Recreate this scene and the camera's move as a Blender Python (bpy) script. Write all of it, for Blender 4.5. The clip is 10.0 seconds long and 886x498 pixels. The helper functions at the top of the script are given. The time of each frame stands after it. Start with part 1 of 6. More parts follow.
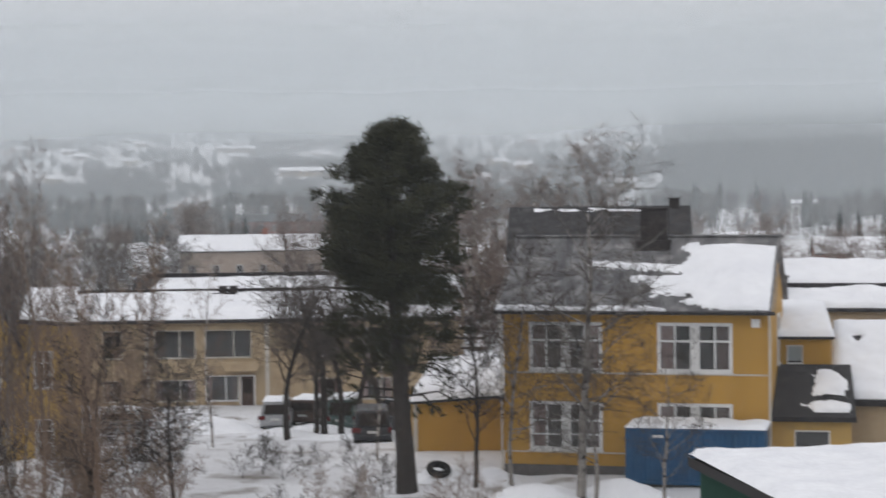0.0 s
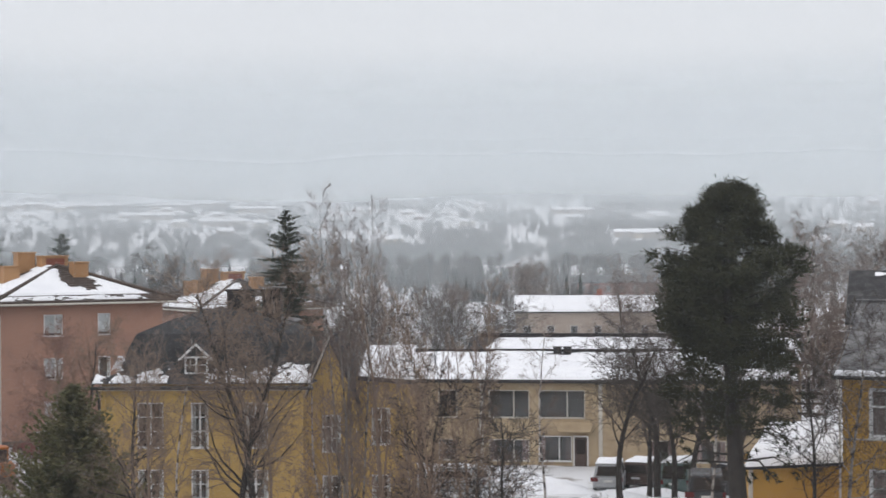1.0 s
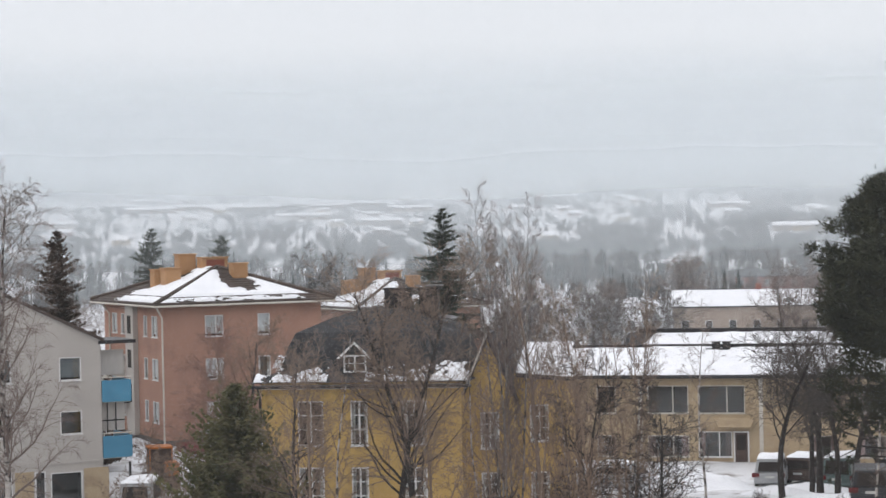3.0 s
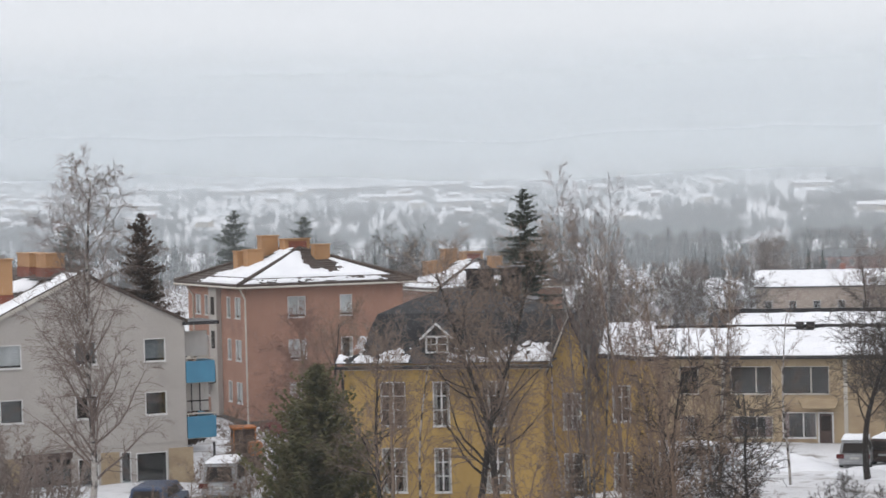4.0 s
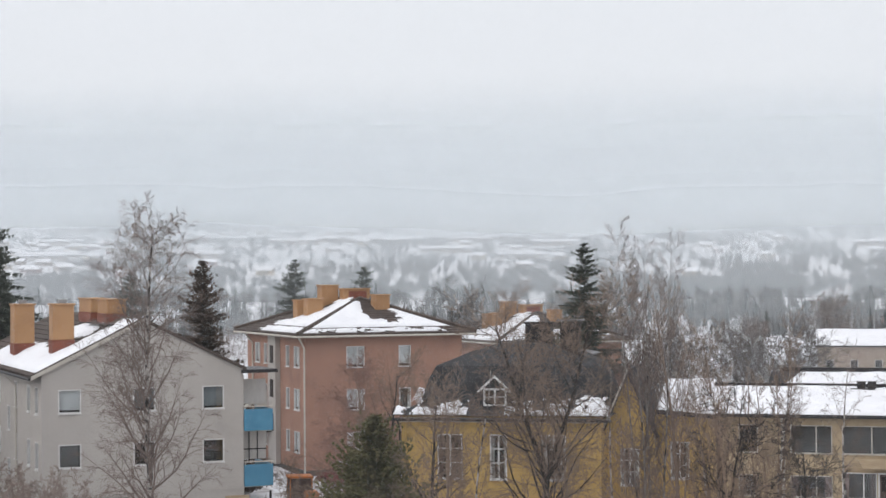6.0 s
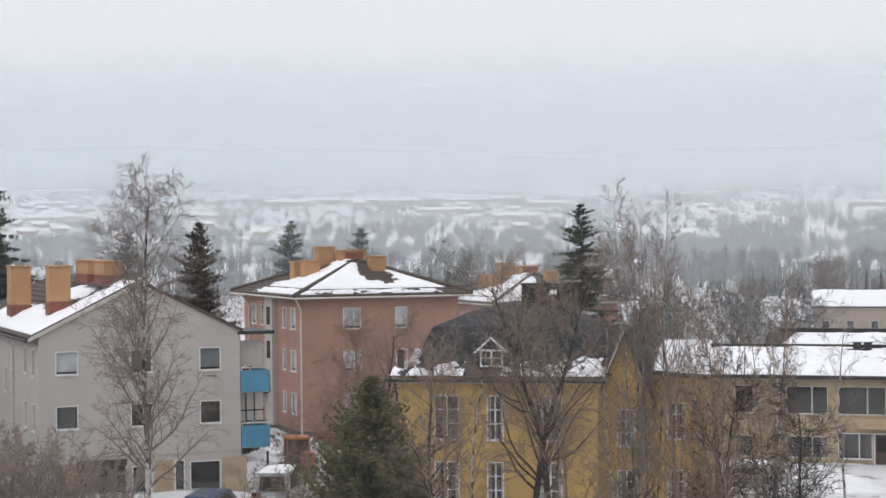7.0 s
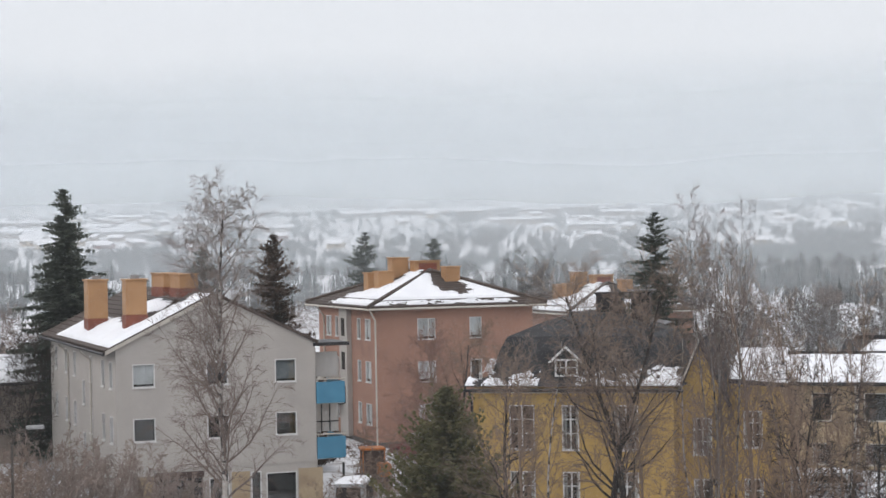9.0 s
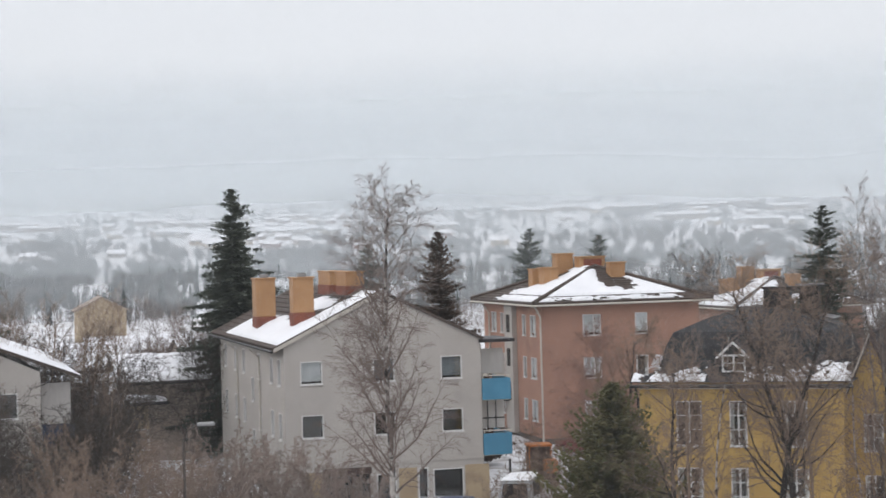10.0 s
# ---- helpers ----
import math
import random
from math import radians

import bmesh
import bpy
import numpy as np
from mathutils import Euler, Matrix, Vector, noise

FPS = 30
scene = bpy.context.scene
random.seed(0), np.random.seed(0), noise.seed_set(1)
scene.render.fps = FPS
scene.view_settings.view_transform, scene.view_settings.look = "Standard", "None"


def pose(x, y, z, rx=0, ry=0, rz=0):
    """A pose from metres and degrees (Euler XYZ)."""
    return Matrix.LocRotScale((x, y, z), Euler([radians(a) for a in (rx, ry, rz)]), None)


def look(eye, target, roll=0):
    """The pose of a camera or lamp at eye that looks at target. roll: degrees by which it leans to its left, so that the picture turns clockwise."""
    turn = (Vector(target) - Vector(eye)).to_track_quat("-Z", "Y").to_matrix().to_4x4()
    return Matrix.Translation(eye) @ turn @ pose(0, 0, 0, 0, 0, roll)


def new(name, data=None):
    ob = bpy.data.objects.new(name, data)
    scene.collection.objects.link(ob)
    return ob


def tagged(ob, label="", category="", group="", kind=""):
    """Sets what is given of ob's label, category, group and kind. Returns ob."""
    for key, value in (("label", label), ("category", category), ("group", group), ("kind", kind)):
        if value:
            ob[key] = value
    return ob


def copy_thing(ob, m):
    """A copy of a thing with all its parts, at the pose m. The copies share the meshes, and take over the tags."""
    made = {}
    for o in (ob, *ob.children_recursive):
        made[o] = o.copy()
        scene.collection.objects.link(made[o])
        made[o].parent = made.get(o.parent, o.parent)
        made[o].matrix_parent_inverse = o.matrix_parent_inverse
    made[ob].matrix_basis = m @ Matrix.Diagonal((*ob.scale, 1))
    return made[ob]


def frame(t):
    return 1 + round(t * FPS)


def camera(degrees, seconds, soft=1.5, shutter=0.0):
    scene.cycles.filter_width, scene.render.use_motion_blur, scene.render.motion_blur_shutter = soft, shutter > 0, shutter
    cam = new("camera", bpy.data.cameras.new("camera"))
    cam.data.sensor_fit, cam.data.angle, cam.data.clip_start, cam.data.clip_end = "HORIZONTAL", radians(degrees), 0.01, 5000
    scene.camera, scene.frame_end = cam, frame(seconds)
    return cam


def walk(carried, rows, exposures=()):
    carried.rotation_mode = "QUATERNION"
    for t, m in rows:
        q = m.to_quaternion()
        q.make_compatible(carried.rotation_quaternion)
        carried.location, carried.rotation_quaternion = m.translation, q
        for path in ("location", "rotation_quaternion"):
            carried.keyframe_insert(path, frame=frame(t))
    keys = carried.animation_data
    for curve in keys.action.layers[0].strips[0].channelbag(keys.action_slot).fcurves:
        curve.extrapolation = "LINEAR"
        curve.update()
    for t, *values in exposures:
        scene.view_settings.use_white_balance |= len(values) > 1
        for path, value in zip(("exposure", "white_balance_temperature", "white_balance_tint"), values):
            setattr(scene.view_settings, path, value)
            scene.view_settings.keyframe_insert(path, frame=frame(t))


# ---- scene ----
cam = camera(26.0, 10.0, soft=1.55, shutter=0.2)
EYE = 12.0
ROWS = [
    (0.0, 0.000, -2.250, 0.696),
    (0.5, 6.313, -0.572, 0.783),
    (1.0, 9.980, -0.330, 0.372),
    (1.5, 11.634, 0.422, 0.249),
    (2.0, 12.258, -0.395, 0.587),
    (2.5, 13.419, -0.428, 1.232),
    (2.7, 13.964, -0.275, 1.332),
    (3.8, 16.376, -0.860, 1.042),
    (4.0, 17.058, -0.875, 1.427),
    (4.5, 18.869, -0.831, 2.246),
    (5.0, 19.523, 0.721, 1.506),
    (5.5, 19.119, 1.091, 0.645),
    (7.0, 18.748, -0.446, 0.510),
    (7.5, 19.887, -0.388, 1.171),
    (8.0, 20.907, -0.244, 1.573),
    (8.5, 21.352, -0.315, 1.391),
    (9.0, 20.941, -0.113, 1.083),
    (9.5, 23.127, -0.124, 1.370),
    (10.0, 25.848, -0.105, 1.621),
]
EXPOSURES = [(t, stops, 6560, 13) for t, stops in ((0.0, -0.30), (0.5, -0.18), (1.0, -0.02), (1.5, 0.05), (2.5, 0.09), (4.0, 0.07), (5.5, 0.08), (7.0, 0.08), (10.0, 0.07))]
walk(cam, [(t, pose(0, 0, EYE, 90 + pitch, roll, yaw)) for t, yaw, pitch, roll in ROWS], EXPOSURES)


# ---- overcast winter daylight ----
def nodes_of(owner):
    owner.use_nodes = True
    owner.node_tree.nodes.clear()
    return owner.node_tree.nodes, owner.node_tree.links


world = bpy.data.worlds.new("overcast_sky")
scene.world = world
nd, ln = nodes_of(world)
out = nd.new("ShaderNodeOutputWorld")
bg = nd.new("ShaderNodeBackground")
sky = nd.new("ShaderNodeTexSky")
sky.sky_type = 'NISHITA'
sky.sun_disc = False
sky.sun_elevation, sky.sun_rotation = radians(24), radians(-142)
sky.dust_density = 6.0
coord = nd.new("ShaderNodeTexCoord")
sep = nd.new("ShaderNodeSeparateXYZ")
ramp = nd.new("ShaderNodeValToRGB")
el = ramp.color_ramp.elements
el[0].position, el[0].color = 0.0, (0.655, 0.69, 0.72, 1)
el[1].position, el[1].color = 1.0, (0.98, 1.0, 1.03, 1)
for at, col in ((0.03, (0.67, 0.705, 0.735, 1)), (0.09, (0.76, 0.79, 0.82, 1)), (0.2, (0.82, 0.845, 0.875, 1)), (0.5, (0.92, 0.94, 0.97, 1))):
    e = el.new(at)
    e.color = col
cloud = nd.new("ShaderNodeTexNoise")
cloud.inputs["Scale"].default_value = 2.2
cloud.inputs["Detail"].default_value = 3
cmap = nd.new("ShaderNodeMapRange")
cmap.inputs["To Min"].default_value, cmap.inputs["To Max"].default_value = 0.955, 1.045
skyscale = nd.new("ShaderNodeVectorMath")
skyscale.operation = 'SCALE'
skyscale.inputs["Scale"].default_value = 0.1
mix = nd.new("ShaderNodeMix")
mix.data_type = 'RGBA'
mix.inputs[0].default_value = 0.04
mul = nd.new("ShaderNodeVectorMath")
mul.operation = 'SCALE'
ln.new(coord.outputs["Generated"], sep.inputs[0])
ln.new(sep.outputs["Z"], ramp.inputs[0])
ln.new(coord.outputs["Generated"], cloud.inputs["Vector"])
ln.new(cloud.outputs["Fac"], cmap.inputs["Value"])
ln.new(sky.outputs[0], skyscale.inputs[0])
ln.new(ramp.outputs[0], mix.inputs[6])
ln.new(skyscale.outputs[0], mix.inputs[7])
ln.new(mix.outputs[2], mul.inputs[0])
ln.new(cmap.outputs[0], mul.inputs["Scale"])
ln.new(mul.outputs[0], bg.inputs["Color"])
bg.inputs["Strength"].default_value = 1.10
ln.new(bg.outputs[0], out.inputs[0])

sun_data = bpy.data.lights.new("sun", 'SUN')
sun_data.energy, sun_data.angle, sun_data.color = 0.5, radians(35), (1.0, 0.97, 0.93)
sun = new("sun", sun_data)
sun.matrix_world = look((-75, -30, 70), (0, 60, 0))


# ---- materials ----
def material(name, base, base2=None, scale=3.0, detail=5, rough=0.8, rough2=None, bump=0.0, bump_scale=30.0, metallic=0.0,
             streak=None, vary=0.0, spec=0.4, coord_kind="Object", third=None):
    """Two-scale procedural surface: a broad noise mixes two colours, a fine one gives grain and relief."""
    m = bpy.data.materials.new(name)
    nd, ln = nodes_of(m)
    out = nd.new("ShaderNodeOutputMaterial")
    b = nd.new("ShaderNodeBsdfPrincipled")
    ln.new(b.outputs[0], out.inputs[0])
    tc = nd.new("ShaderNodeTexCoord")
    base2 = base2 or tuple(c * 0.8 for c in base)
    mp = nd.new("ShaderNodeMapping")
    if streak:
        mp.inputs["Scale"].default_value = streak
    ln.new(tc.outputs[coord_kind], mp.inputs[0])
    n1 = nd.new("ShaderNodeTexNoise")
    n1.inputs["Scale"].default_value = scale
    n1.inputs["Detail"].default_value = detail
    n1.inputs["Roughness"].default_value = 0.6
    ln.new(mp.outputs[0], n1.inputs["Vector"])
    r = nd.new("ShaderNodeValToRGB")
    r.color_ramp.elements[0].position, r.color_ramp.elements[1].position = 0.36, 0.66
    r.color_ramp.elements[0].color, r.color_ramp.elements[1].color = (*base, 1), (*base2, 1)
    ln.new(n1.outputs["Fac"], r.inputs[0])
    n2 = nd.new("ShaderNodeTexNoise")
    n2.inputs["Scale"].default_value = bump_scale
    n2.inputs["Detail"].default_value = 4
    ln.new(tc.outputs[coord_kind], n2.inputs["Vector"])
    g = nd.new("ShaderNodeMapRange")
    g.inputs["To Min"].default_value, g.inputs["To Max"].default_value = 0.88, 1.1
    ln.new(n2.outputs["Fac"], g.inputs["Value"])
    grain = nd.new("ShaderNodeVectorMath")
    grain.operation = 'SCALE'
    ln.new(r.outputs[0], grain.inputs[0])
    ln.new(g.outputs[0], grain.inputs["Scale"])
    col = grain.outputs[0]
    if third:
        colour, t_scale, lo, hi = third
        n3 = nd.new("ShaderNodeTexNoise")
        n3.inputs["Scale"].default_value = t_scale
        n3.inputs["Detail"].default_value = 6
        ln.new(tc.outputs[coord_kind], n3.inputs["Vector"])
        mr = nd.new("ShaderNodeMapRange")
        mr.inputs["From Min"].default_value, mr.inputs["From Max"].default_value = lo, hi
        ln.new(n3.outputs["Fac"], mr.inputs["Value"])
        mx = nd.new("ShaderNodeMix")
        mx.data_type = 'RGBA'
        mx.inputs[7].default_value = (*colour, 1)
        ln.new(mr.outputs[0], mx.inputs[0])
        ln.new(col, mx.inputs[6])
        col = mx.outputs[2]
    if vary:
        oi = nd.new("ShaderNodeObjectInfo")
        vr = nd.new("ShaderNodeMapRange")
        vr.inputs["To Min"].default_value, vr.inputs["To Max"].default_value = 1 - vary, 1 + vary
        ln.new(oi.outputs["Random"], vr.inputs["Value"])
        vs = nd.new("ShaderNodeVectorMath")
        vs.operation = 'SCALE'
        ln.new(col, vs.inputs[0])
        ln.new(vr.outputs[0], vs.inputs["Scale"])
        col = vs.outputs[0]
    ln.new(col, b.inputs["Base Color"])
    b.inputs["Roughness"].default_value = rough
    if rough2 is not None:
        rr = nd.new("ShaderNodeMapRange")
        rr.inputs["To Min"].default_value, rr.inputs["To Max"].default_value = rough, rough2
        ln.new(n1.outputs["Fac"], rr.inputs["Value"])
        ln.new(rr.outputs[0], b.inputs["Roughness"])
    b.inputs["Metallic"].default_value = metallic
    b.inputs["Specular IOR Level"].default_value = spec
    if bump:
        bp = nd.new("ShaderNodeBump")
        bp.inputs["Strength"].default_value = bump
        bp.inputs["Distance"].default_value = 0.05
        ln.new(n2.outputs["Fac"], bp.inputs["Height"])
        ln.new(bp.outputs[0], b.inputs["Normal"])
    return m


SNOW = material("snow", (0.86, 0.88, 0.91), (0.78, 0.80, 0.84), scale=0.8, rough=0.75, bump=0.25, bump_scale=6, spec=0.25, coord_kind="Object")
GROUND = material("snowy_ground", (0.76, 0.775, 0.80), (0.60, 0.61, 0.63), scale=0.16, rough=0.8, bump=0.4, bump_scale=1.6, spec=0.2,
                  third=((0.24, 0.22, 0.20), 0.45, 0.55, 0.70))
YELLOW = material("ochre_yellow_paint", (0.46, 0.262, 0.056), (0.40, 0.225, 0.046), scale=0.9, rough=0.75, bump=0.15, bump_scale=18, streak=(1, 1, 0.35),
                  third=((0.30, 0.17, 0.045), 1.3, 0.60, 0.85))
PALE_YELLOW = material("faded_yellow_paint", (0.50, 0.335, 0.115), (0.41, 0.27, 0.095), scale=0.8, rough=0.85, bump=0.2, bump_scale=16, streak=(1, 1, 0.35),
                       third=((0.25, 0.17, 0.08), 1.5, 0.58, 0.8))
CREAM = material("cream_render", (0.43, 0.34, 0.225), (0.37, 0.285, 0.185), scale=0.5, rough=0.9, bump=0.2, bump_scale=14,
                 third=((0.23, 0.165, 0.12), 0.7, 0.50, 0.78))
GREY_RENDER = material("pale_grey_render", (0.455, 0.43, 0.40), (0.41, 0.385, 0.355), scale=0.6, rough=0.9, bump=0.15, bump_scale=16,
                       third=((0.31, 0.295, 0.28), 0.9, 0.6, 0.9))
ORANGE = material("apricot_render", (0.385, 0.222, 0.163), (0.335, 0.193, 0.143), scale=0.4, rough=0.9, bump=0.2, bump_scale=12,
                  third=((0.25, 0.15, 0.12), 0.55, 0.50, 0.80))
BEIGE = material("beige_render", (0.34, 0.28, 0.235), (0.29, 0.24, 0.20), scale=0.4, rough=0.9, bump=0.1, bump_scale=10)
WHITE = material("white_paint", (0.72, 0.72, 0.71), (0.62, 0.62, 0.61), scale=2, rough=0.6, bump=0.05)
TRIM = material("pale_trim_paint", (0.55, 0.52, 0.46), (0.46, 0.43, 0.38), scale=2, rough=0.7, bump=0.05)
STONE = material("dark_footing_stone", (0.14, 0.13, 0.125), (0.09, 0.085, 0.08), scale=2.5, rough=0.9, bump=0.4)
ROOF_METAL = material("weathered_sheet_roof", (0.17, 0.17, 0.175), (0.075, 0.075, 0.08), scale=1.0, rough=0.55, rough2=0.8, bump=0.1, metallic=0.2,
                      third=((0.30, 0.295, 0.295), 1.6, 0.50, 0.75), streak=(1.8, 0.4, 0.4))
ROOF_DARK = material("black_felt_roof", (0.042, 0.042, 0.045), (0.028, 0.028, 0.03), scale=1.2, rough=0.9, bump=0.3, bump_scale=14,
                     third=((0.09, 0.088, 0.088), 1.8, 0.55, 0.8))
ROOF_TILE = material("brown_concrete_tile", (0.085, 0.063, 0.052), (0.055, 0.042, 0.037), scale=1.6, rough=0.85, bump=0.5, bump_scale=9, vary=0.15)
CHIMNEY_PALE = material("ochre_sheet_chimney", (0.42, 0.235, 0.11), (0.36, 0.195, 0.09), scale=1.2, rough=0.6, bump=0.05)
CHIMNEY_RED = material("red_brown_flashing", (0.24, 0.075, 0.045), (0.17, 0.055, 0.035), scale=1.5, rough=0.7)
CHIMNEY_DARK = material("sooty_brick", (0.035, 0.03, 0.03), (0.022, 0.02, 0.02), scale=3, rough=0.9, bump=0.4)
DARK_METAL = material("dark_gutter_metal", (0.035, 0.033, 0.035), (0.025, 0.024, 0.025), scale=2, rough=0.5, metallic=0.4)
BLUE_BOX = material("blue_container_paint", (0.010, 0.08, 0.18), (0.008, 0.06, 0.135), scale=0.8, rough=0.5, bump=0.05,
                    third=((0.03, 0.06, 0.09), 2.0, 0.60, 0.8))
BALCONY_BLUE = material("blue_balcony_sheet", (0.075, 0.27, 0.42), (0.06, 0.225, 0.36), scale=1.5, rough=0.5)
GREEN_WALL = material("dark_green_boards", (0.018, 0.07, 0.05), (0.012, 0.05, 0.037), scale=1.2, rough=0.6, bump=0.15, streak=(6, 6, 0.6))
SHOP = material("dark_brown_shopfront", (0.09, 0.06, 0.05), (0.06, 0.04, 0.035), scale=2, rough=0.6)
CURTAIN = material("muted_curtain", (0.24, 0.16, 0.15), (0.16, 0.11, 0.105), scale=3, rough=0.95, streak=(8, 8, 0.4), vary=0.5)
LACE = material("white_curtain", (0.62, 0.60, 0.57), (0.50, 0.48, 0.46), scale=3, rough=0.95, streak=(8, 8, 0.4))
BLIND = material("pale_blind", (0.72, 0.72, 0.73), (0.58, 0.58, 0.59), scale=2.5, rough=0.95, vary=0.25)
# Grey sheet behind the panes, painted in for the sky's reflection in upper windows.
SKY_GREY = material("painted_sky_grey", (0.22, 0.23, 0.245), (0.15, 0.155, 0.165), scale=2.5, rough=0.95, vary=0.3)
# Near-black paint: interior shade put into the colour of niches and flat panes.
INTERIOR_DARK = material("painted_interior_dark", (0.032, 0.025, 0.022), (0.022, 0.018, 0.016), scale=1, rough=0.9)
BARK = material("grey_bark", (0.085, 0.07, 0.06), (0.05, 0.042, 0.037), scale=6, rough=0.95, bump=0.5, bump_scale=40)
BARK_BROWN = material("brown_twig_bark", (0.23, 0.17, 0.132), (0.16, 0.117, 0.09), scale=5, rough=0.95)
BARK_DARK = material("dark_wet_bark", (0.042, 0.035, 0.031), (0.026, 0.022, 0.02), scale=5, rough=0.9, bump=0.4)
TWIG_GREY = material("grey_twig_bark", (0.19, 0.145, 0.125), (0.13, 0.10, 0.088), scale=5, rough=0.95)
TWIG_PALE = material("pale_twig_bark", (0.30, 0.245, 0.215), (0.21, 0.165, 0.14), scale=5, rough=0.95)
TWIG_RED = material("reddish_twig_bark", (0.25, 0.15, 0.12), (0.18, 0.11, 0.09), scale=5, rough=0.95)
BIRCH = material("birch_bark", (0.44, 0.41, 0.38), (0.30, 0.275, 0.25), scale=4, rough=0.8, streak=(1, 1, 2.5),
                 third=((0.04, 0.035, 0.032), 3.2, 0.47, 0.55))
BIRCH_DULL = material("dull_birch_bark", (0.27, 0.25, 0.23), (0.17, 0.155, 0.14), scale=4, rough=0.85, streak=(1, 1, 2.5),
                      third=((0.04, 0.035, 0.032), 3.0, 0.52, 0.60))
NEEDLE = material("dark_pine_needles", (0.022, 0.024, 0.014), (0.040, 0.041, 0.022), scale=1.3, rough=0.8, vary=0.1, spec=0.15)
SPRUCE = material("spruce_needles", (0.062, 0.074, 0.06), (0.095, 0.107, 0.082), scale=1.5, rough=0.8, vary=0.15, spec=0.2)
CEDAR = material("green_brown_needles", (0.09, 0.098, 0.042), (0.19, 0.16, 0.085), scale=1.4, rough=0.85, spec=0.2)
LARCH = material("brownish_needles", (0.066, 0.046, 0.034), (0.10, 0.07, 0.052), scale=1.4, rough=0.9, spec=0.2)
FAR_WOOD = material("far_bare_wood", (0.11, 0.105, 0.102), (0.065, 0.065, 0.065), scale=0.05, rough=0.95, spec=0.1)
FAR_SPRUCE = material("far_spruce", (0.05, 0.058, 0.055), (0.032, 0.038, 0.036), scale=0.05, rough=0.95, spec=0.1)
RUBBER = material("tyre_rubber", (0.018, 0.018, 0.018), (0.012, 0.012, 0.012), scale=5, rough=0.85)
STEEL = material("dull_steel", (0.32, 0.32, 0.32), (0.25, 0.25, 0.25), scale=5, rough=0.4, metallic=0.8)
CAR_SILVER = material("silver_car_paint", (0.36, 0.37, 0.38), (0.31, 0.32, 0.33), scale=1.5, rough=0.3, metallic=0.4)
CAR_DARK = material("dark_car_paint", (0.022, 0.024, 0.028), (0.03, 0.03, 0.034), scale=1.5, rough=0.3)
CAR_GREEN = material("grey_green_car_paint", (0.09, 0.13, 0.125), (0.07, 0.105, 0.10), scale=1.5, rough=0.35)
CAR_BLUE = material("blue_car_paint", (0.025, 0.05, 0.11), (0.02, 0.04, 0.09), scale=1.5, rough=0.3)
CAR_RED = material("dull_red_paint", (0.22, 0.03, 0.03), (0.17, 0.025, 0.025), scale=1.5, rough=0.4)
MACHINE_ORANGE = material("orange_machine_paint", (0.58, 0.19, 0.03), (0.42, 0.13, 0.025), scale=2, rough=0.5)
LAMP_RED = material("red_lamp_glass", (0.12, 0.015, 0.015), (0.10, 0.015, 0.015), scale=4, rough=0.25)
PLATE = material("pale_plate", (0.6, 0.6, 0.58), rough=0.5)


def glass_material():
    m = bpy.data.materials.new("window_glass")
    nd, ln = nodes_of(m)
    out = nd.new("ShaderNodeOutputMaterial")
    tr = nd.new("ShaderNodeBsdfTransparent")
    tr.inputs[0].default_value = (0.94, 0.96, 0.96, 1)
    gl = nd.new("ShaderNodeBsdfGlossy")
    gl.inputs["Roughness"].default_value = 0.03
    mx = nd.new("ShaderNodeMixShader")
    mx.inputs[0].default_value = 0.06
    ln.new(tr.outputs[0], mx.inputs[1])
    ln.new(gl.outputs[0], mx.inputs[2])
    ln.new(mx.outputs[0], out.inputs[0])
    return m


GLASS = glass_material()


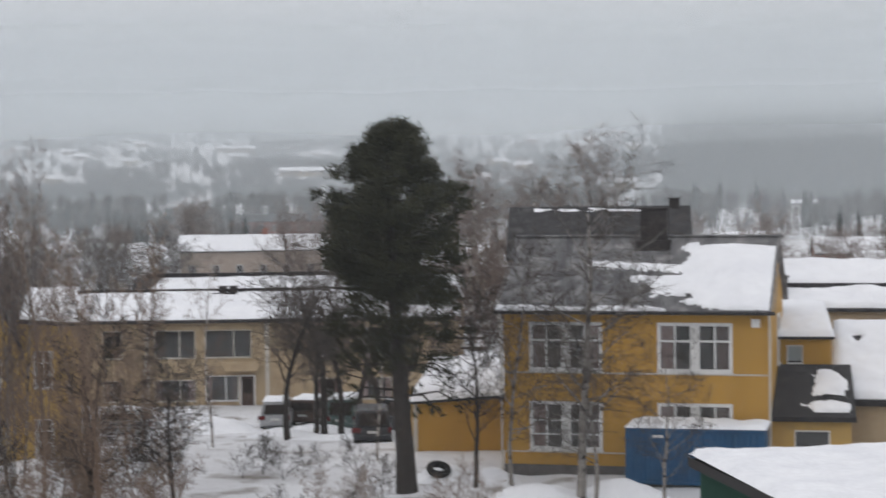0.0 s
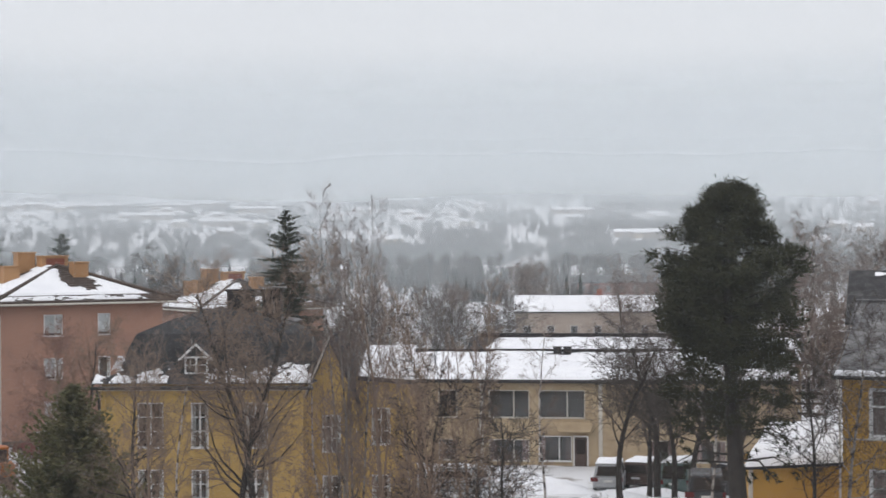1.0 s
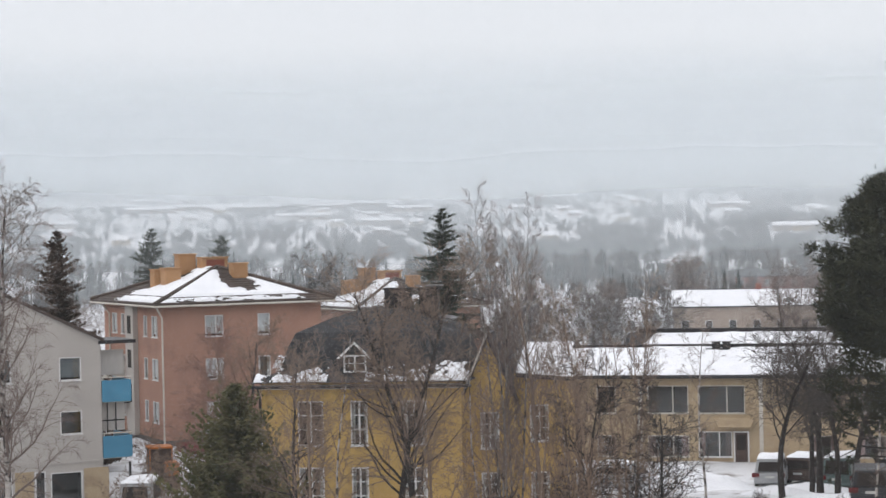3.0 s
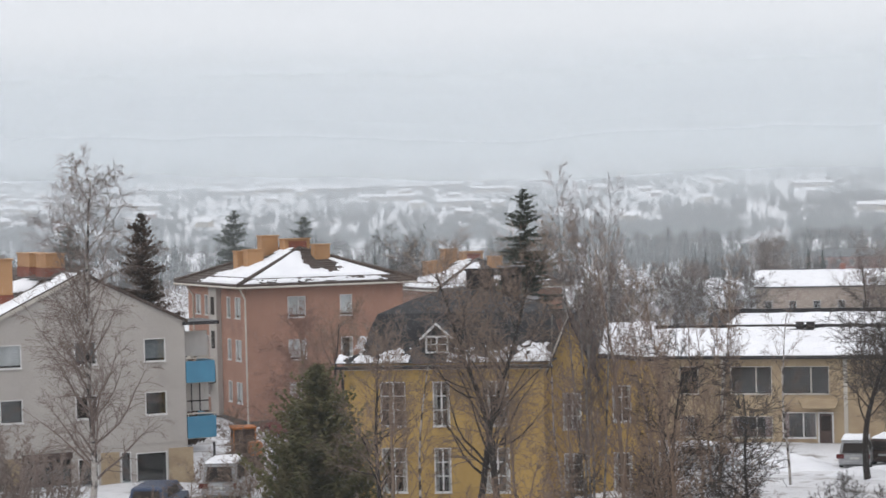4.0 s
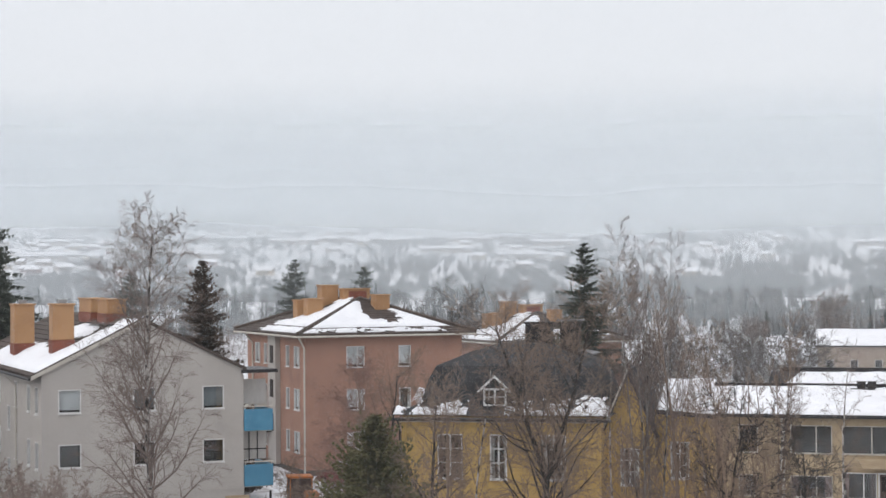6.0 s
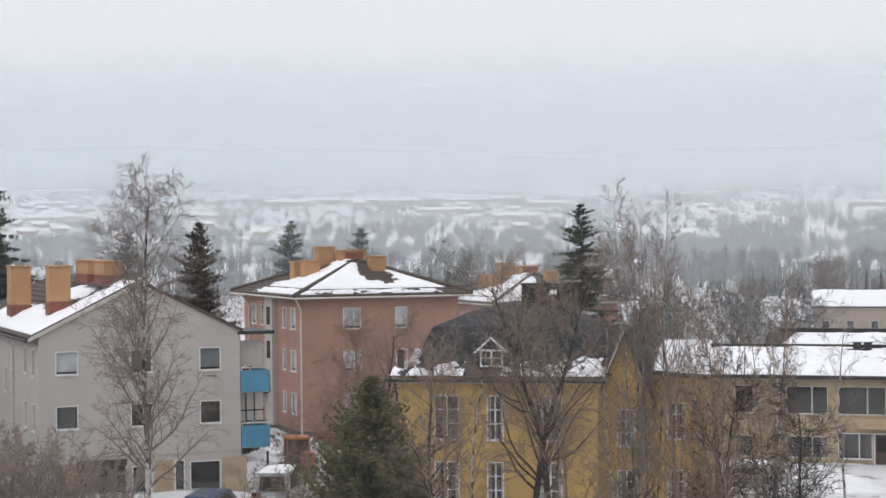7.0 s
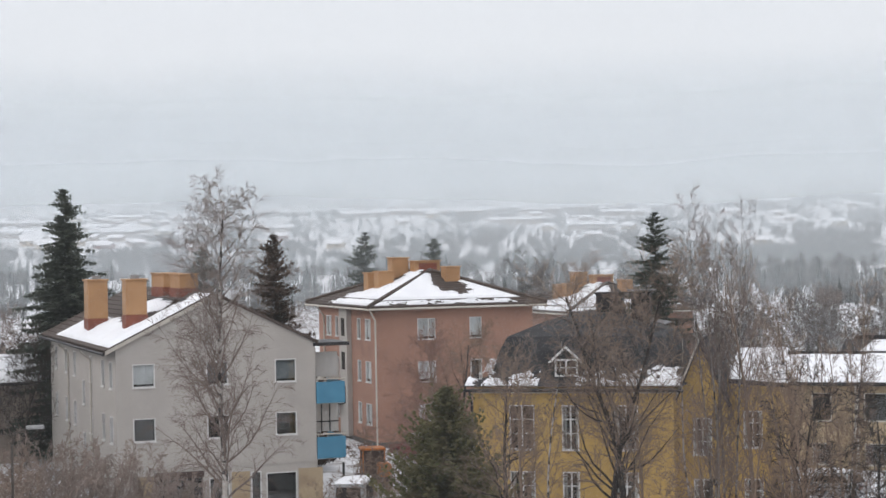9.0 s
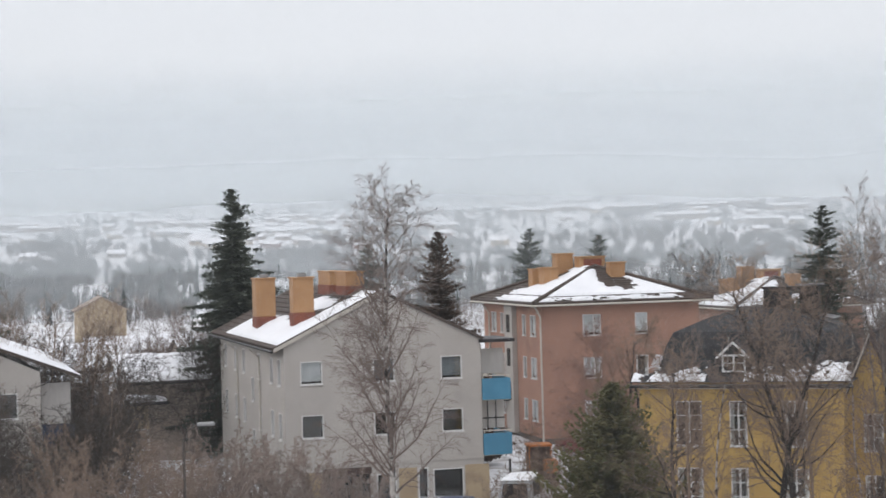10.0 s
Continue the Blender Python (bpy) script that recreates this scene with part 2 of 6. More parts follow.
def haze_sheet_material(name, low, high, z0, z1, size, tail=1.4, rest=0.0):
    """Sheet standing in for drifting mist: haze put into a thin pale surface, denser towards the cloud base."""
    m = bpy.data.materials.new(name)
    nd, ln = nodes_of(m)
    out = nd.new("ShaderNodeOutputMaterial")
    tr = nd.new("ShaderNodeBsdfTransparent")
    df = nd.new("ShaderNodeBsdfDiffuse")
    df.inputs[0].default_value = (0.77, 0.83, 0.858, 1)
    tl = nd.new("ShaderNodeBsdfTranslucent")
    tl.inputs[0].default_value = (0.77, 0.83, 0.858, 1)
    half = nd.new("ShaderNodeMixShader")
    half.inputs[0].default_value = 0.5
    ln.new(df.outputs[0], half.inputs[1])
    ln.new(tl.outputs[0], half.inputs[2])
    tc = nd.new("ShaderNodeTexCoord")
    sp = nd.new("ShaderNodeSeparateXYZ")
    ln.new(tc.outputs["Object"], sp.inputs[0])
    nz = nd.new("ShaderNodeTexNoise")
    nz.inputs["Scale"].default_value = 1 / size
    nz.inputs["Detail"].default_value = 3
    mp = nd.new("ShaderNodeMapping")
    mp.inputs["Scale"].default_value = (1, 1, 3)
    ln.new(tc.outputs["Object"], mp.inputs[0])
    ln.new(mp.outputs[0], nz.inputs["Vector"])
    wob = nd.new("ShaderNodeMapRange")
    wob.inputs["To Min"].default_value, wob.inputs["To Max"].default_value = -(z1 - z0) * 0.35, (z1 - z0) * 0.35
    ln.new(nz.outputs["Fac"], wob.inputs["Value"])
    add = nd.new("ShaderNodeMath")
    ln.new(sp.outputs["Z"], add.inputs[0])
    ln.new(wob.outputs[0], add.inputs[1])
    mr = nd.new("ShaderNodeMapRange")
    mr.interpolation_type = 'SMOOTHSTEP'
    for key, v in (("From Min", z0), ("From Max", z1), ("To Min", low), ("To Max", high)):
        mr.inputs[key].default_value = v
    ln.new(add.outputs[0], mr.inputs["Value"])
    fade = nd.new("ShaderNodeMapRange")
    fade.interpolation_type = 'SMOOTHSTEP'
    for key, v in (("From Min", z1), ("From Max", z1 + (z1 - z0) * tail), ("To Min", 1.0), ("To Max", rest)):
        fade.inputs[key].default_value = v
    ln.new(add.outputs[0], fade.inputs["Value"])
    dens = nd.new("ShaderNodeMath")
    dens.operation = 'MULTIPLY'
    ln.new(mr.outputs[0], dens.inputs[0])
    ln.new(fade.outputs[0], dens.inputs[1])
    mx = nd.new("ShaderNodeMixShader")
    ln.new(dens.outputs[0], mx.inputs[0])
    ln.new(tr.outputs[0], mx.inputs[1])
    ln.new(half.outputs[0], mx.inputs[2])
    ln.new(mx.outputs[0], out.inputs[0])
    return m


# ---- building helpers ----
def link_mesh(name, bm, mat, parent=None, smooth=False):
    me = bpy.data.meshes.new(name)
    bmesh.ops.recalc_face_normals(bm, faces=bm.faces)
    bm.to_mesh(me)
    bm.free()
    if smooth:
        me.polygons.foreach_set("use_smooth", [True] * len(me.polygons))
    for one in (mat if isinstance(mat, (list, tuple)) else [mat]):
        me.materials.append(one)
    ob = new(name, me)
    ob.parent = parent
    return ob


def part(name, bm, mat, parent, label="", smooth=False):
    ob = link_mesh(name, bm, mat, parent, smooth)
    return tagged(ob, label) if label else ob


def raw(name, verts, faces, mat, parent=None, smooth=False):
    me = bpy.data.meshes.new(name)
    me.from_pydata(verts, [], faces)
    me.materials.append(mat)
    if smooth:
        me.polygons.foreach_set("use_smooth", [True] * len(me.polygons))
    ob = new(name, me)
    ob.parent = parent
    return ob


def share(name, me, parent, m=None):
    ob = new(name, me)
    ob.parent = parent
    if m is not None:
        ob.matrix_basis = m
    return ob


def empty(name, x, y, z, rz, label, category, group=""):
    ob = new(name)
    ob.matrix_basis = pose(x, y, z, 0, 0, rz)
    return tagged(ob, label, category, group)


def add_box(bm, x0, x1, y0, y1, z0, z1, bevel=0.0):
    vs = [bm.verts.new((x, y, z)) for z in (z0, z1) for y in (y0, y1) for x in (x0, x1)]
    fs = [bm.faces.new([vs[i] for i in f]) for f in ((0, 2, 3, 1), (4, 5, 7, 6), (0, 1, 5, 4), (2, 6, 7, 3), (0, 4, 6, 2), (1, 3, 7, 5))]
    if bevel:
        es = list({e for f in fs for e in f.edges})
        bmesh.ops.bevel(bm, geom=es, offset=bevel, segments=1, affect='EDGES')
    return bm


def boxes(*rows, bevel=0.0):
    bm = bmesh.new()
    for r in rows:
        add_box(bm, *r, bevel=bevel)
    return bm


def prism(bm, profile, y0, y1):
    """A closed outline in x and z, drawn out along y."""
    a = [bm.verts.new((x, y0, z)) for x, z in profile]
    b = [bm.verts.new((x, y1, z)) for x, z in profile]
    bm.faces.new(a)
    bm.faces.new(b[::-1])
    for i in range(len(a)):
        j = (i + 1) % len(a)
        bm.faces.new((a[i], b[i], b[j], a[j]))
    return bm


def slab(bm, quad, thick):
    """A plate with its top on four corners."""
    q = [Vector(p) for p in quad]
    n = (q[1] - q[0]).cross(q[2] - q[0]).normalized()
    if n.z < 0:
        n = -n
    top = [bm.verts.new(p) for p in q]
    low = [bm.verts.new(p - n * thick) for p in q]
    bm.faces.new(top)
    bm.faces.new(low[::-1])
    for i in range(len(q)):
        j = (i + 1) % len(q)
        bm.faces.new((top[i], low[i], low[j], top[j]))
    return bm


def tube(bm, path, r, sides=6):
    rings = []
    for i, p in enumerate(path):
        p = Vector(p)
        d = (Vector(path[min(i + 1, len(path) - 1)]) - Vector(path[max(i - 1, 0)])).normalized()
        u = d.orthogonal().normalized()
        w = d.cross(u)
        rad = r[i] if isinstance(r, (list, tuple)) else r
        rings.append([bm.verts.new(p + (u * math.cos(a) + w * math.sin(a)) * rad) for a in [2 * math.pi * k / sides for k in range(sides)]])
    for a, b in zip(rings, rings[1:]):
        for k in range(sides):
            bm.faces.new((a[k], a[(k + 1) % sides], b[(k + 1) % sides], b[k]))
    bm.faces.new(rings[0][::-1])
    bm.faces.new(rings[-1])
    return bm


WINDOW_CACHE = {}


def window(parent, m, w, h, style="two", curtain=None, frame_mat=None, name="window"):
    """A window in its opening: casing and sashes, panes, a near-black box painted as room shade, with curtains."""
    key = (round(w, 2), round(h, 2), style, frame_mat.name if frame_mat else "")
    fm = frame_mat or WHITE
    if key not in WINDOW_CACHE:
        c = 0.10 if style in ("cross", "twin", "twin_low") else 0.02
        bm = bmesh.new()
        for r in ((-c, 0.03, -0.03, 0.10, -c, h + c), (w - 0.03, w + c, -0.03, 0.10, -c, h + c), (0.03, w - 0.03, -0.03, 0.10, h - 0.03, h + c), (0.03, w - 0.03, -0.03, 0.10, -c, 0.03)):
            add_box(bm, *r)
        posts, rails = [], []
        if style == "two":
            posts = [(w * 0.62, 0.07)]
        elif style == "cross":
            posts, rails = [(w / 2, 0.08)], [(h * 0.66, 0.07)]
        elif style in ("twin", "twin_low"):
            posts = [(w / 2, 0.38), (w * 0.215, 0.075), (w * 0.785, 0.075)]
            rails = [(h * 0.64, 0.08)] if style == "twin" else [(h * 0.62, 0.07), (h * 0.3, 0.05)]
        elif style == "grid":
            posts, rails = [(w / 2, 0.07)], [(h * 0.36, 0.05), (h * 0.68, 0.05)]
        for x, t in posts:
            add_box(bm, x - t / 2, x + t / 2, 0.02, 0.09, 0.03, h - 0.03)
        for z, t in rails:
            add_box(bm, 0.03, w - 0.03, 0.025, 0.085, z - t / 2, z + t / 2)
        a = bpy.data.meshes.new("window_frame")
        bmesh.ops.recalc_face_normals(bm, faces=bm.faces)
        bm.to_mesh(a)
        bm.free()
        a.materials.append(fm)
        bm = boxes((0.03, w - 0.03, 0.055, 0.062, 0.03, h - 0.03))
        g = bpy.data.meshes.new("pane")
        bm.to_mesh(g)
        bm.free()
        g.materials.append(GLASS)
        bm = boxes((-c - 0.03, w + c + 0.03, -0.09, 0.0, -c - 0.045, -c))
        s = bpy.data.meshes.new("window_sill")
        bm.to_mesh(s)
        bm.free()
        s.materials.append(fm)
        # Shallow open box; its dark colour stands in for the unlit room.
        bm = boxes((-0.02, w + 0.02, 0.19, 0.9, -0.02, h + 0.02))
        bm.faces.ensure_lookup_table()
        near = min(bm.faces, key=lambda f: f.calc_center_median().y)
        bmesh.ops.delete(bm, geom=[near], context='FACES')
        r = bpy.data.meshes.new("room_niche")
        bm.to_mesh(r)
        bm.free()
        r.materials.append(INTERIOR_DARK)
        bm = bmesh.new()
        x0, x1, n = 0.0, w * 0.18, 6
        top = [bm.verts.new((x0 + (x1 - x0) * i / n, 0.16 + 0.03 * (i % 2), h - 0.02)) for i in range(n + 1)]
        low = [bm.verts.new((x0 + (x1 - x0) * i / n, 0.16 + 0.03 * (i % 2), 0.02)) for i in range(n + 1)]
        for i in range(n):
            bm.faces.new((top[i], top[i + 1], low[i + 1], low[i]))
        k = bpy.data.meshes.new("curtain")
        bm.to_mesh(k)
        bm.free()
        WINDOW_CACHE[key] = (a, g, s, r, k)
    a, g, s, r, k = WINDOW_CACHE[key]
    ob = share(name, a, parent, m)
    p = share("pane", g, ob)
    p.visible_shadow = False
    share("window_sill", s, ob)
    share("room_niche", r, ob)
    if curtain:
        kk = k
        kkey = key + (curtain.name,)
        if kkey not in WINDOW_CACHE:
            WINDOW_CACHE[kkey] = k.copy()
            WINDOW_CACHE[kkey].materials.append(curtain)
        if curtain in (BLIND, SKY_GREY):
            bkey = (curtain.name, round(w, 2), round(h, 2))
            if bkey not in WINDOW_CACHE:
                bm = boxes((0.02, w - 0.02, 0.14, 0.15, h * 0.12, h - 0.02))
                b = bpy.data.meshes.new("blind")
                bm.to_mesh(b)
                bm.free()
                b.materials.append(curtain)
                WINDOW_CACHE[bkey] = b
            share("blind", WINDOW_CACHE[bkey], ob)
            return ob
        share("curtain", WINDOW_CACHE[kkey], ob, pose(0.02, 0, 0))
        share("curtain", WINDOW_CACHE[kkey], ob, pose(w * 0.82 - 0.02, 0, 0))
    return ob


def facade(parent, x, y, rz, length, height, openings, mat, thick=0.2, gable=None, name="wall", z0=0.0):
    """A wall with real openings. openings: x, z, width, height, style, curtain. gable: rise of the ridge above the wall."""
    bm = bmesh.new()
    xs = sorted({0.0, length, *[o[0] for o in openings], *[o[0] + o[2] for o in openings]})
    zs = sorted({z0, height, *[o[1] for o in openings], *[o[1] + o[3] for o in openings]})

    def hollow(i, j):
        cx, cz = (xs[i] + xs[i + 1]) / 2, (zs[j] + zs[j + 1]) / 2
        return any(o[0] < cx < o[0] + o[2] and o[1] < cz < o[1] + o[3] for o in openings)

    for i in range(len(xs) - 1):
        for j in range(len(zs) - 1):
            if hollow(i, j):
                continue
            for yy in (0, thick):
                bm.faces.new([bm.verts.new((xx, yy, zz)) for xx, zz in ((xs[i], zs[j]), (xs[i + 1], zs[j]), (xs[i + 1], zs[j + 1]), (xs[i], zs[j + 1]))])
    for o in openings:
        a, b, c, d = o[0], o[0] + o[2], o[1], o[1] + o[3]
        for (p, q) in (((a, c), (b, c)), ((b, c), (b, d)), ((b, d), (a, d)), ((a, d), (a, c))):
            bm.faces.new([bm.verts.new(v) for v in ((p[0], 0, p[1]), (q[0], 0, q[1]), (q[0], thick, q[1]), (p[0], thick, p[1]))])
    if gable:
        pos, rise = gable
        prism(bm, [(0, height), (length, height), (pos, height + rise)], 0, thick)
    bmesh.ops.remove_doubles(bm, verts=bm.verts, dist=0.0005)
    wall = part(name, bm, mat, parent)
    wall.matrix_basis = pose(x, y, 0, 0, 0, rz)
    for o in openings:
        if len(o) > 4 and o[4]:
            frame_mat = o[6] if len(o) > 6 else None
            window(parent, pose(x, y, 0, 0, 0, rz) @ pose(o[0], 0, o[1]), o[2], o[3], o[4], o[5] if len(o) > 5 else None, frame_mat)
    return wall


def snow_patch(parent, quad, thick=0.18, mask=None, nu=50, nv=24, seed=0, label="wet snow lying on the roof", name="snow"):
    """Settled snow on a sloping quad (u along the first edge, v up the slope), with melted edges where mask(u, v) < 0."""
    q = [Vector(p) for p in quad]
    n = (q[1] - q[0]).cross(q[3] - q[0]).normalized()
    if n.z < 0:
        n = -n
    verts, ids, faces = [], {}, []
    off = Vector((seed * 7.3, seed * 3.1, 0))

    def depth(u, v):
        edge = min(u, 1 - u, v, 1 - v)
        d = min(1.0, max(0.0, edge * 26)) ** 0.5
        if mask:
            d = min(d, min(1.0, max(0.0, mask(u, v) * 7)) ** 0.6)
        return d

    for j in range(nv + 1):
        for i in range(nu + 1):
            u, v = i / nu, j / nv
            p = q[0].lerp(q[1], u).lerp(q[3].lerp(q[2], u), v)
            k = depth(u, v)
            lump = 0.75 + 0.5 * noise.noise(p * 0.55 + off) + 0.25 * noise.noise(p * 1.7 + off)
            ids[i, j] = len(verts)
            verts.append(p + n * (0.006 + thick * k * max(0.15, lump)))
    for j in range(nv):
        for i in range(nu):
            u, v = (i + 0.5) / nu, (j + 0.5) / nv
            if mask and mask(u, v) < 0:
                continue
            faces.append((ids[i, j], ids[i + 1, j], ids[i + 1, j + 1], ids[i, j + 1]))
    return raw(name, [tuple(p) for p in verts], faces, SNOW, parent, True)


def roof_snow(parent, quad, label, **kw):
    """Snow is a thing of its own, lying in the frame of the house that carries it."""
    ob = snow_patch(None, quad, **kw)
    ob.matrix_basis = parent.matrix_basis.copy()
    return tagged(ob, label, "snow", kind="stuff")


def fbm(x, y, s=1.0):
    return noise.noise(Vector((x * s, y * s, 0.3))) + 0.5 * noise.noise(Vector((x * s * 2.1, y * s * 2.1, 4.3))) + 0.25 * noise.noise(Vector((x * s * 4.3, y * s * 4.3, 9.3)))


def step(a, b, x):
    t = min(1.0, max(0.0, (x - a) / (b - a)))
    return t * t * (3 - 2 * t)


# ---- ground and distance ----
def ground_height(x, y):
    d = math.hypot(x, y)
    az = math.degrees(math.atan2(-x, y))
    fall = step(80, 116, d) if y > 0 else 0.0
    near = -2.8 * fall * (1 - 0.58 * step(30, 46, -x)) - 1.0 * step(15, 30, -x) * (1 - fall)
    near += 0.16 * fbm(x, y, 0.12) * step(30, 60, d) + 0.10 * fbm(x, y, 0.5) * (1 - step(140, 260, d))
    prof = ((200, -3.4), (350, -3.6), (600, -1.4), (800, 1.4), (1100, 10.0), (1400, 23.0), (1700, 39.0), (2100, 64.0), (2600, 97.0), (3500, 108.0), (4700, 70.0))
    east = ((200, -3.4), (350, -4.0), (600, -3.5), (850, -4.0), (950, -2.0), (1150, 13.0), (1400, 34.0), (1700, 52.0), (2100, 80.0), (2600, 100.0), (3500, 108.0), (4700, 70.0))
    level = []
    for line in (prof, east):
        z = line[-1][1] if d > 4700 else -3.0
        for (d0, z0), (d1, z1) in zip(line, line[1:]):
            if d0 <= d <= d1:
                z = z0 + (z1 - z0) * (d - d0) / (d1 - d0)
        level.append(z)
    k = step(3.5, 10.0, -az)
    far = level[0] * (1 - k) + level[1] * k
    far += step(500, 1400, d) * (4 * fbm(x, y, 0.0022) + 1.5 * fbm(x + 900, y, 0.006))
    front = 0.25 + 0.75 * (1 - step(60, 120, abs(az - 12)))
    far = far * front if far > 0 else far
    k = step(150, 260, d)
    return near * (1 - k) + far * k


def build_ground():
    radii = [0.0] + [8 + 4 * i for i in range(8)] + [40 + 1.6 * i for i in range(75)]
    r = radii[-1]
    while r < 4700:
        r *= 1.035
        radii.append(r)
    angles = [a for a in range(-180, -22, 6)] + [-20 + 0.5 * i for i in range(144)] + [a for a in range(54, 180, 6)]
    verts, faces = [(0, 0, ground_height(0, 0))], []
    for r in radii[1:]:
        for a in angles:
            x, y = -r * math.sin(radians(a)), r * math.cos(radians(a))
            verts.append((x, y, ground_height(x, y)))
    n = len(angles)
    for i in range(n):
        faces.append((0, 1 + (i + 1) % n, 1 + i))
    for k in range(len(radii) - 2):
        for i in range(n):
            a, b = 1 + k * n + i, 1 + k * n + (i + 1) % n
            faces.append((a, b, b + n, a + n))
    ob = raw("ground", verts, faces, GROUND, None, True)
    tagged(ob, "snow-covered ground with trodden and thawed patches", "ground", kind="structure")


build_ground()


def build_haze_sheets():
    # Curved sheets stand in for haze; the nearest two also lift the darks.
    for name, d, low, high, p0, p1, tail in (("haze_sheet_1", 62, 0.03, 0.032, -100, 900, 8.0), ("haze_sheet_2", 152, 0.09, 0.10, 10, 130, 1.5), ("haze_sheet_3", 440, 0.27, 0.30, 10, 120, 1.6),
                                             ("haze_sheet_4", 760, 0.29, 0.33, 20, 125, 1.8), ("haze_sheet_5", 1300, 0.31, 0.48, 35, 120, 2.2),
                                             ("haze_sheet_6", 1700, 0.26, 0.70, 40, 120, 3.0), ("haze_sheet_7", 2350, 0.42, 0.97, 60, 118, 3.6)):
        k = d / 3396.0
        mat = haze_sheet_material(name, low, high, EYE + p0 * k, EYE + p1 * k, d * 0.16, (340 - p1) / (p1 - p0) + tail * 0.1, 0.38 if high > 0.9 else 0.02)
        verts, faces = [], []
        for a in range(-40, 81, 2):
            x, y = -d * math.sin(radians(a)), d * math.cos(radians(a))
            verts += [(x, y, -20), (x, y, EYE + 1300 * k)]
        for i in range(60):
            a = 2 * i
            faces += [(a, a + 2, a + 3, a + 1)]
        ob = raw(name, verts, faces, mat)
        tagged(ob, "thin curved sheet standing in for low winter mist", "mist", kind="structure")


build_haze_sheets()


# ---- houses ----
def gable_roof(parent, x0, x1, depth, eave, rise, over=0.5, ends=0.3, thick=0.16, mat=ROOF_DARK, front_y=0.0, ridge_at=0.5):
    """Two plates that meet in a ridge running along x."""
    ym = front_y + depth * ridge_at
    k1 = rise / (depth * ridge_at)
    k2 = rise / (depth * (1 - ridge_at))
    bm = bmesh.new()
    slab(bm, [(x0 - ends, front_y - over, eave - over * k1), (x1 + ends, front_y - over, eave - over * k1), (x1 + ends, ym, eave + rise), (x0 - ends, ym, eave + rise)], thick)
    slab(bm, [(x0 - ends, front_y + depth + over, eave - over * k2), (x1 + ends, front_y + depth + over, eave - over * k2), (x1 + ends, ym, eave + rise), (x0 - ends, ym, eave + rise)], thick)
    return part("roof", bm, mat, parent)


def chimney(parent, x, y, z0, z1, w, d, mat, cap=None, base=None, base_h=0.0, name="chimney"):
    bm = boxes((x - w / 2, x + w / 2, y - d / 2, y + d / 2, z0 + base_h, z1), bevel=0.02)
    ob = part(name, bm, mat, parent)
    if base:
        part("flashing", boxes((x - w / 2 - 0.03, x + w / 2 + 0.03, y - d / 2 - 0.03, y + d / 2 + 0.03, z0, z0 + base_h)), base, ob)
    part("cap", boxes((x - w / 2 - 0.07, x + w / 2 + 0.07, y - d / 2 - 0.07, y + d / 2 + 0.07, z1, z1 + 0.09), bevel=0.015), cap or mat, ob)
    return ob


def downpipe(parent, path, mat=TRIM, r=0.05):
    return part("downpipe", tube(bmesh.new(), path, r), mat, parent)


def gutter(parent, p, q, mat=DARK_METAL, r=0.08):
    return part("gutter", tube(bmesh.new(), [p, q], r), mat, parent)


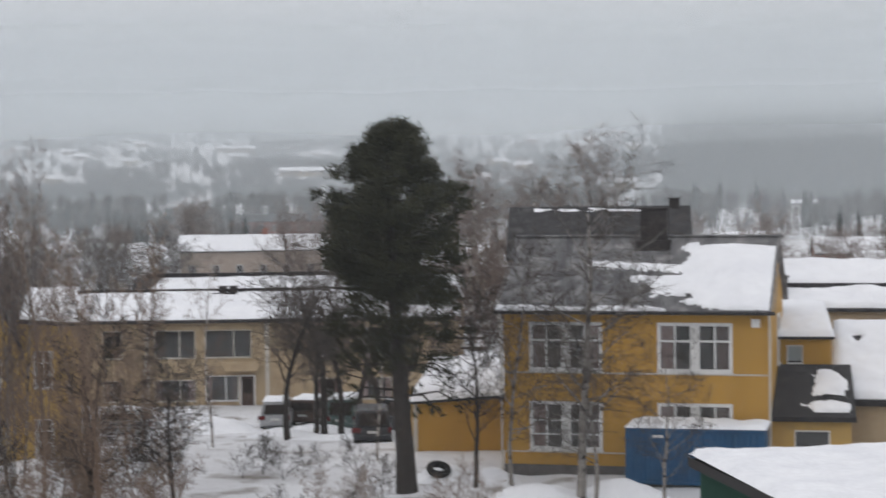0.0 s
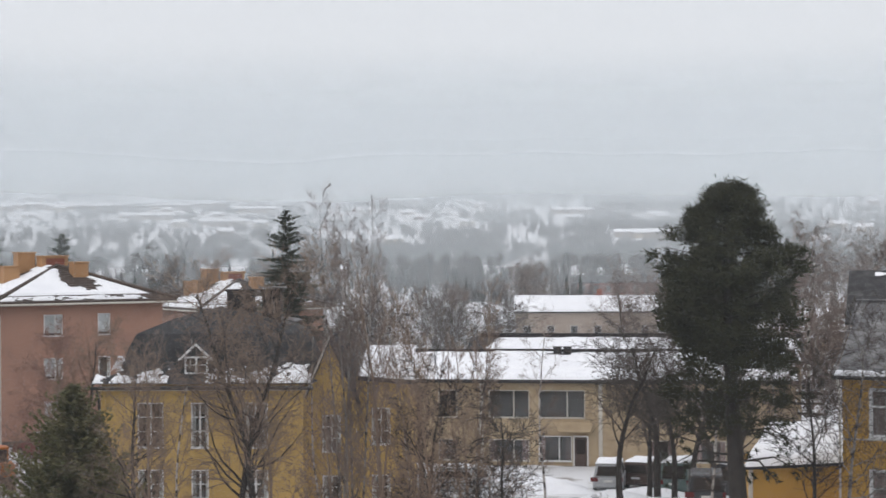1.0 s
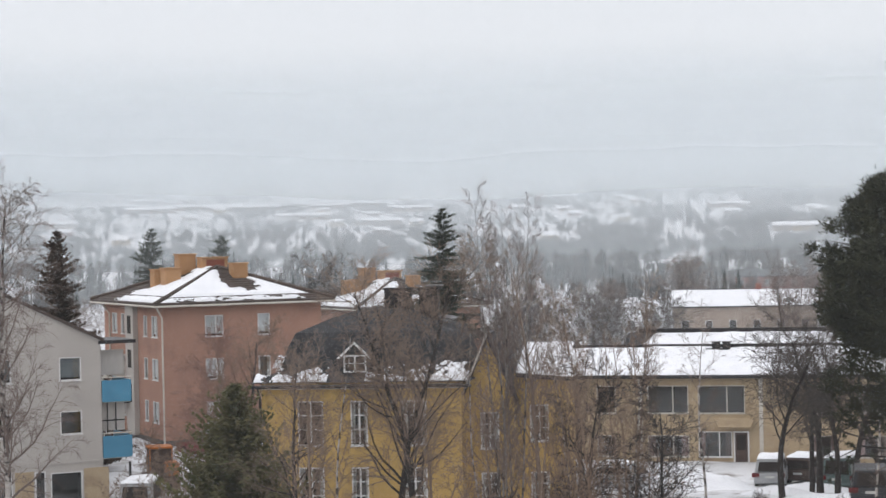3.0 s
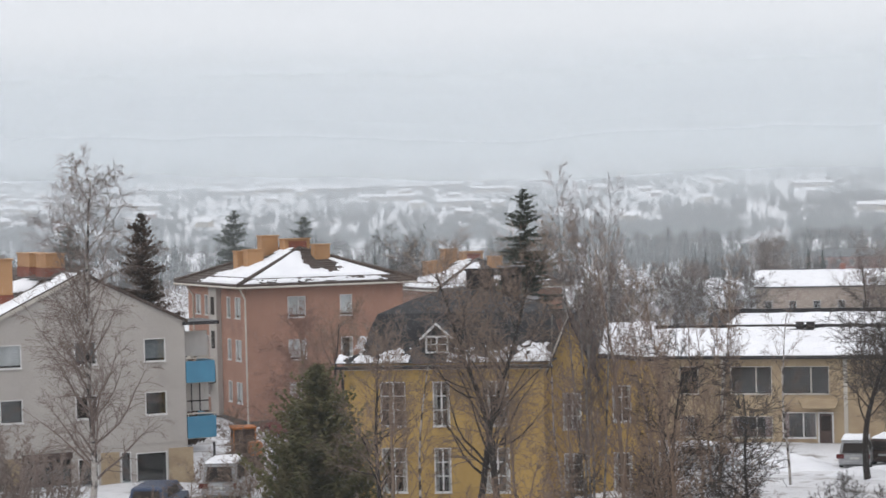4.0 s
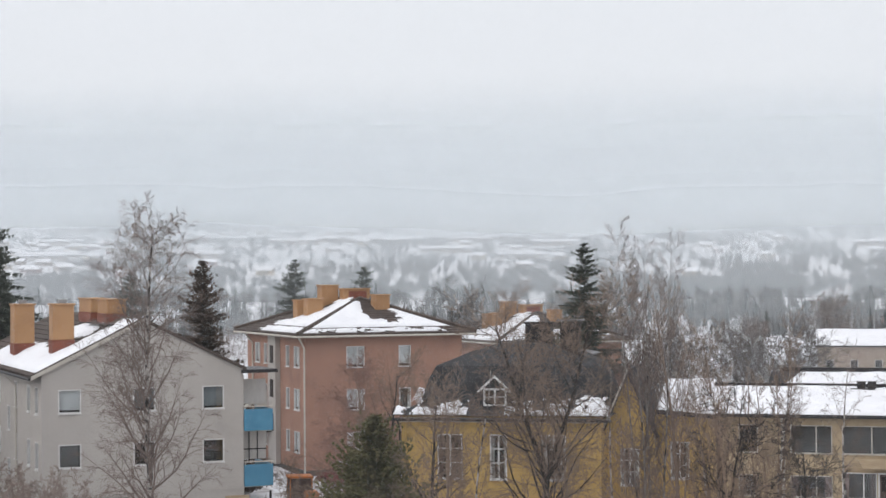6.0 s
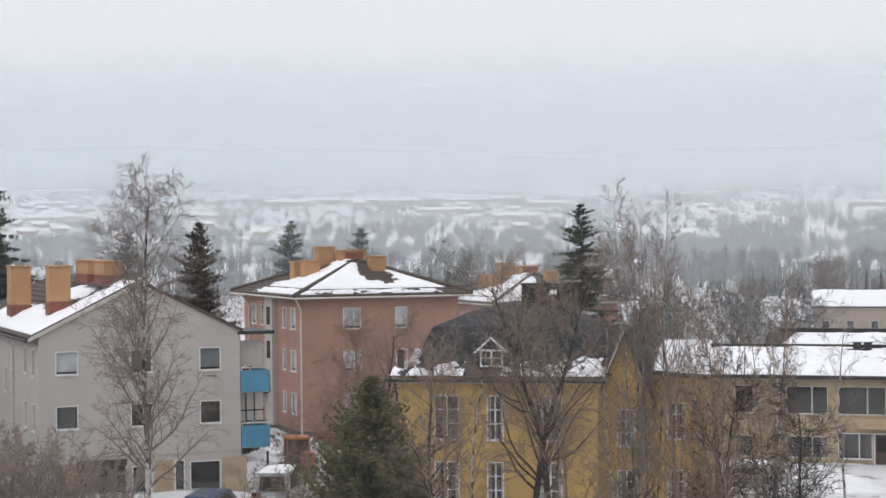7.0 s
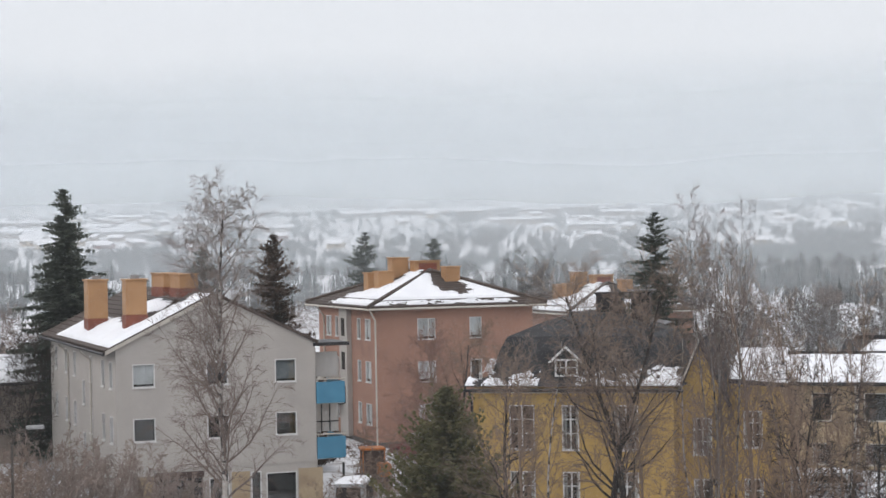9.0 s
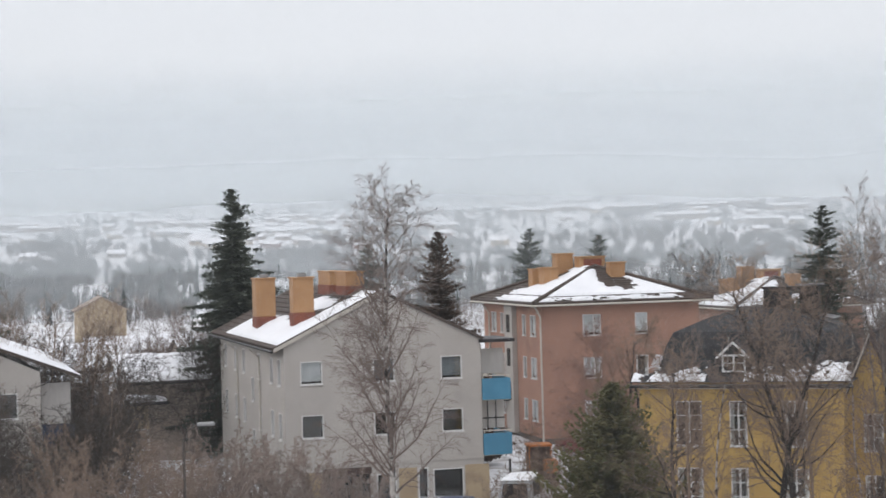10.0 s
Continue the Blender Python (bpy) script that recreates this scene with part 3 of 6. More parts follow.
def yellow_house():
    """Two-storey ochre house; origin at the foot of its front corner."""
    h = empty("yellow_house", 2.40, 76.95, -0.25, -14, "two-storey ochre yellow house with white windows and half-bare sheet roof", "house")
    L, D, E, R = 10.45, 8.4, 6.9, 2.45
    S = 4.25
    front = [(1.1, S + 0.17, 2.75, 1.76, "twin", CURTAIN), (6.25, S + 0.17, 2.75, 1.76, "twin", CURTAIN),
             (1.1, 1.25, 2.75, 1.75, "twin_low", CURTAIN), (6.25, 1.25, 2.75, 1.75, "twin_low", CURTAIN)]
    facade(h, 0, 0, 0, L, E, front, YELLOW, z0=0.55)
    facade(h, L, 0, 90, D, E, [(5.2, S, 1.1, 1.9, "cross", CURTAIN)], YELLOW, z0=0.55, gable=(D / 2, R))
    facade(h, 0, D, -90, D, E, [(3.2, S, 1.1, 1.9, "cross", CURTAIN)], YELLOW, z0=0.55, gable=(D / 2, R))
    facade(h, L, D, 180, L, E, [], YELLOW, z0=0.55)
    part("footing", boxes((-0.06, L + 0.06, -0.06, D + 0.06, -1.2, 0.55)), STONE, h)
    part("belt_trim", boxes((-0.02, L + 0.02, -0.04, 0.0, S - 0.03, S + 0.03)), TRIM, h)
    part("lower_trim", boxes((-0.02, L + 0.02, -0.04, 0.0, 1.04, 1.09)), TRIM, h)
    part("frieze", boxes((-0.02, L + 0.02, -0.05, 0.0, E - 0.2, E - 0.12)), TRIM, h)
    for x in (-0.03, L - 0.14):
        part("corner_board", boxes((x, x + 0.17, -0.035, 0.14, 0.55, E - 0.34)), YELLOW, h)
    roof = gable_roof(h, 0, L, D, E + 0.18, R, over=0.55, ends=0.2, mat=ROOF_METAL)
    k = R / (D / 2)
    for i in range(18):
        x = -0.3 + (L + 0.6) * i / 17
        bm = slab(bmesh.new(), [(x - 0.02, -0.5, E + 0.18 - 0.5 * k + 0.035), (x + 0.02, -0.5, E + 0.18 - 0.5 * k + 0.035), (x + 0.02, D / 2, E + 0.18 + R + 0.035), (x - 0.02, D / 2, E + 0.18 + R + 0.035)], 0.05)
        part("standing_seam", bm, ROOF_METAL, roof)
    part("ridge_cap", boxes((-0.35, L + 0.35, D / 2 - 0.12, D / 2 + 0.12, E + 0.16 + R, E + 0.25 + R), bevel=0.02), ROOF_METAL, roof)
    gutter(h, (-0.35, -0.6, E - 0.2), (L + 0.35, -0.6, E - 0.2))
    for x in (-0.12, L + 0.10):
        downpipe(h, [(x, -0.55, E - 0.25), (x, -0.12, E - 0.75), (x, -0.12, 0.2)], TRIM)
    chimney(h, 5.55, D / 2 - 0.2, E + R - 0.6, E + R + 1.3, 1.1, 0.8, CHIMNEY_DARK)
    part("chimney_skirt", boxes((4.85, 6.25, D / 2 - 0.95, D / 2 + 0.5, E + R - 0.5, E + R + 0.05)), CHIMNEY_DARK, h)
    part("vent_box", boxes((L - 0.62, L - 0.28, -0.14, 0, E - 0.78, E - 0.45), bevel=0.02), WHITE, h)
    y0, z0, y1, z1 = -0.55, E + 0.18 - 0.55 * k, D / 2, E + 0.18 + R

    def at(u, v):
        return (-0.3 + (L + 0.6) * u, y0 + (y1 - y0) * v, z0 + (z1 - z0) * v)

    roof_snow(h, [at(0.0, 0.02), at(1, 0.02), at(1, 0.98), at(0.0, 0.98)], "thick snow slab on a weathered sheet roof", thick=0.24, nu=110, nv=50, seed=2,
              mask=lambda u, v: min(0.1 if v < 0.93 - 0.05 * (u > 0.7) else -1, 0.98 - u, (u - 0.655 - 0.04 * fbm(u * 9, v * 9)) if v > 0.45 else
                                    (u - 0.46 - 0.72 * abs(v - 0.42) ** 1.0 - 0.11 * fbm(u * 16, v * 14) if v < 0.55 else -1)) if u > 0.3 else -1)
    roof_snow(h, [at(0.30, 0.50), at(0.70, 0.42), at(0.70, 0.66), at(0.30, 0.74)], "thin melting drift of snow on a sheet roof", thick=0.14, nu=60, nv=20, seed=4,
              mask=lambda u, v: 0.36 - abs(v - 0.5) - 0.38 * (1 - u) * abs(fbm(u * 9, v * 5)) - 0.12)
    roof_snow(h, [at(0.0, 0.0), at(0.62, 0.0), at(0.62, 0.05), at(0.0, 0.07)], "strip of old snow along the eaves", thick=0.14, nu=60, nv=6, seed=5,
              mask=lambda u, v: 0.35 + 0.7 * fbm(u * 12, v * 2) - 0.25 * v)
    # low wing at the side
    w = empty("yellow_wing", -1.35, 82.6, -0.3, 6, "low ochre outbuilding with a snow-laden lean-to roof", "shed")
    facade(w, 0, 0, 0, 4.6, 2.45, [], YELLOW)
    facade(w, 0, 5, -90, 5, 2.45, [], YELLOW)
    facade(w, 4.6, 0, 90, 5, 2.45, [], YELLOW)
    facade(w, 4.6, 5, 180, 4.6, 2.45, [], YELLOW)
    part("roof", slab(bmesh.new(), [(-0.3, -0.4, 2.5), (4.8, -0.4, 2.75), (4.8, 5.2, 3.75), (1.2, 5.2, 3.55)], 0.12), ROOF_DARK, w)
    part("corner_board", boxes((-0.05, 0.12, -0.05, 0.12, 0, 2.4)), TRIM, w)
    roof_snow(w, [(-0.3, -0.4, 2.5), (4.8, -0.4, 2.75), (4.8, 5.2, 3.75), (1.2, 5.2, 3.55)], "deep snow on the lean-to roof", thick=0.5, nu=40, nv=24, seed=7,
              mask=lambda u, v: 0.25 + 0.15 * fbm(u * 5, v * 5))
    # dark-roofed house behind
    b = empty("dark_roofed_house", 3.7, 105, -2.0, -5, "house with a broad dark roof behind the yellow house", "house")
    facade(b, 0, 0, 0, 9.6, 9.6, [], CREAM)
    facade(b, 9.6, 0, 90, 8, 9.6, [], CREAM, gable=(4, 2.4))
    facade(b, 0, 8, -90, 8, 9.6, [], CREAM, gable=(4, 2.4))
    gable_roof(b, 0, 9.6, 8, 9.65, 2.4, mat=ROOF_DARK)
    chimney(b, 9.0, 4, 11.4, 12.4, 0.6, 0.6, CHIMNEY_DARK)
    roof_snow(b, [(1.0, 3.5, 11.7), (7.6, 3.5, 11.7), (7.6, 3.9, 11.95), (1.0, 3.9, 11.95)], "thin line of snow under the ridge", thick=0.06, nu=40, nv=6, seed=9,
              mask=lambda u, v: 0.1 + 0.5 * fbm(u * 7, v * 2))


def container():
    c = empty("skip_container", 6.85, 73.1, -0.1, -13.5, "blue ribbed steel container capped with snow", "container")
    L, D, H = 5.3, 2.4, 2.3
    part("body", boxes((0.04, L - 0.04, 0.06, D - 0.06, 0.2, H - 0.08)), BLUE_BOX, c)
    for i in range(12):
        x = 0.22 + (L - 0.44) * i / 11
        bm = prism(bmesh.new(), [(x - 0.12, 0), (x - 0.07, -0.06), (x + 0.07, -0.06), (x + 0.12, 0)], 0, 1)
        for v in bm.verts:
            v.co = Vector((v.co.x, 0.06 + v.co.z, 0.3 + v.co.y * (H - 0.5)))
        part("rib", bm, BLUE_BOX, c)
    part("top_rail", boxes((0, L, 0, D, H - 0.14, H), bevel=0.02), BLUE_BOX, c)
    part("bottom_rail", boxes((0, L, 0, D, 0.14, 0.3), bevel=0.02), BLUE_BOX, c)
    for x in (0, L - 0.14):
        part("corner_post", boxes((x, x + 0.14, 0, 0.14, 0.14, H)), BLUE_BOX, c)
    part("skid", boxes((0.2, L - 0.2, 0.3, 0.5, 0, 0.14)), STONE, c)
    part("lift_plate", boxes((1.05, 1.45, -0.03, 0.02, H - 0.36, H - 0.26)), WHITE, c)
    roof_snow(c, [(-0.05, -0.05, H), (L + 0.05, -0.05, H), (L + 0.05, D + 0.05, H), (-0.05, D + 0.05, H)], "even layer of snow on a blue container", thick=0.2, nu=40, nv=16, seed=11)


def green_shed():
    g = empty("green_shed", 9.2, 48.64, 0.0, 10, "dark green boarded shed with a thick blanket of snow", "shed")
    L, D = 9.0, 9.0
    H = 3.15
    facade(g, 0, 0, 0, L, H, [], GREEN_WALL)
    facade(g, 0, D, -90, D, H, [], GREEN_WALL)
    facade(g, L, 0, 90, D, H, [], GREEN_WALL)
    facade(g, L, D, 180, L, H, [], GREEN_WALL)
    for i in range(30):
        y = 0.15 + i * 0.3
        part("board_batten", boxes((-0.03, 0, y, y + 0.05, 0, H - 0.25)), GREEN_WALL, g)
    part("roof", boxes((-0.25, L + 0.25, -0.25, D + 0.25, H, H + 0.16)), ROOF_DARK, g)
    part("side_fascia", boxes((-0.29, -0.25, -0.29, D + 0.29, H - 0.08, H + 0.2)), DARK_METAL, g)
    part("fascia", boxes((-0.29, L + 0.29, -0.29, -0.25, H - 0.08, H + 0.2)), DARK_METAL, g)
    roof_snow(g, [(-0.27, -0.27, H + 0.16), (L + 0.27, -0.27, H + 0.16), (L + 0.27, D + 0.27, H + 0.3), (-0.27, D + 0.27, H + 0.3)], "smooth deep snow on the shed roof", thick=0.24, nu=50, nv=50, seed=12)


def right_cluster():
    """Snowy roofs and small annexes beside the yellow house."""
    a = empty("yellow_annex", 13.55, 80.6, 0.0, -10, "small yellow annex with a snowy roof and one window", "house")
    facade(a, 0, 0, 0, 2.65, 4.95, [(0.85, 3.85, 0.62, 0.75, "plain", BLIND)], YELLOW)
    facade(a, 2.65, 0, 90, 4, 4.95, [], YELLOW)
    facade(a, 0, 4, -90, 4, 4.95, [], YELLOW)
    facade(a, 2.65, 4, 180, 2.65, 4.95, [], YELLOW)
    part("roof", slab(bmesh.new(), [(-0.15, -0.3, 5.0), (2.8, -0.3, 5.0), (2.5, 4, 6.1), (-0.15, 4, 6.1)], 0.12), ROOF_DARK, a)
    roof_snow(a, [(-0.15, -0.3, 5.0), (2.8, -0.3, 5.0), (2.5, 4, 6.1), (-0.15, 4, 6.1)], "thick snow on the annex roof", thick=0.28, nu=30, nv=24, seed=14)
    p = empty("porch", 13.0, 76.2, 0.0, -10, "lean-to porch with a dark roof and melting snow", "porch")
    facade(p, 0, 0, 0, 3.1, 2.2, [(0.9, 0.5, 1.35, 1.1, "plain", None, WHITE)], PALE_YELLOW)
    facade(p, 3.1, 0, 90, 4, 2.2, [], PALE_YELLOW)
    facade(p, 0, 4, -90, 4, 2.2, [], PALE_YELLOW)
    part("roof", slab(bmesh.new(), [(-0.2, -0.3, 2.2), (3.3, -0.3, 2.2), (3.2, 3.6, 3.9), (-0.2, 3.6, 3.9)], 0.12), ROOF_DARK, p)
    part("fascia", boxes((-0.2, 3.3, -0.36, -0.3, 2.0, 2.2)), DARK_METAL, p)
    roof_snow(p, [(1.0, 0.0, 2.34), (3.1, 0.0, 2.34), (3.1, 3.2, 3.74), (1.0, 3.2, 3.74)], "slumped patch of snow on a dark porch roof", thick=0.16, nu=30, nv=30, seed=15,
              mask=lambda u, v: (0.33 - math.hypot((u - 0.62) * (1.0 if v > 0.35 else 0.7), (v - 0.6) * 0.8 if v > 0.35 else (v - 0.12) * 2.2)) + 0.1 * fbm(u * 6, v * 6))
    s = empty("snow_roofed_house", 16.1, 78.5, 0.0, -12, "yellow house with a deep snow-covered roof", "house")
    facade(s, 0, 0, 0, 9, 2.6, [], CREAM)
    facade(s, 0, 5, -90, 5, 2.6, [], CREAM)
    facade(s, 9, 0, 90, 5, 2.6, [], CREAM)
    part("roof", slab(bmesh.new(), [(-0.2, -0.4, 2.6), (9.2, -0.4, 2.6), (9.2, 5.0, 5.4), (-0.2, 5.0, 5.4)], 0.14), ROOF_DARK, s)
    part("fascia", boxes((-0.2, 9.2, -0.47, -0.4, 2.32, 2.6)), DARK_METAL, s)
    roof_snow(s, [(-0.2, -0.4, 2.6), (9.2, -0.4, 2.6), (9.2, 5.0, 5.4), (-0.2, 5.0, 5.4)], "deep snow with slide marks on a roof", thick=0.28, nu=80, nv=40, seed=16,
              mask=lambda u, v: 0.3 - 1.4 * max(0, 0.25 - math.hypot((u - 0.1) * 4.2, (v - 0.75) * 2.2) + 0.2 * fbm(u * 30, v * 14)))
    t = empty("large_snowy_house", 15.1, 96, -1.0, -12, "long house with chimneys and a snow-covered double roof", "house")
    facade(t, 0, 0, 0, 14, 6.3, [], CREAM)
    facade(t, 0, 9, -90, 9, 6.3, [], CREAM, gable=(4.5, 2.0))
    facade(t, 14, 0, 90, 9, 6.3, [], CREAM, gable=(4.5, 2.0))
    gable_roof(t, 0, 14, 9, 6.3, 2.0, mat=ROOF_DARK)
    part("snow_guard", boxes((0.2, 14, 1.5, 1.58, 6.95, 7.25)), DARK_METAL, t)
    chimney(t, 1.0, 4.0, 7.6, 8.9, 0.8, 0.7, CHIMNEY_DARK)
    chimney(t, 1.9, 0.5, 6.3, 7.6, 0.32, 0.32, CHIMNEY_DARK)
    k = 2.0 / 4.5
    for v0, v1, sd in ((-0.4, 1.45, 17), (1.65, 4.4, 18)):
        roof_snow(t, [(0.1, v0, 6.3 + v0 * k), (14.2, v0, 6.3 + v0 * k), (14.2, v1, 6.3 + v1 * k), (0.1, v1, 6.3 + v1 * k)], "even snow cover on a long roof", thick=0.3, nu=90, nv=14, seed=sd,
                  mask=lambda u, v: 0.3 - 1.2 * max(0, 0.1 - u) * (1 + fbm(u * 40, v * 6)))


def mansard_house():
    h = empty("mansard_house", -29.55, 80.75, -1.1, 7, "faded yellow house with a black mansard roof and white windows", "house")
    L, D, E = 8.9, 8.2, 6.75
    P = 3.0
    rows = []
    for z, cur in ((3.95, CURTAIN), (1.0, LACE)):
        rows += [(1.62, z, 1.1, 1.95, "grid", cur), (4.0, z, 0.72, 1.95, "grid", LACE), (6.30, z, 1.05, 1.95, "grid", LACE)]
    facade(h, 0, 0, 0, L, E, rows, PALE_YELLOW, z0=0.4)
    facade(h, L, 0, 90, D, E, [(3, 3.95, 0.9, 1.9, "grid", LACE)], PALE_YELLOW, z0=0.4)
    facade(h, 0, D, -90, D, E, [(3, 3.95, 0.9, 1.9, "grid", LACE)], PALE_YELLOW, z0=0.4)
    facade(h, L, D, 180, L, E, [], PALE_YELLOW, z0=0.4)
    part("footing", boxes((-0.05, L + 0.05, -0.05, D + 0.05, -1.0, 0.4)), STONE, h)
    for x in (-0.03, L - 0.15):
        part("corner_board", boxes((x, x + 0.18, -0.04, 0.14, 0.4, E - 0.2)), PALE_YELLOW, h)
    part("frieze", boxes((-0.03, L + 0.03, -0.05, 0.0, E - 0.3, E - 0.1)), TRIM, h)
    # flared skirt, steep mansard slope and flat-topped hip
    rings = [(0.5, E + 0.02), (-0.55, E + 0.45), (-0.72, E + 0.65), (-1.0, E + 1.55), (-1.3, E + 2.15), (-2.7, E + 2.75), (-4.0, E + 3.15)]
    bm = bmesh.new()
    loops = []
    for o, z in rings:
        oy = min(-o, D / 2 - 0.1) if o < 0 else -o
        loops.append([bm.verts.new(p) for p in ((-o, oy, z), (L + o + (0.75 if z > E + 0.5 else 0), oy, z), (L + o + (0.75 if z > E + 0.5 else 0), D - oy, z), (-o, D - oy, z))])
    for a, b in zip(loops, loops[1:]):
        for i in range(4):
            bm.faces.new((a[i], a[(i + 1) % 4], b[(i + 1) % 4], b[i]))
    bm.faces.new(loops[-1])
    bm.faces.new(loops[0][::-1])
    roof = part("roof", bm, ROOF_DARK, h)
    gutter(h, (-0.55, -0.6, E - 0.15), (L + 0.55, -0.6, E - 0.15))
    downpipe(h, [(-0.1, -0.5, E - 0.2), (-0.1, -0.1, E - 0.7), (-0.1, -0.1, 0.3)], DARK_METAL)
    # dormer
    d = part("dormer", prism(bmesh.new(), [(3.60, E + 0.35), (4.80, E + 0.35), (4.80, E + 1.2), (4.2, E + 1.7), (3.60, E + 1.2)], 0.15, 2.2), ROOF_DARK, h)
    bm = bmesh.new()
    slab(bm, [(3.42, 0.0, E + 1.08), (4.2, 0.0, E + 1.78), (4.2, 2.3, E + 1.78), (3.42, 2.3, E + 1.08)], 0.08)
    slab(bm, [(4.98, 0.0, E + 1.08), (4.2, 0.0, E + 1.78), (4.2, 2.3, E + 1.78), (4.98, 2.3, E + 1.08)], 0.08)
    part("dormer_roof", bm, ROOF_DARK, d)
    bm = bmesh.new()
    slab(bm, [(3.40, -0.04, E + 1.06), (3.50, -0.04, E + 1.02), (4.2, -0.04, E + 1.68), (4.2, -0.04, E + 1.80)], 0.04)
    slab(bm, [(5.00, -0.04, E + 1.06), (4.90, -0.04, E + 1.02), (4.2, -0.04, E + 1.68), (4.2, -0.04, E + 1.80)], 0.04)
    part("barge_board", bm, WHITE, d)
    part("dormer_window", boxes((3.68, 3.76, 0.08, 0.14, E + 0.42, E + 1.2), (4.64, 4.72, 0.08, 0.14, E + 0.42, E + 1.2), (3.76, 4.64, 0.08, 0.14, E + 1.12, E + 1.2),
                                (3.76, 4.64, 0.08, 0.14, E + 0.42, E + 0.5), (4.16, 4.24, 0.09, 0.13, E + 0.5, E + 1.12), (3.76, 4.64, 0.1, 0.125, E + 0.8, E + 0.84)), WHITE, d)
    # Opaque plate; the darkness behind the dormer glass is painted on.
    part("dormer_dark_pane", boxes((3.76, 4.64, 0.11, 0.12, E + 0.5, E + 1.12)), INTERIOR_DARK, d)
    c = chimney(h, 7.05, 4.0, E + 2.3, E + 3.95, 0.85, 0.8, CHIMNEY_DARK)
    part("chimney_hood", boxes((6.45, 7.65, 3.45, 4.55, E + 4.1, E + 4.16)), ROOF_METAL, c)
    chimney(h, 5.55, 4.3, E + 2.3, E + 3.95, 1.2, 0.8, CHIMNEY_DARK)
    part("roof_hatch", slab(bmesh.new(), [(7.5, 3.2, E + 2.75), (8.2, 3.2, E + 2.6), (8.4, 4.4, E + 2.65), (7.6, 4.4, E + 2.8)], 0.06), ROOF_METAL, h)
    # snow on the skirt
    z0, z1 = E + 0.06, E + 0.62
    roof_snow(h, [(-0.3, -0.5, z0), (3.0, -0.5, z0), (3.0, 0.62, z1), (-0.3, 0.62, z1)], "snow left on the flared eaves", thick=0.16, nu=50, nv=14, seed=21,
              mask=lambda u, v: 0.06 + 0.3 * fbm(u * 6, v * 3) + 0.3 * (u * 0.7 - v))
    roof_snow(h, [(4.7, -0.5, z0), (9.3, -0.5, z0), (9.3, 0.7, z1 + 0.15), (4.7, 0.7, z1 + 0.15)], "lumpy snow left on the flared eaves", thick=0.24, nu=60, nv=16, seed=22,
              mask=lambda u, v: 0.02 + 0.4 * fbm(u * 9, v * 4) + 0.35 * (u * 0.9 - v))
    roof_snow(h, [(0.35, 0.5, E + 0.62), (0.75, 0.5, E + 0.62), (0.95, 0.75, E + 1.15), (0.6, 0.75, E + 1.2)], "small clot of snow on a steep roof", thick=0.14, nu=12, nv=14, seed=23,
              mask=lambda u, v: 0.1 + 0.5 * fbm(u * 6, v * 6))
    # gabled wing
    w = empty("gabled_wing", -20.9, 83.4, -1.1, 7, "faded yellow gabled wing beside the mansard house", "house")
    facade(w, 0, 0, 0, 2.2, 6.2, [(0.7, 3.6, 0.8, 1.6, "grid", LACE), (0.7, 0.9, 0.8, 1.6, "grid", LACE)], PALE_YELLOW, gable=(1.05, 2.5))
    facade(w, 2.2, 0.25, 0, 2.3, 6.9, [(0.7, 3.9, 0.8, 1.6, "grid", LACE), (0.7, 0.9, 0.8, 1.6, "grid", LACE)], PALE_YELLOW)
    facade(w, 0, 6, -90, 6, 6.2, [], PALE_YELLOW)
    facade(w, 4.5, 0.25, 90, 6, 6.9, [], PALE_YELLOW)
    bm = bmesh.new()
    slab(bm, [(-0.25, -0.3, 5.75), (1.05, -0.3, 8.8), (1.05, 6, 8.8), (-0.25, 6, 5.75)], 0.12)
    slab(bm, [(2.4, -0.3, 5.75), (1.05, -0.3, 8.8), (1.05, 6, 8.8), (2.4, 6, 5.75)], 0.12)
    part("roof", bm, ROOF_DARK, w)
    part("barge_board", slab(bmesh.new(), [(-0.27, -0.34, 5.72), (-0.17, -0.34, 5.72), (1.05, -0.34, 8.6), (1.05, -0.34, 8.82)], 0.04), TRIM, w)
    low = [(2.3, -0.15, 6.95), (4.9, -0.15, 6.75), (4.6, 4.6, 8.0), (2.3, 4.6, 8.0)]
    part("side_roof", slab(bmesh.new(), low, 0.14), ROOF_DARK, w)
    gutter(w, (2.3, -0.2, 6.85), (4.95, -0.2, 6.65))
    roof_snow(w, [(a, b, c + 0.02) for a, b, c in low], "snow on the wing's side roof", thick=0.18, nu=20, nv=20, seed=25,
              mask=lambda u, v: 0.2 + 0.3 * fbm(u * 5, v * 5))


def tile_courses(roof, quad, rows, mat=ROOF_TILE):
    """Overlapping courses that step up a slope."""
    q = [Vector(p) for p in quad]
    for j in range(rows):
        a, b = j / rows, (j + 1.06) / rows
        p = [q[0].lerp(q[3], a), q[1].lerp(q[2], a), q[1].lerp(q[2], min(1, b)), q[0].lerp(q[3], min(1, b))]
        n = (p[1] - p[0]).cross(p[3] - p[0]).normalized()
        n = -n if n.z < 0 else n
        bm = slab(bmesh.new(), [p[0] + n * 0.06, p[1] + n * 0.06, p[2] + n * 0.02, p[3] + n * 0.02], 0.035)
        part("tile_course", bm, mat, roof)


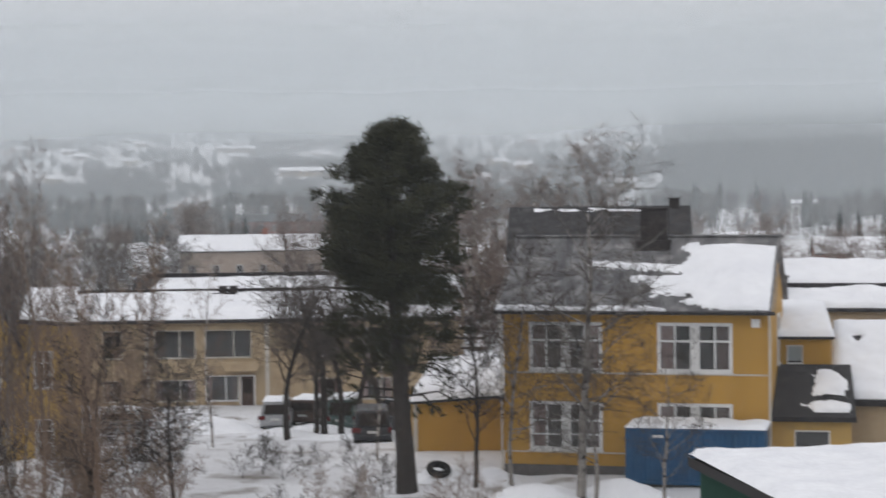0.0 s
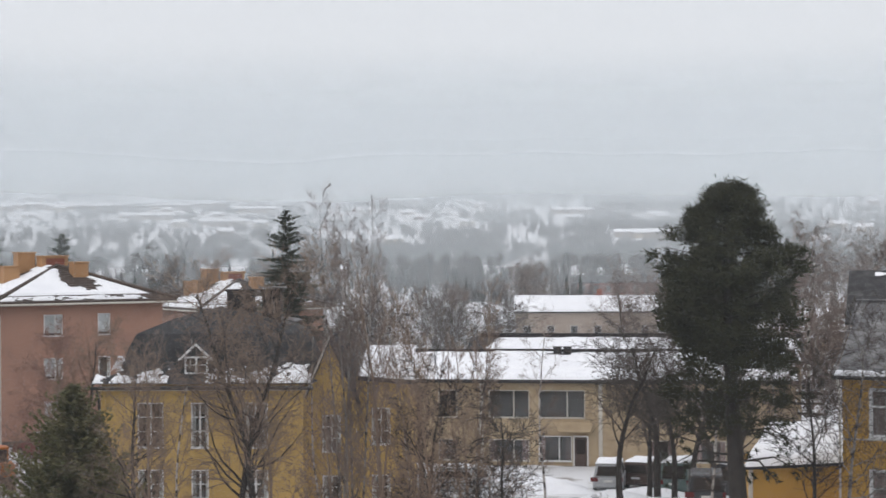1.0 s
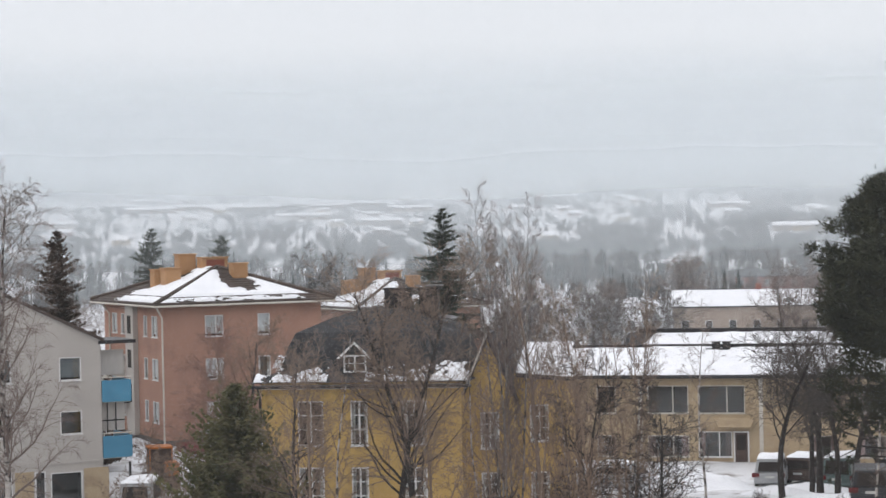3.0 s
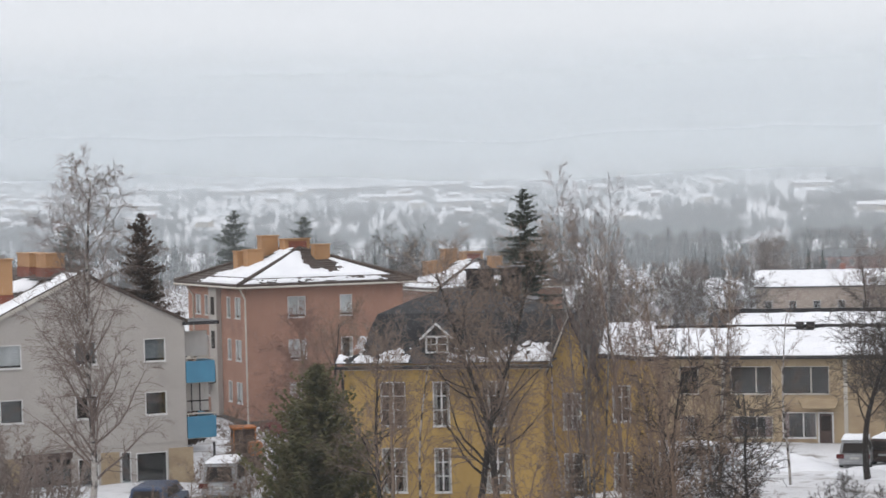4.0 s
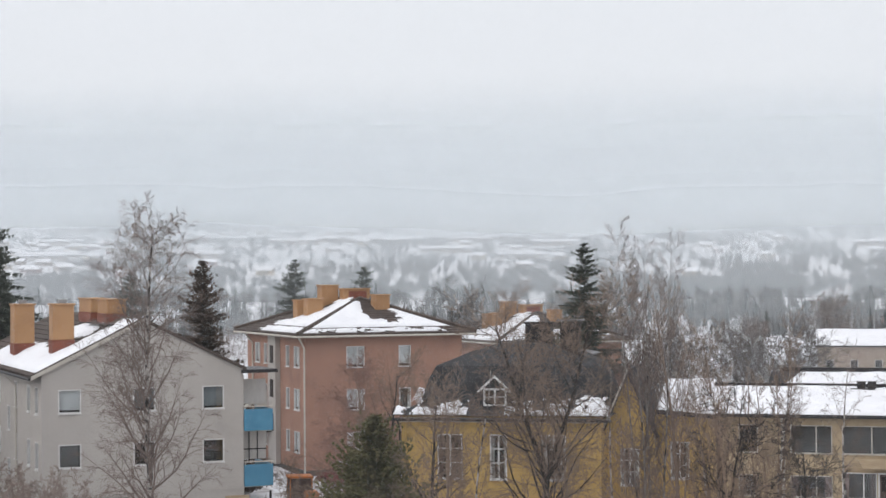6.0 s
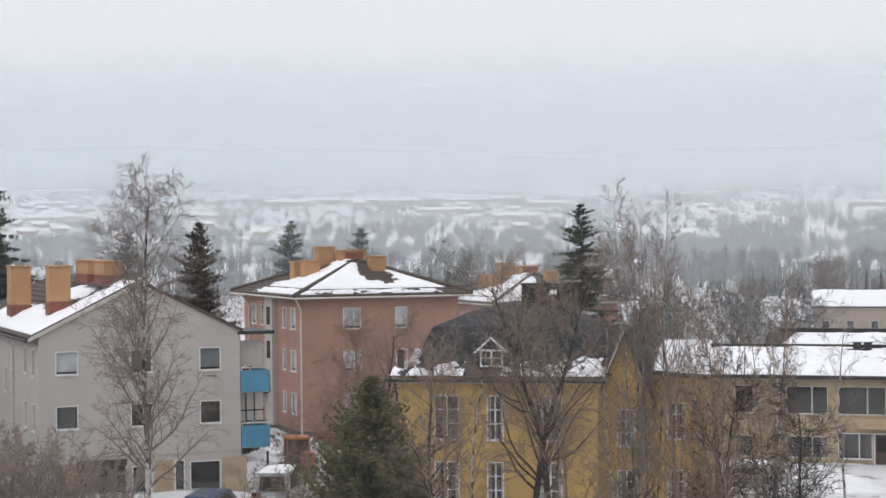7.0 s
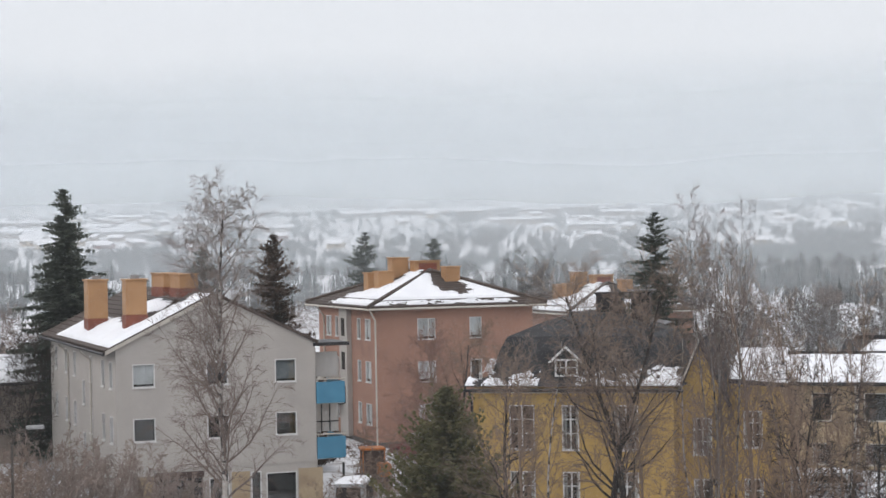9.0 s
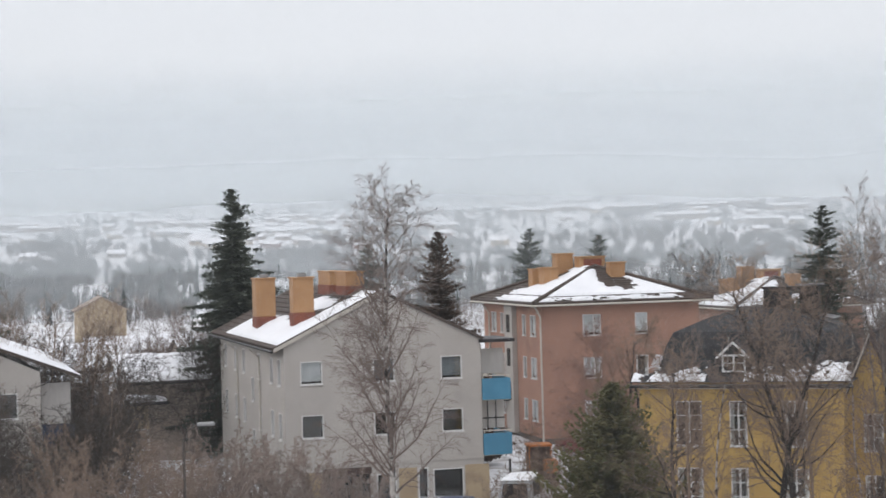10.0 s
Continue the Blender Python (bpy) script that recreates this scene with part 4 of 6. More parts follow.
def grey_block():
    h = empty("grey_apartment_block", -50.0, 84.25, -1.9, 40.5, "pale grey rendered three-storey block with tall ochre chimneys", "apartment building")
    L, D, E, R = 10.4, 23.0, 9.05, 2.55
    gab = []
    for z, sh in ((7.0, LACE), (4.25, CURTAIN)):
        for x in (0.85, 4.65, 8.25):
            # Top row: pale blind at the left, sheets in painted sky-reflection grey beside it.
            gab.append((x, z, 1.1, 1.15, "plain", (BLIND if x < 2 else SKY_GREY) if z > 6 else None))
    gab += [(1.9, 0.3, 2.4, 2.0, "two", None, SHOP), (4.7, 0.5, 1.0, 1.7, "plain", None), (6.9, 0.2, 0.5, 2.2, "plain", None), (7.7, 0.4, 1.6, 1.9, "plain", None)]
    facade(h, 0, 0, 0, L, E, gab, GREY_RENDER, gable=(L * 0.5, R))
    side = []
    for s in (2.0, 6.0, 9.2, 14.8, 18.8, 21.2):
        for z in (6.9, 4.1):
            side.append((s, z, 0.75, 1.35, "plain", None))
    side += [(12.4, 5.5, 0.7, 1.3, "plain", None), (12.4, 2.6, 0.7, 1.3, "plain", None)]
    facade(h, 0, D, -90, D, E, side, GREY_RENDER)
    facade(h, L, 0, 90, D, E, [], GREY_RENDER)
    facade(h, L, D, 180, L, E, [], GREY_RENDER, gable=(L * 0.5, R))
    for x0, x1 in ((1.0, 1.8), (5.85, 6.8), (9.4, 10.7)):
        part("ochre_panel", boxes((x0, x1, -0.03, 0.0, 0.1, 2.45)), CREAM, h, "faded ochre panel between shop windows")
    part("shop_sign", boxes((1.85, 4.4, -0.12, -0.02, 2.3, 2.62)), SHOP, h)
    part("cornice", boxes((-0.02, L + 0.02, -0.05, 0, 2.75, 2.85)), GREY_RENDER, h)
    # roof with the ridge running back from the gable
    k = R / (L / 2)
    bm = bmesh.new()
    slab(bm, [(-0.55, -0.12, E - 0.55 * k + 0.1), (L / 2, -0.12, E + R + 0.1), (L / 2, D + 0.3, E + R + 0.1), (-0.55, D + 0.3, E - 0.55 * k + 0.1)], 0.16)
    slab(bm, [(L + 0.2, -0.12, E - 0.2 * k + 0.1), (L / 2, -0.12, E + R + 0.1), (L / 2, D + 0.3, E + R + 0.1), (L + 0.2, D + 0.3, E - 0.2 * k + 0.1)], 0.16)
    roof = part("roof", bm, ROOF_TILE, h)
    tile_courses(roof, [(-0.55, D + 0.3, E - 0.55 * k + 0.1), (-0.55, -0.1, E - 0.55 * k + 0.1), (L / 2, -0.1, E + R + 0.1), (L / 2, D + 0.3, E + R + 0.1)], 14)
    gutter(h, (-0.62, -0.1, E - 0.55 * k - 0.05), (-0.62, D + 0.3, E - 0.55 * k - 0.05))
    part("verge_board", slab(bmesh.new(), [(-0.55, -0.15, E - 0.55 * k + 0.1), (L / 2, -0.15, E + R + 0.1), (L / 2, -0.15, E + R - 0.1), (-0.55, -0.15, E - 0.55 * k - 0.1)], 0.04), TRIM, h)
    for y in (7.5, 15.5):
        downpipe(h, [(-0.6, y, E - 0.5), (-0.08, y, E - 1.0), (-0.08, y, 0.2)], TRIM, 0.05)

    def at(u, v):
        x = -0.5 + (L / 2 + 0.5) * v
        return (x, D * (1 - u), E + 0.16 + k * x)

    roof_snow(h, [at(0.12, 0.03), at(1.0, 0.03), at(1.0, 0.96), at(0.12, 0.96)], "snow field on a brown tiled roof", thick=0.16, nu=110, nv=40, seed=31,
              mask=lambda u, v: max(0.86 * (u - 0.90) + 0.06 + 0.03 * fbm(u * 20, v * 9) if u > 0.82 else -1, min(0.42 - v - 0.06 * fbm(u * 18, v * 6), u - 0.10), 0.14 - math.hypot((u - 0.62) * 0.8, (v - 0.72) * 0.9) + 0.05 * fbm(u * 12, v * 9)))
    # tall sheet-clad chimney stacks
    for x, y, z, w, d in ((1.75, 4.0, 2.0, 1.1, 1.1), (0.95, 11.5, 2.3, 1.1, 1.4)):
        zb = E + k * x - 0.3
        c = chimney(h, x, y, zb, zb + z + 0.75, w, d, CHIMNEY_PALE, base=CHIMNEY_RED, base_h=0.95)
        part("pipe", boxes((x - 0.2, x + 0.25, y - 0.2, y + 0.2, zb + z + 0.84, zb + z + 1.05)), STEEL, c)
        part("ladder", boxes((x + w / 2 + 0.02, x + w / 2 + 0.06, y - 0.25, y - 0.21, zb, zb + 1.6), (x + w / 2 + 0.02, x + w / 2 + 0.06, y + 0.21, y + 0.25, zb, zb + 1.6)), STEEL, c)
    for y, w in ((6.2, 2.6), (11.0, 3.4)):
        zb = E + R - 0.5
        chimney(h, L / 2 - 0.35, y, zb, zb + 1.45, 1.0, w, CHIMNEY_PALE, base=CHIMNEY_RED, base_h=0.75)
    part("roof_walkway", boxes((L / 2 - 1.4, L / 2 - 1.0, 2.0, 8.0, E + R - 0.3, E + R - 0.22)), DARK_METAL, h)
    # balconies at the far corner, under a flat roof of their own
    part("balcony_roof", boxes((L - 0.1, L + 1.85, -0.1, 3.4, E - 0.28, E - 0.1)), DARK_METAL, h)
    for z, full in ((5.88, 1), (3.0, 1)):
        b = part("balcony", boxes((L + 0.02, L + 1.55, 0.1, 3.2, z - 0.16, z)), TRIM, h)
        part("balcony_front", boxes((L + 0.05, L + 1.6, 0.02, 0.1, z - 0.12, z + 1.0)), BALCONY_BLUE, b, "blue sheet balcony front")
        part("balcony_side", boxes((L + 1.52, L + 1.6, 0.1, 3.2, z - 0.12, z + 1.0)), BALCONY_BLUE, b)
        part("rail", boxes((L + 0.05, L + 1.62, 0.0, 0.1, z + 1.12, z + 1.18), (L + 0.1, L + 0.14, 0.03, 0.08, z + 1.0, z + 1.15), (L + 1.5, L + 1.54, 0.03, 0.08, z + 1.0, z + 1.15)), TRIM, b)
    for z0, z1 in ((4.2, 5.75), (7.1, 8.4)):
        part("glazing", boxes((L + 0.1, L + 1.5, 1.0, 1.05, z0, z1)), LACE, h, "pale balcony glazing")
    part("glazing_bar", boxes((L + 0.55, L + 0.6, 0.95, 1.0, 4.2, 5.75), (L + 1.0, L + 1.05, 0.95, 1.0, 4.2, 5.75), (L + 0.1, L + 1.5, 0.95, 1.0, 4.7, 4.76)), DARK_METAL, h)
    part("balcony_post", boxes((L + 1.45, L + 1.55, 0.15, 0.25, 0, 2.6)), DARK_METAL, h)
    part("end_wall", boxes((L, L + 0.12, 0.3, 3.2, 0, E - 0.4)), GREY_RENDER, h)


def orange_block(name, x, y, z, rz, full=True):
    h = empty(name, x, y, z, rz, "apricot rendered three-storey block with a snowy hipped tile roof", "apartment building", "apricot blocks")
    L, D, E, R = 11.0, 13.6, 9.4, 2.2
    front, side = [], []
    if full:
        for zz in (7.1, 4.3, 1.5):
            front += [(2.85, zz, 1.2, 1.35, "two", BLIND), (6.5, zz, 0.8, 1.35, "plain", BLIND if zz > 7 else LACE)]
            side += [(11.2, zz, 1.15, 1.35, "two", BLIND), (9.4, zz, 0.7, 1.35, "plain", BLIND), (4.2, zz, 0.7, 1.35, "plain", BLIND), (2.0, zz, 1.15, 1.35, "two", BLIND)]
    facade(h, 0, 0, 0, L, E, front, ORANGE)
    facade(h, 0, D, -90, D, E, side, ORANGE)
    facade(h, L, 0, 90, D, E, [], ORANGE)
    facade(h, L, D, 180, L, E, [], ORANGE)
    part("footing", boxes((-0.06, L + 0.06, -0.06, D + 0.06, -1.5, 0.45)), STONE, h)
    o = 0.75
    rise = R
    e0, rl = E - 0.12, L / 2
    A, B, C, Dd = (-o, -o, e0), (L + o, -o, e0), (L + o, D + o, e0), (-o, D + o, e0)
    p, q = (L / 2, L / 2 - 0.4, e0 + rise), (L / 2, D - L / 2 + 0.4, e0 + rise)
    bm = bmesh.new()
    va, vb, vc, vd, vp, vq = [bm.verts.new(v) for v in (A, B, C, Dd, p, q)]
    lo = [bm.verts.new((v[0], v[1], v[2] - 0.2)) for v in (A, B, C, Dd)]
    for f in ((va, vb, vp), (vb, vc, vq, vp), (vc, vd, vq), (vd, va, vp, vq), (lo[0], lo[1], vb, va), (lo[1], lo[2], vc, vb), (lo[2], lo[3], vd, vc), (lo[3], lo[0], va, vd), tuple(lo[::-1])):
        bm.faces.new(f)
    roof = part("roof", bm, ROOF_TILE, h)

    def tri(a, b, t0, t1, v0, v1, other):
        """Corners of a strip on a roof plane whose eave runs from a to b and which narrows to other."""
        a, b = Vector(a), Vector(b)
        c, d = Vector(other[0]), Vector(other[1])
        row = [a.lerp(d, v0).lerp(b.lerp(c, v0), t0), a.lerp(d, v0).lerp(b.lerp(c, v0), t1), a.lerp(d, v1).lerp(b.lerp(c, v1), t1), a.lerp(d, v1).lerp(b.lerp(c, v1), t0)]
        return [tuple(r + Vector((0, 0, 0.05))) for r in row]

    tile_courses(roof, [Dd, A, p, q], 16)
    tile_courses(roof, [A, B, tuple(Vector(p) + Vector((0.02, 0, 0))), tuple(Vector(p) - Vector((0.02, 0, 0)))], 16)
    gutter(h, (-o, -o - 0.05, e0 - 0.12), (L + o, -o - 0.05, e0 - 0.12), TRIM, 0.07)
    gutter(h, (-o - 0.05, -o, e0 - 0.12), (-o - 0.05, D + o, e0 - 0.12), TRIM, 0.07)
    for a, b in ((A, p), (B, p), (Dd, q)):
        part("hip_ridge", tube(bmesh.new(), [tuple(Vector(a) + Vector((0, 0, 0.1))), tuple(Vector(b) + Vector((0, 0, 0.1)))], 0.13), ROOF_TILE, roof)
    downpipe(h, [(-0.6, -0.6, e0 - 0.2), (-0.1, -0.1, e0 - 0.9), (-0.1, -0.1, 0.2)], TRIM, 0.06)
    downpipe(h, [(-0.6, D - 1.5, e0 - 0.2), (-0.1, D - 1.6, e0 - 0.9), (-0.1, D - 1.6, 0.2)], TRIM, 0.06)
    lab = "snow on a brown tiled hip roof"
    roof_snow(h, tri(Dd, A, 0.22, 0.985, 0.20, 0.92, (p, q)), lab, thick=0.15, nu=70, nv=30, seed=41 if full else 51,
              mask=lambda u, v: min(0.25, (u - 0.10 - 0.25 * (v > 0.45)) + 0.09 * fbm(u * 9, v * 9), 0.2 if u > 0.33 else 0.22 - v + 0.1 * fbm(u * 13, v * 7)))
    roof_snow(h, tri(Dd, A, 0.30, 0.97, 0.03, 0.15, (p, q)), lab, thick=0.14, nu=50, nv=8, seed=42, mask=lambda u, v: u - 0.08 + 0.1 * fbm(u * 9, v * 3))
    roof_snow(h, tri(A, B, 0.02, 0.97, 0.17, 0.90, (p, p)), lab, thick=0.15, nu=70, nv=30, seed=43 if full else 53,
              mask=lambda u, v: min(0.3, 0.98 - u, math.hypot((u - 0.62) * 1.0, (v - 0.75) * 0.45) - 0.23 + 0.06 * fbm(u * 9, v * 9), (0.72 - v + 0.06 * fbm(u * 8, 3)) if u > 0.5 else 0.3))
    roof_snow(h, tri(A, B, 0.02, 0.85, 0.03, 0.12, (p, p)), lab, thick=0.12, nu=60, nv=8, seed=44, mask=lambda u, v: 0.1 + 0.5 * fbm(u * 7, v * 3))
    roof_snow(h, [(L / 2 - 1.0, L / 2 + 0.6, e0 + rise - 0.25), (L / 2 - 0.1, L / 2 + 0.2, e0 + rise + 0.1), (L / 2 - 0.1, L / 2 + 2.2, e0 + rise + 0.1), (L / 2 - 1.0, L / 2 + 2.4, e0 + rise - 0.25)], lab, thick=0.1, nu=12, nv=8, seed=46)
    for cx, cy, w, d, z1 in ((2.2, 7.6, 1.0, 1.0, 1.75), (2.5, 6.0, 1.1, 1.1, 1.85), (4.4, 8.6, 1.2, 1.1, 2.75), (5.9, 7.2, 1.9, 1.0, 2.5), (6.5, 3.6, 1.05, 0.9, 2.1)):
        chimney(h, cx, cy, e0 + 0.8, e0 + z1 + 0.35, w, d, CHIMNEY_PALE)
    part("chimney_panel", boxes((5.3, 6.6, 6.66, 6.69, e0 + 2.2, e0 + 2.75)), CHIMNEY_RED, h)
    if full:
        # stair bay, balcony and entrance on the long side
        part("stair_bay", boxes((-0.35, 0.0, 5.6, 7.4, 0.4, E - 0.25)), GREY_RENDER, h)
        for zz in (7.2, 4.9, 2.6):
            # Flat plate, stairwell shade painted in place of a real opening.
            part("bay_window", boxes((-0.39, -0.35, 6.1, 6.8, zz, zz + 1.2)), INTERIOR_DARK, h)
        b = part("balcony", boxes((-1.3, 0.0, 8.8, 12.0, 4.1, 4.25)), TRIM, h)
        part("balcony_front", boxes((-1.34, -1.28, 8.8, 12.0, 4.1, 5.25), (-1.3, 0, 8.76, 8.82, 4.1, 5.25)), TRIM, b)
        part("canopy", boxes((-1.2, 0.0, 6.6, 8.8, 2.5, 2.62)), DARK_METAL, h)
    return h


def long_building():
    h = empty("long_cream_building", -27.0, 122.9, -3.2, 1.5, "long two-storey cream building under a snowy low roof", "apartment building")
    L, D, E, R = 27.6, 13.0, 6.0, 1.25
    op = []
    for z, hh in ((3.55, 1.75), (0.75, 1.35)):
        for x, w, st in ((1.7, 1.3, "plain"), (5.0, 1.2, "plain"), (8.3, 2.6, "two"), (11.55, 2.95, "two"), (18.7, 1.4, "plain"), (21.6, 1.9, "two")):
            if z < 3 and x == 11.55:
                op.append((x, 0.75, 2.1, 1.6, "two", CURTAIN, WHITE))
            else:
                op.append((x, z, w, hh, st, CURTAIN if z < 3 else None, TRIM))
    facade(h, 0, 0, 0, L, E, op, CREAM)
    facade(h, L, 0, 90, D, E, [(2, 3.5, 1.2, 1.5, "plain", None)], CREAM, gable=(D / 2, R))
    facade(h, 0, D, -90, D, E, [], CREAM, gable=(D / 2, R))
    facade(h, L, D, 180, L, E, [], CREAM)
    dr = part("door", boxes((13.85, 14.65, -0.04, 0.02, 0.0, 2.3)), SHOP, h, "dark brown door with a glazed top")
    # Opaque plate with the dark interior painted in.
    part("door_dark_pane", boxes((13.97, 14.53, -0.06, -0.04, 1.2, 2.15)), INTERIOR_DARK, dr)
    part("door_frame", boxes((13.75, 13.85, -0.06, 0, 0, 2.4), (14.65, 14.75, -0.06, 0, 0, 2.4), (13.85, 14.65, -0.06, 0, 2.3, 2.4)), WHITE, h)
    aw = part("awning", slab(bmesh.new(), [(12.9, -0.9, 2.75), (14.9, -0.9, 2.75), (15.1, 0, 3.25), (12.5, 0, 3.25)], 0.08), CREAM, h, "snow-dusted cream porch canopy")
    for x in (15.4, 24.0, 7.7):
        part("pilaster", boxes((x, x + 0.25, -0.07, 0.0, 0, E - 0.1)), TRIM, h)
    k = R / (D / 2)
    gable_roof(h, 0, L, D, E + 0.1, R, over=0.5, ends=0.5, mat=ROOF_DARK)
    gutter(h, (-0.5, -0.55, E - 0.12), (L + 0.5, -0.55, E - 0.12))
    roof_snow(h, [(-0.4, -0.4, E + 0.1 - 0.4 * k), (L + 0.4, -0.4, E + 0.1 - 0.4 * k), (L + 0.4, D / 2 - 0.2, E + 0.1 + R), (-0.4, D / 2 - 0.2, E + 0.1 + R)], "wide unbroken snow on a low roof", thick=0.2, nu=140, nv=30, seed=61,
              mask=lambda u, v: min(0.3, u - 0.02 - 0.04 * v, 0.3 + 0.25 * fbm(u * 30, v * 8)))
    for x in (12.0, 12.7):
        part("roof_vent", boxes((x, x + 0.5, D / 2 - 0.9, D / 2 - 0.4, E + R - 0.2, E + R + 0.5), (x - 0.06, x + 0.56, D / 2 - 0.96, D / 2 - 0.34, E + R + 0.5, E + R + 0.56)), DARK_METAL, h)
    part("vent_plinth", boxes((11.6, 13.2, D / 2 - 1.2, D / 2 - 0.3, E + R - 0.4, E + R + 0.12)), DARK_METAL, h)
    part("ridge_cap", boxes((-0.5, L + 0.5, D / 2 - 0.15, D / 2 + 0.15, E + R + 0.12, E + R + 0.36)), DARK_METAL, h)
    # rear range whose roof shows above the ridge
    r = empty("rear_range", -22.6, 138.2, -3.2, 1.5, "rear range with a snow-covered roof", "apartment building")
    facade(r, 0, 0, 0, 24, 6.3, [], CREAM)
    facade(r, 24, 0, 90, 9, 6.3, [], CREAM, gable=(4.5, 1.35))
    facade(r, 0, 9, -90, 9, 6.3, [], CREAM, gable=(4.5, 1.35))
    gable_roof(r, 0, 24, 9, 6.35, 1.4, mat=ROOF_DARK)
    roof_snow(r, [(0.0, -0.4, 6.26), (24, -0.4, 6.26), (24, 4.3, 7.7), (1.6, 4.3, 7.7)], "snow on the rear roof", thick=0.2, nu=90, nv=14, seed=62, mask=lambda u, v: min(0.3, u - 0.01, 0.3 + 0.3 * fbm(u * 22, v * 4)))
    part("ridge_cap", boxes((0.5, 24.3, 4.4, 4.65, 7.6, 8.02)), DARK_METAL, r)
    part("roof_hood", boxes((14.8, 17.2, 3.6, 4.8, 7.5, 8.0), bevel=0.1), DARK_METAL, r)


def plain_house(x, y, rz, L, D, E, R, mat, label, windows=0, group="", z=None, snow=0.25, chim=1, roof_mat=ROOF_DARK):
    z = ground_height(x, y) - 0.4 if z is None else z
    h = empty("house", x, y, z, rz, label, "house", group)
    op = []
    if windows:
        rows = 2 if E > 4.6 else 1
        for r in range(rows):
            for i in range(windows):
                op.append((L * (i + 0.5) / windows - 0.55, 1.0 + 2.8 * r, 1.1, 1.3, "plain", None))
    facade(h, 0, 0, 0, L, E, op, mat)
    facade(h, L, 0, 90, D, E, [], mat, gable=(D / 2, R))
    facade(h, 0, D, -90, D, E, [], mat, gable=(D / 2, R))
    facade(h, L, D, 180, L, E, [], mat)
    gable_roof(h, 0, L, D, E + 0.05, R, mat=roof_mat)
    if chim:
        chimney(h, L * 0.6, D / 2, E + R - 0.6, E + R + 0.9, 0.9, 0.7, CHIMNEY_RED)
    k = R / (D / 2)
    if snow:
        roof_snow(h, [(-0.3, -0.4, E - 0.4 * k + 0.06), (L + 0.3, -0.4, E - 0.4 * k + 0.06), (L + 0.3, D / 2, E + R + 0.06), (-0.3, D / 2, E + R + 0.06)], "snow-covered house roof", thick=snow, nu=40, nv=12, seed=int(abs(x)) % 97,
                  mask=lambda u, v: 0.3 + 0.35 * fbm(u * 12 + x, v * 4))
    return h


yellow_house()
container()
green_shed()
right_cluster()
mansard_house()
grey_block()
orange_block("apricot_block", -48.85, 115.2, -1.25, 40.5)
orange_block("apricot_block", -46.4, 150.5, -3.0, 40.5, full=False)
long_building()
plain_house(-24.6, 106.0, 8, 3.4, 3.2, 2.3, 0.9, PALE_YELLOW, "low yellow garden shed with a snowy roof", z=-1.9, snow=0.25, chim=0)
plain_house(-40.9, 297.2, 6, 22, 11, 4.6, 2.2, BEIGE, "beige rendered house with a rounded snowy roof", windows=6, z=-4.1, snow=0.3, chim=1)


# ---- trees ----
class Twigs:
    """Tapered branch pieces collected into one mesh."""

    def __init__(self):
        self.v, self.f = [], []

    def seg(self, a, b, ra, rb, sides=3):
        d = b - a
        if d.length < 1e-5:
            return
        u = d.orthogonal().normalized()
        w = d.normalized().cross(u)
        i = len(self.v)
        for c, r in ((a, ra), (b, rb)):
            for k in range(sides):
                t = 2 * math.pi * k / sides
                self.v.append(tuple(c + (u * math.cos(t) + w * math.sin(t)) * r))
        for k in range(sides):
            m = (k + 1) % sides
            self.f.append((i + k, i + m, i + sides + m, i + sides + k))


def limb(tw, rng, p, d, length, r, level, spec, leaf=None):
    n = (9, 6, 5, 3)[min(level, 3)]
    pts, dirs, rads = [p.copy()], [d.copy()], [r]
    rr = r
    for i in range(n):
        wob = spec["wobble"] * (0.5 if level == 0 else 1.0)
        d = (d + Vector((rng.uniform(-wob, wob), rng.uniform(-wob, wob), rng.uniform(-wob, wob) + (spec["lift"] if level == 1 else 0.0) - (spec["droop"] * (i / n) if level >= 2 else 0.0)))).normalized()
        p = p + d * (length / n)
        rr = max(spec["tip"], r * (1 - (i + 1) / n * (0.9 if level else 0.82)))
        tw[0 if level < spec.get("barked", 2) else 1].seg(pts[-1], p, rads[-1], rr, 6 if level == 0 else 3)
        pts.append(p.copy())
        dirs.append(d.copy())
        rads.append(rr)
    if level >= 3:
        return
    count = spec["counts"][level]
    for j in range(count):
        lo = spec["start"] if level == 0 else 0.15
        t = lo + (1 - lo) * ((j + rng.random()) / count)
        k = min(int(t * n), n - 1)
        f = t * n - k
        q = pts[k].lerp(pts[k + 1], f)
        ax = dirs[k + 1]
        side = ax.orthogonal().normalized()
        side = (Matrix.Rotation(rng.uniform(0, 6.283), 3, ax) @ side)
        ang = radians(spec["angle"][level] * rng.uniform(0.7, 1.25))
        nd_ = (ax * math.cos(ang) + side * math.sin(ang)).normalized()
        shape = spec["profile"](t) if level == 0 else (1 - 0.55 * t)
        ln_ = length * spec["ratio"][level] * shape * rng.uniform(0.75, 1.2)
        limb(tw, rng, q, nd_, ln_, max(spec["tip"], rads[k] * (0.42 if level == 0 else 0.5)), level + 1, spec)


BIRCH_SPEC = dict(barked=1, wobble=0.16, lift=0.07, droop=0.26, tip=0.007, counts=(54, 12, 9), start=0.2, angle=(48, 44, 46), ratio=(0.27, 0.44, 0.5), profile=lambda t: 1.05 - 0.3 * t - 1.2 * max(0.0, t - 0.75))
STEM_SPEC = dict(barked=1, wobble=0.08, lift=0.05, droop=0.0, tip=0.0065, counts=(34, 7, 5), start=0.15, angle=(36, 36, 40), ratio=(0.15, 0.48, 0.5), profile=lambda t: 1.15 - 0.6 * t)
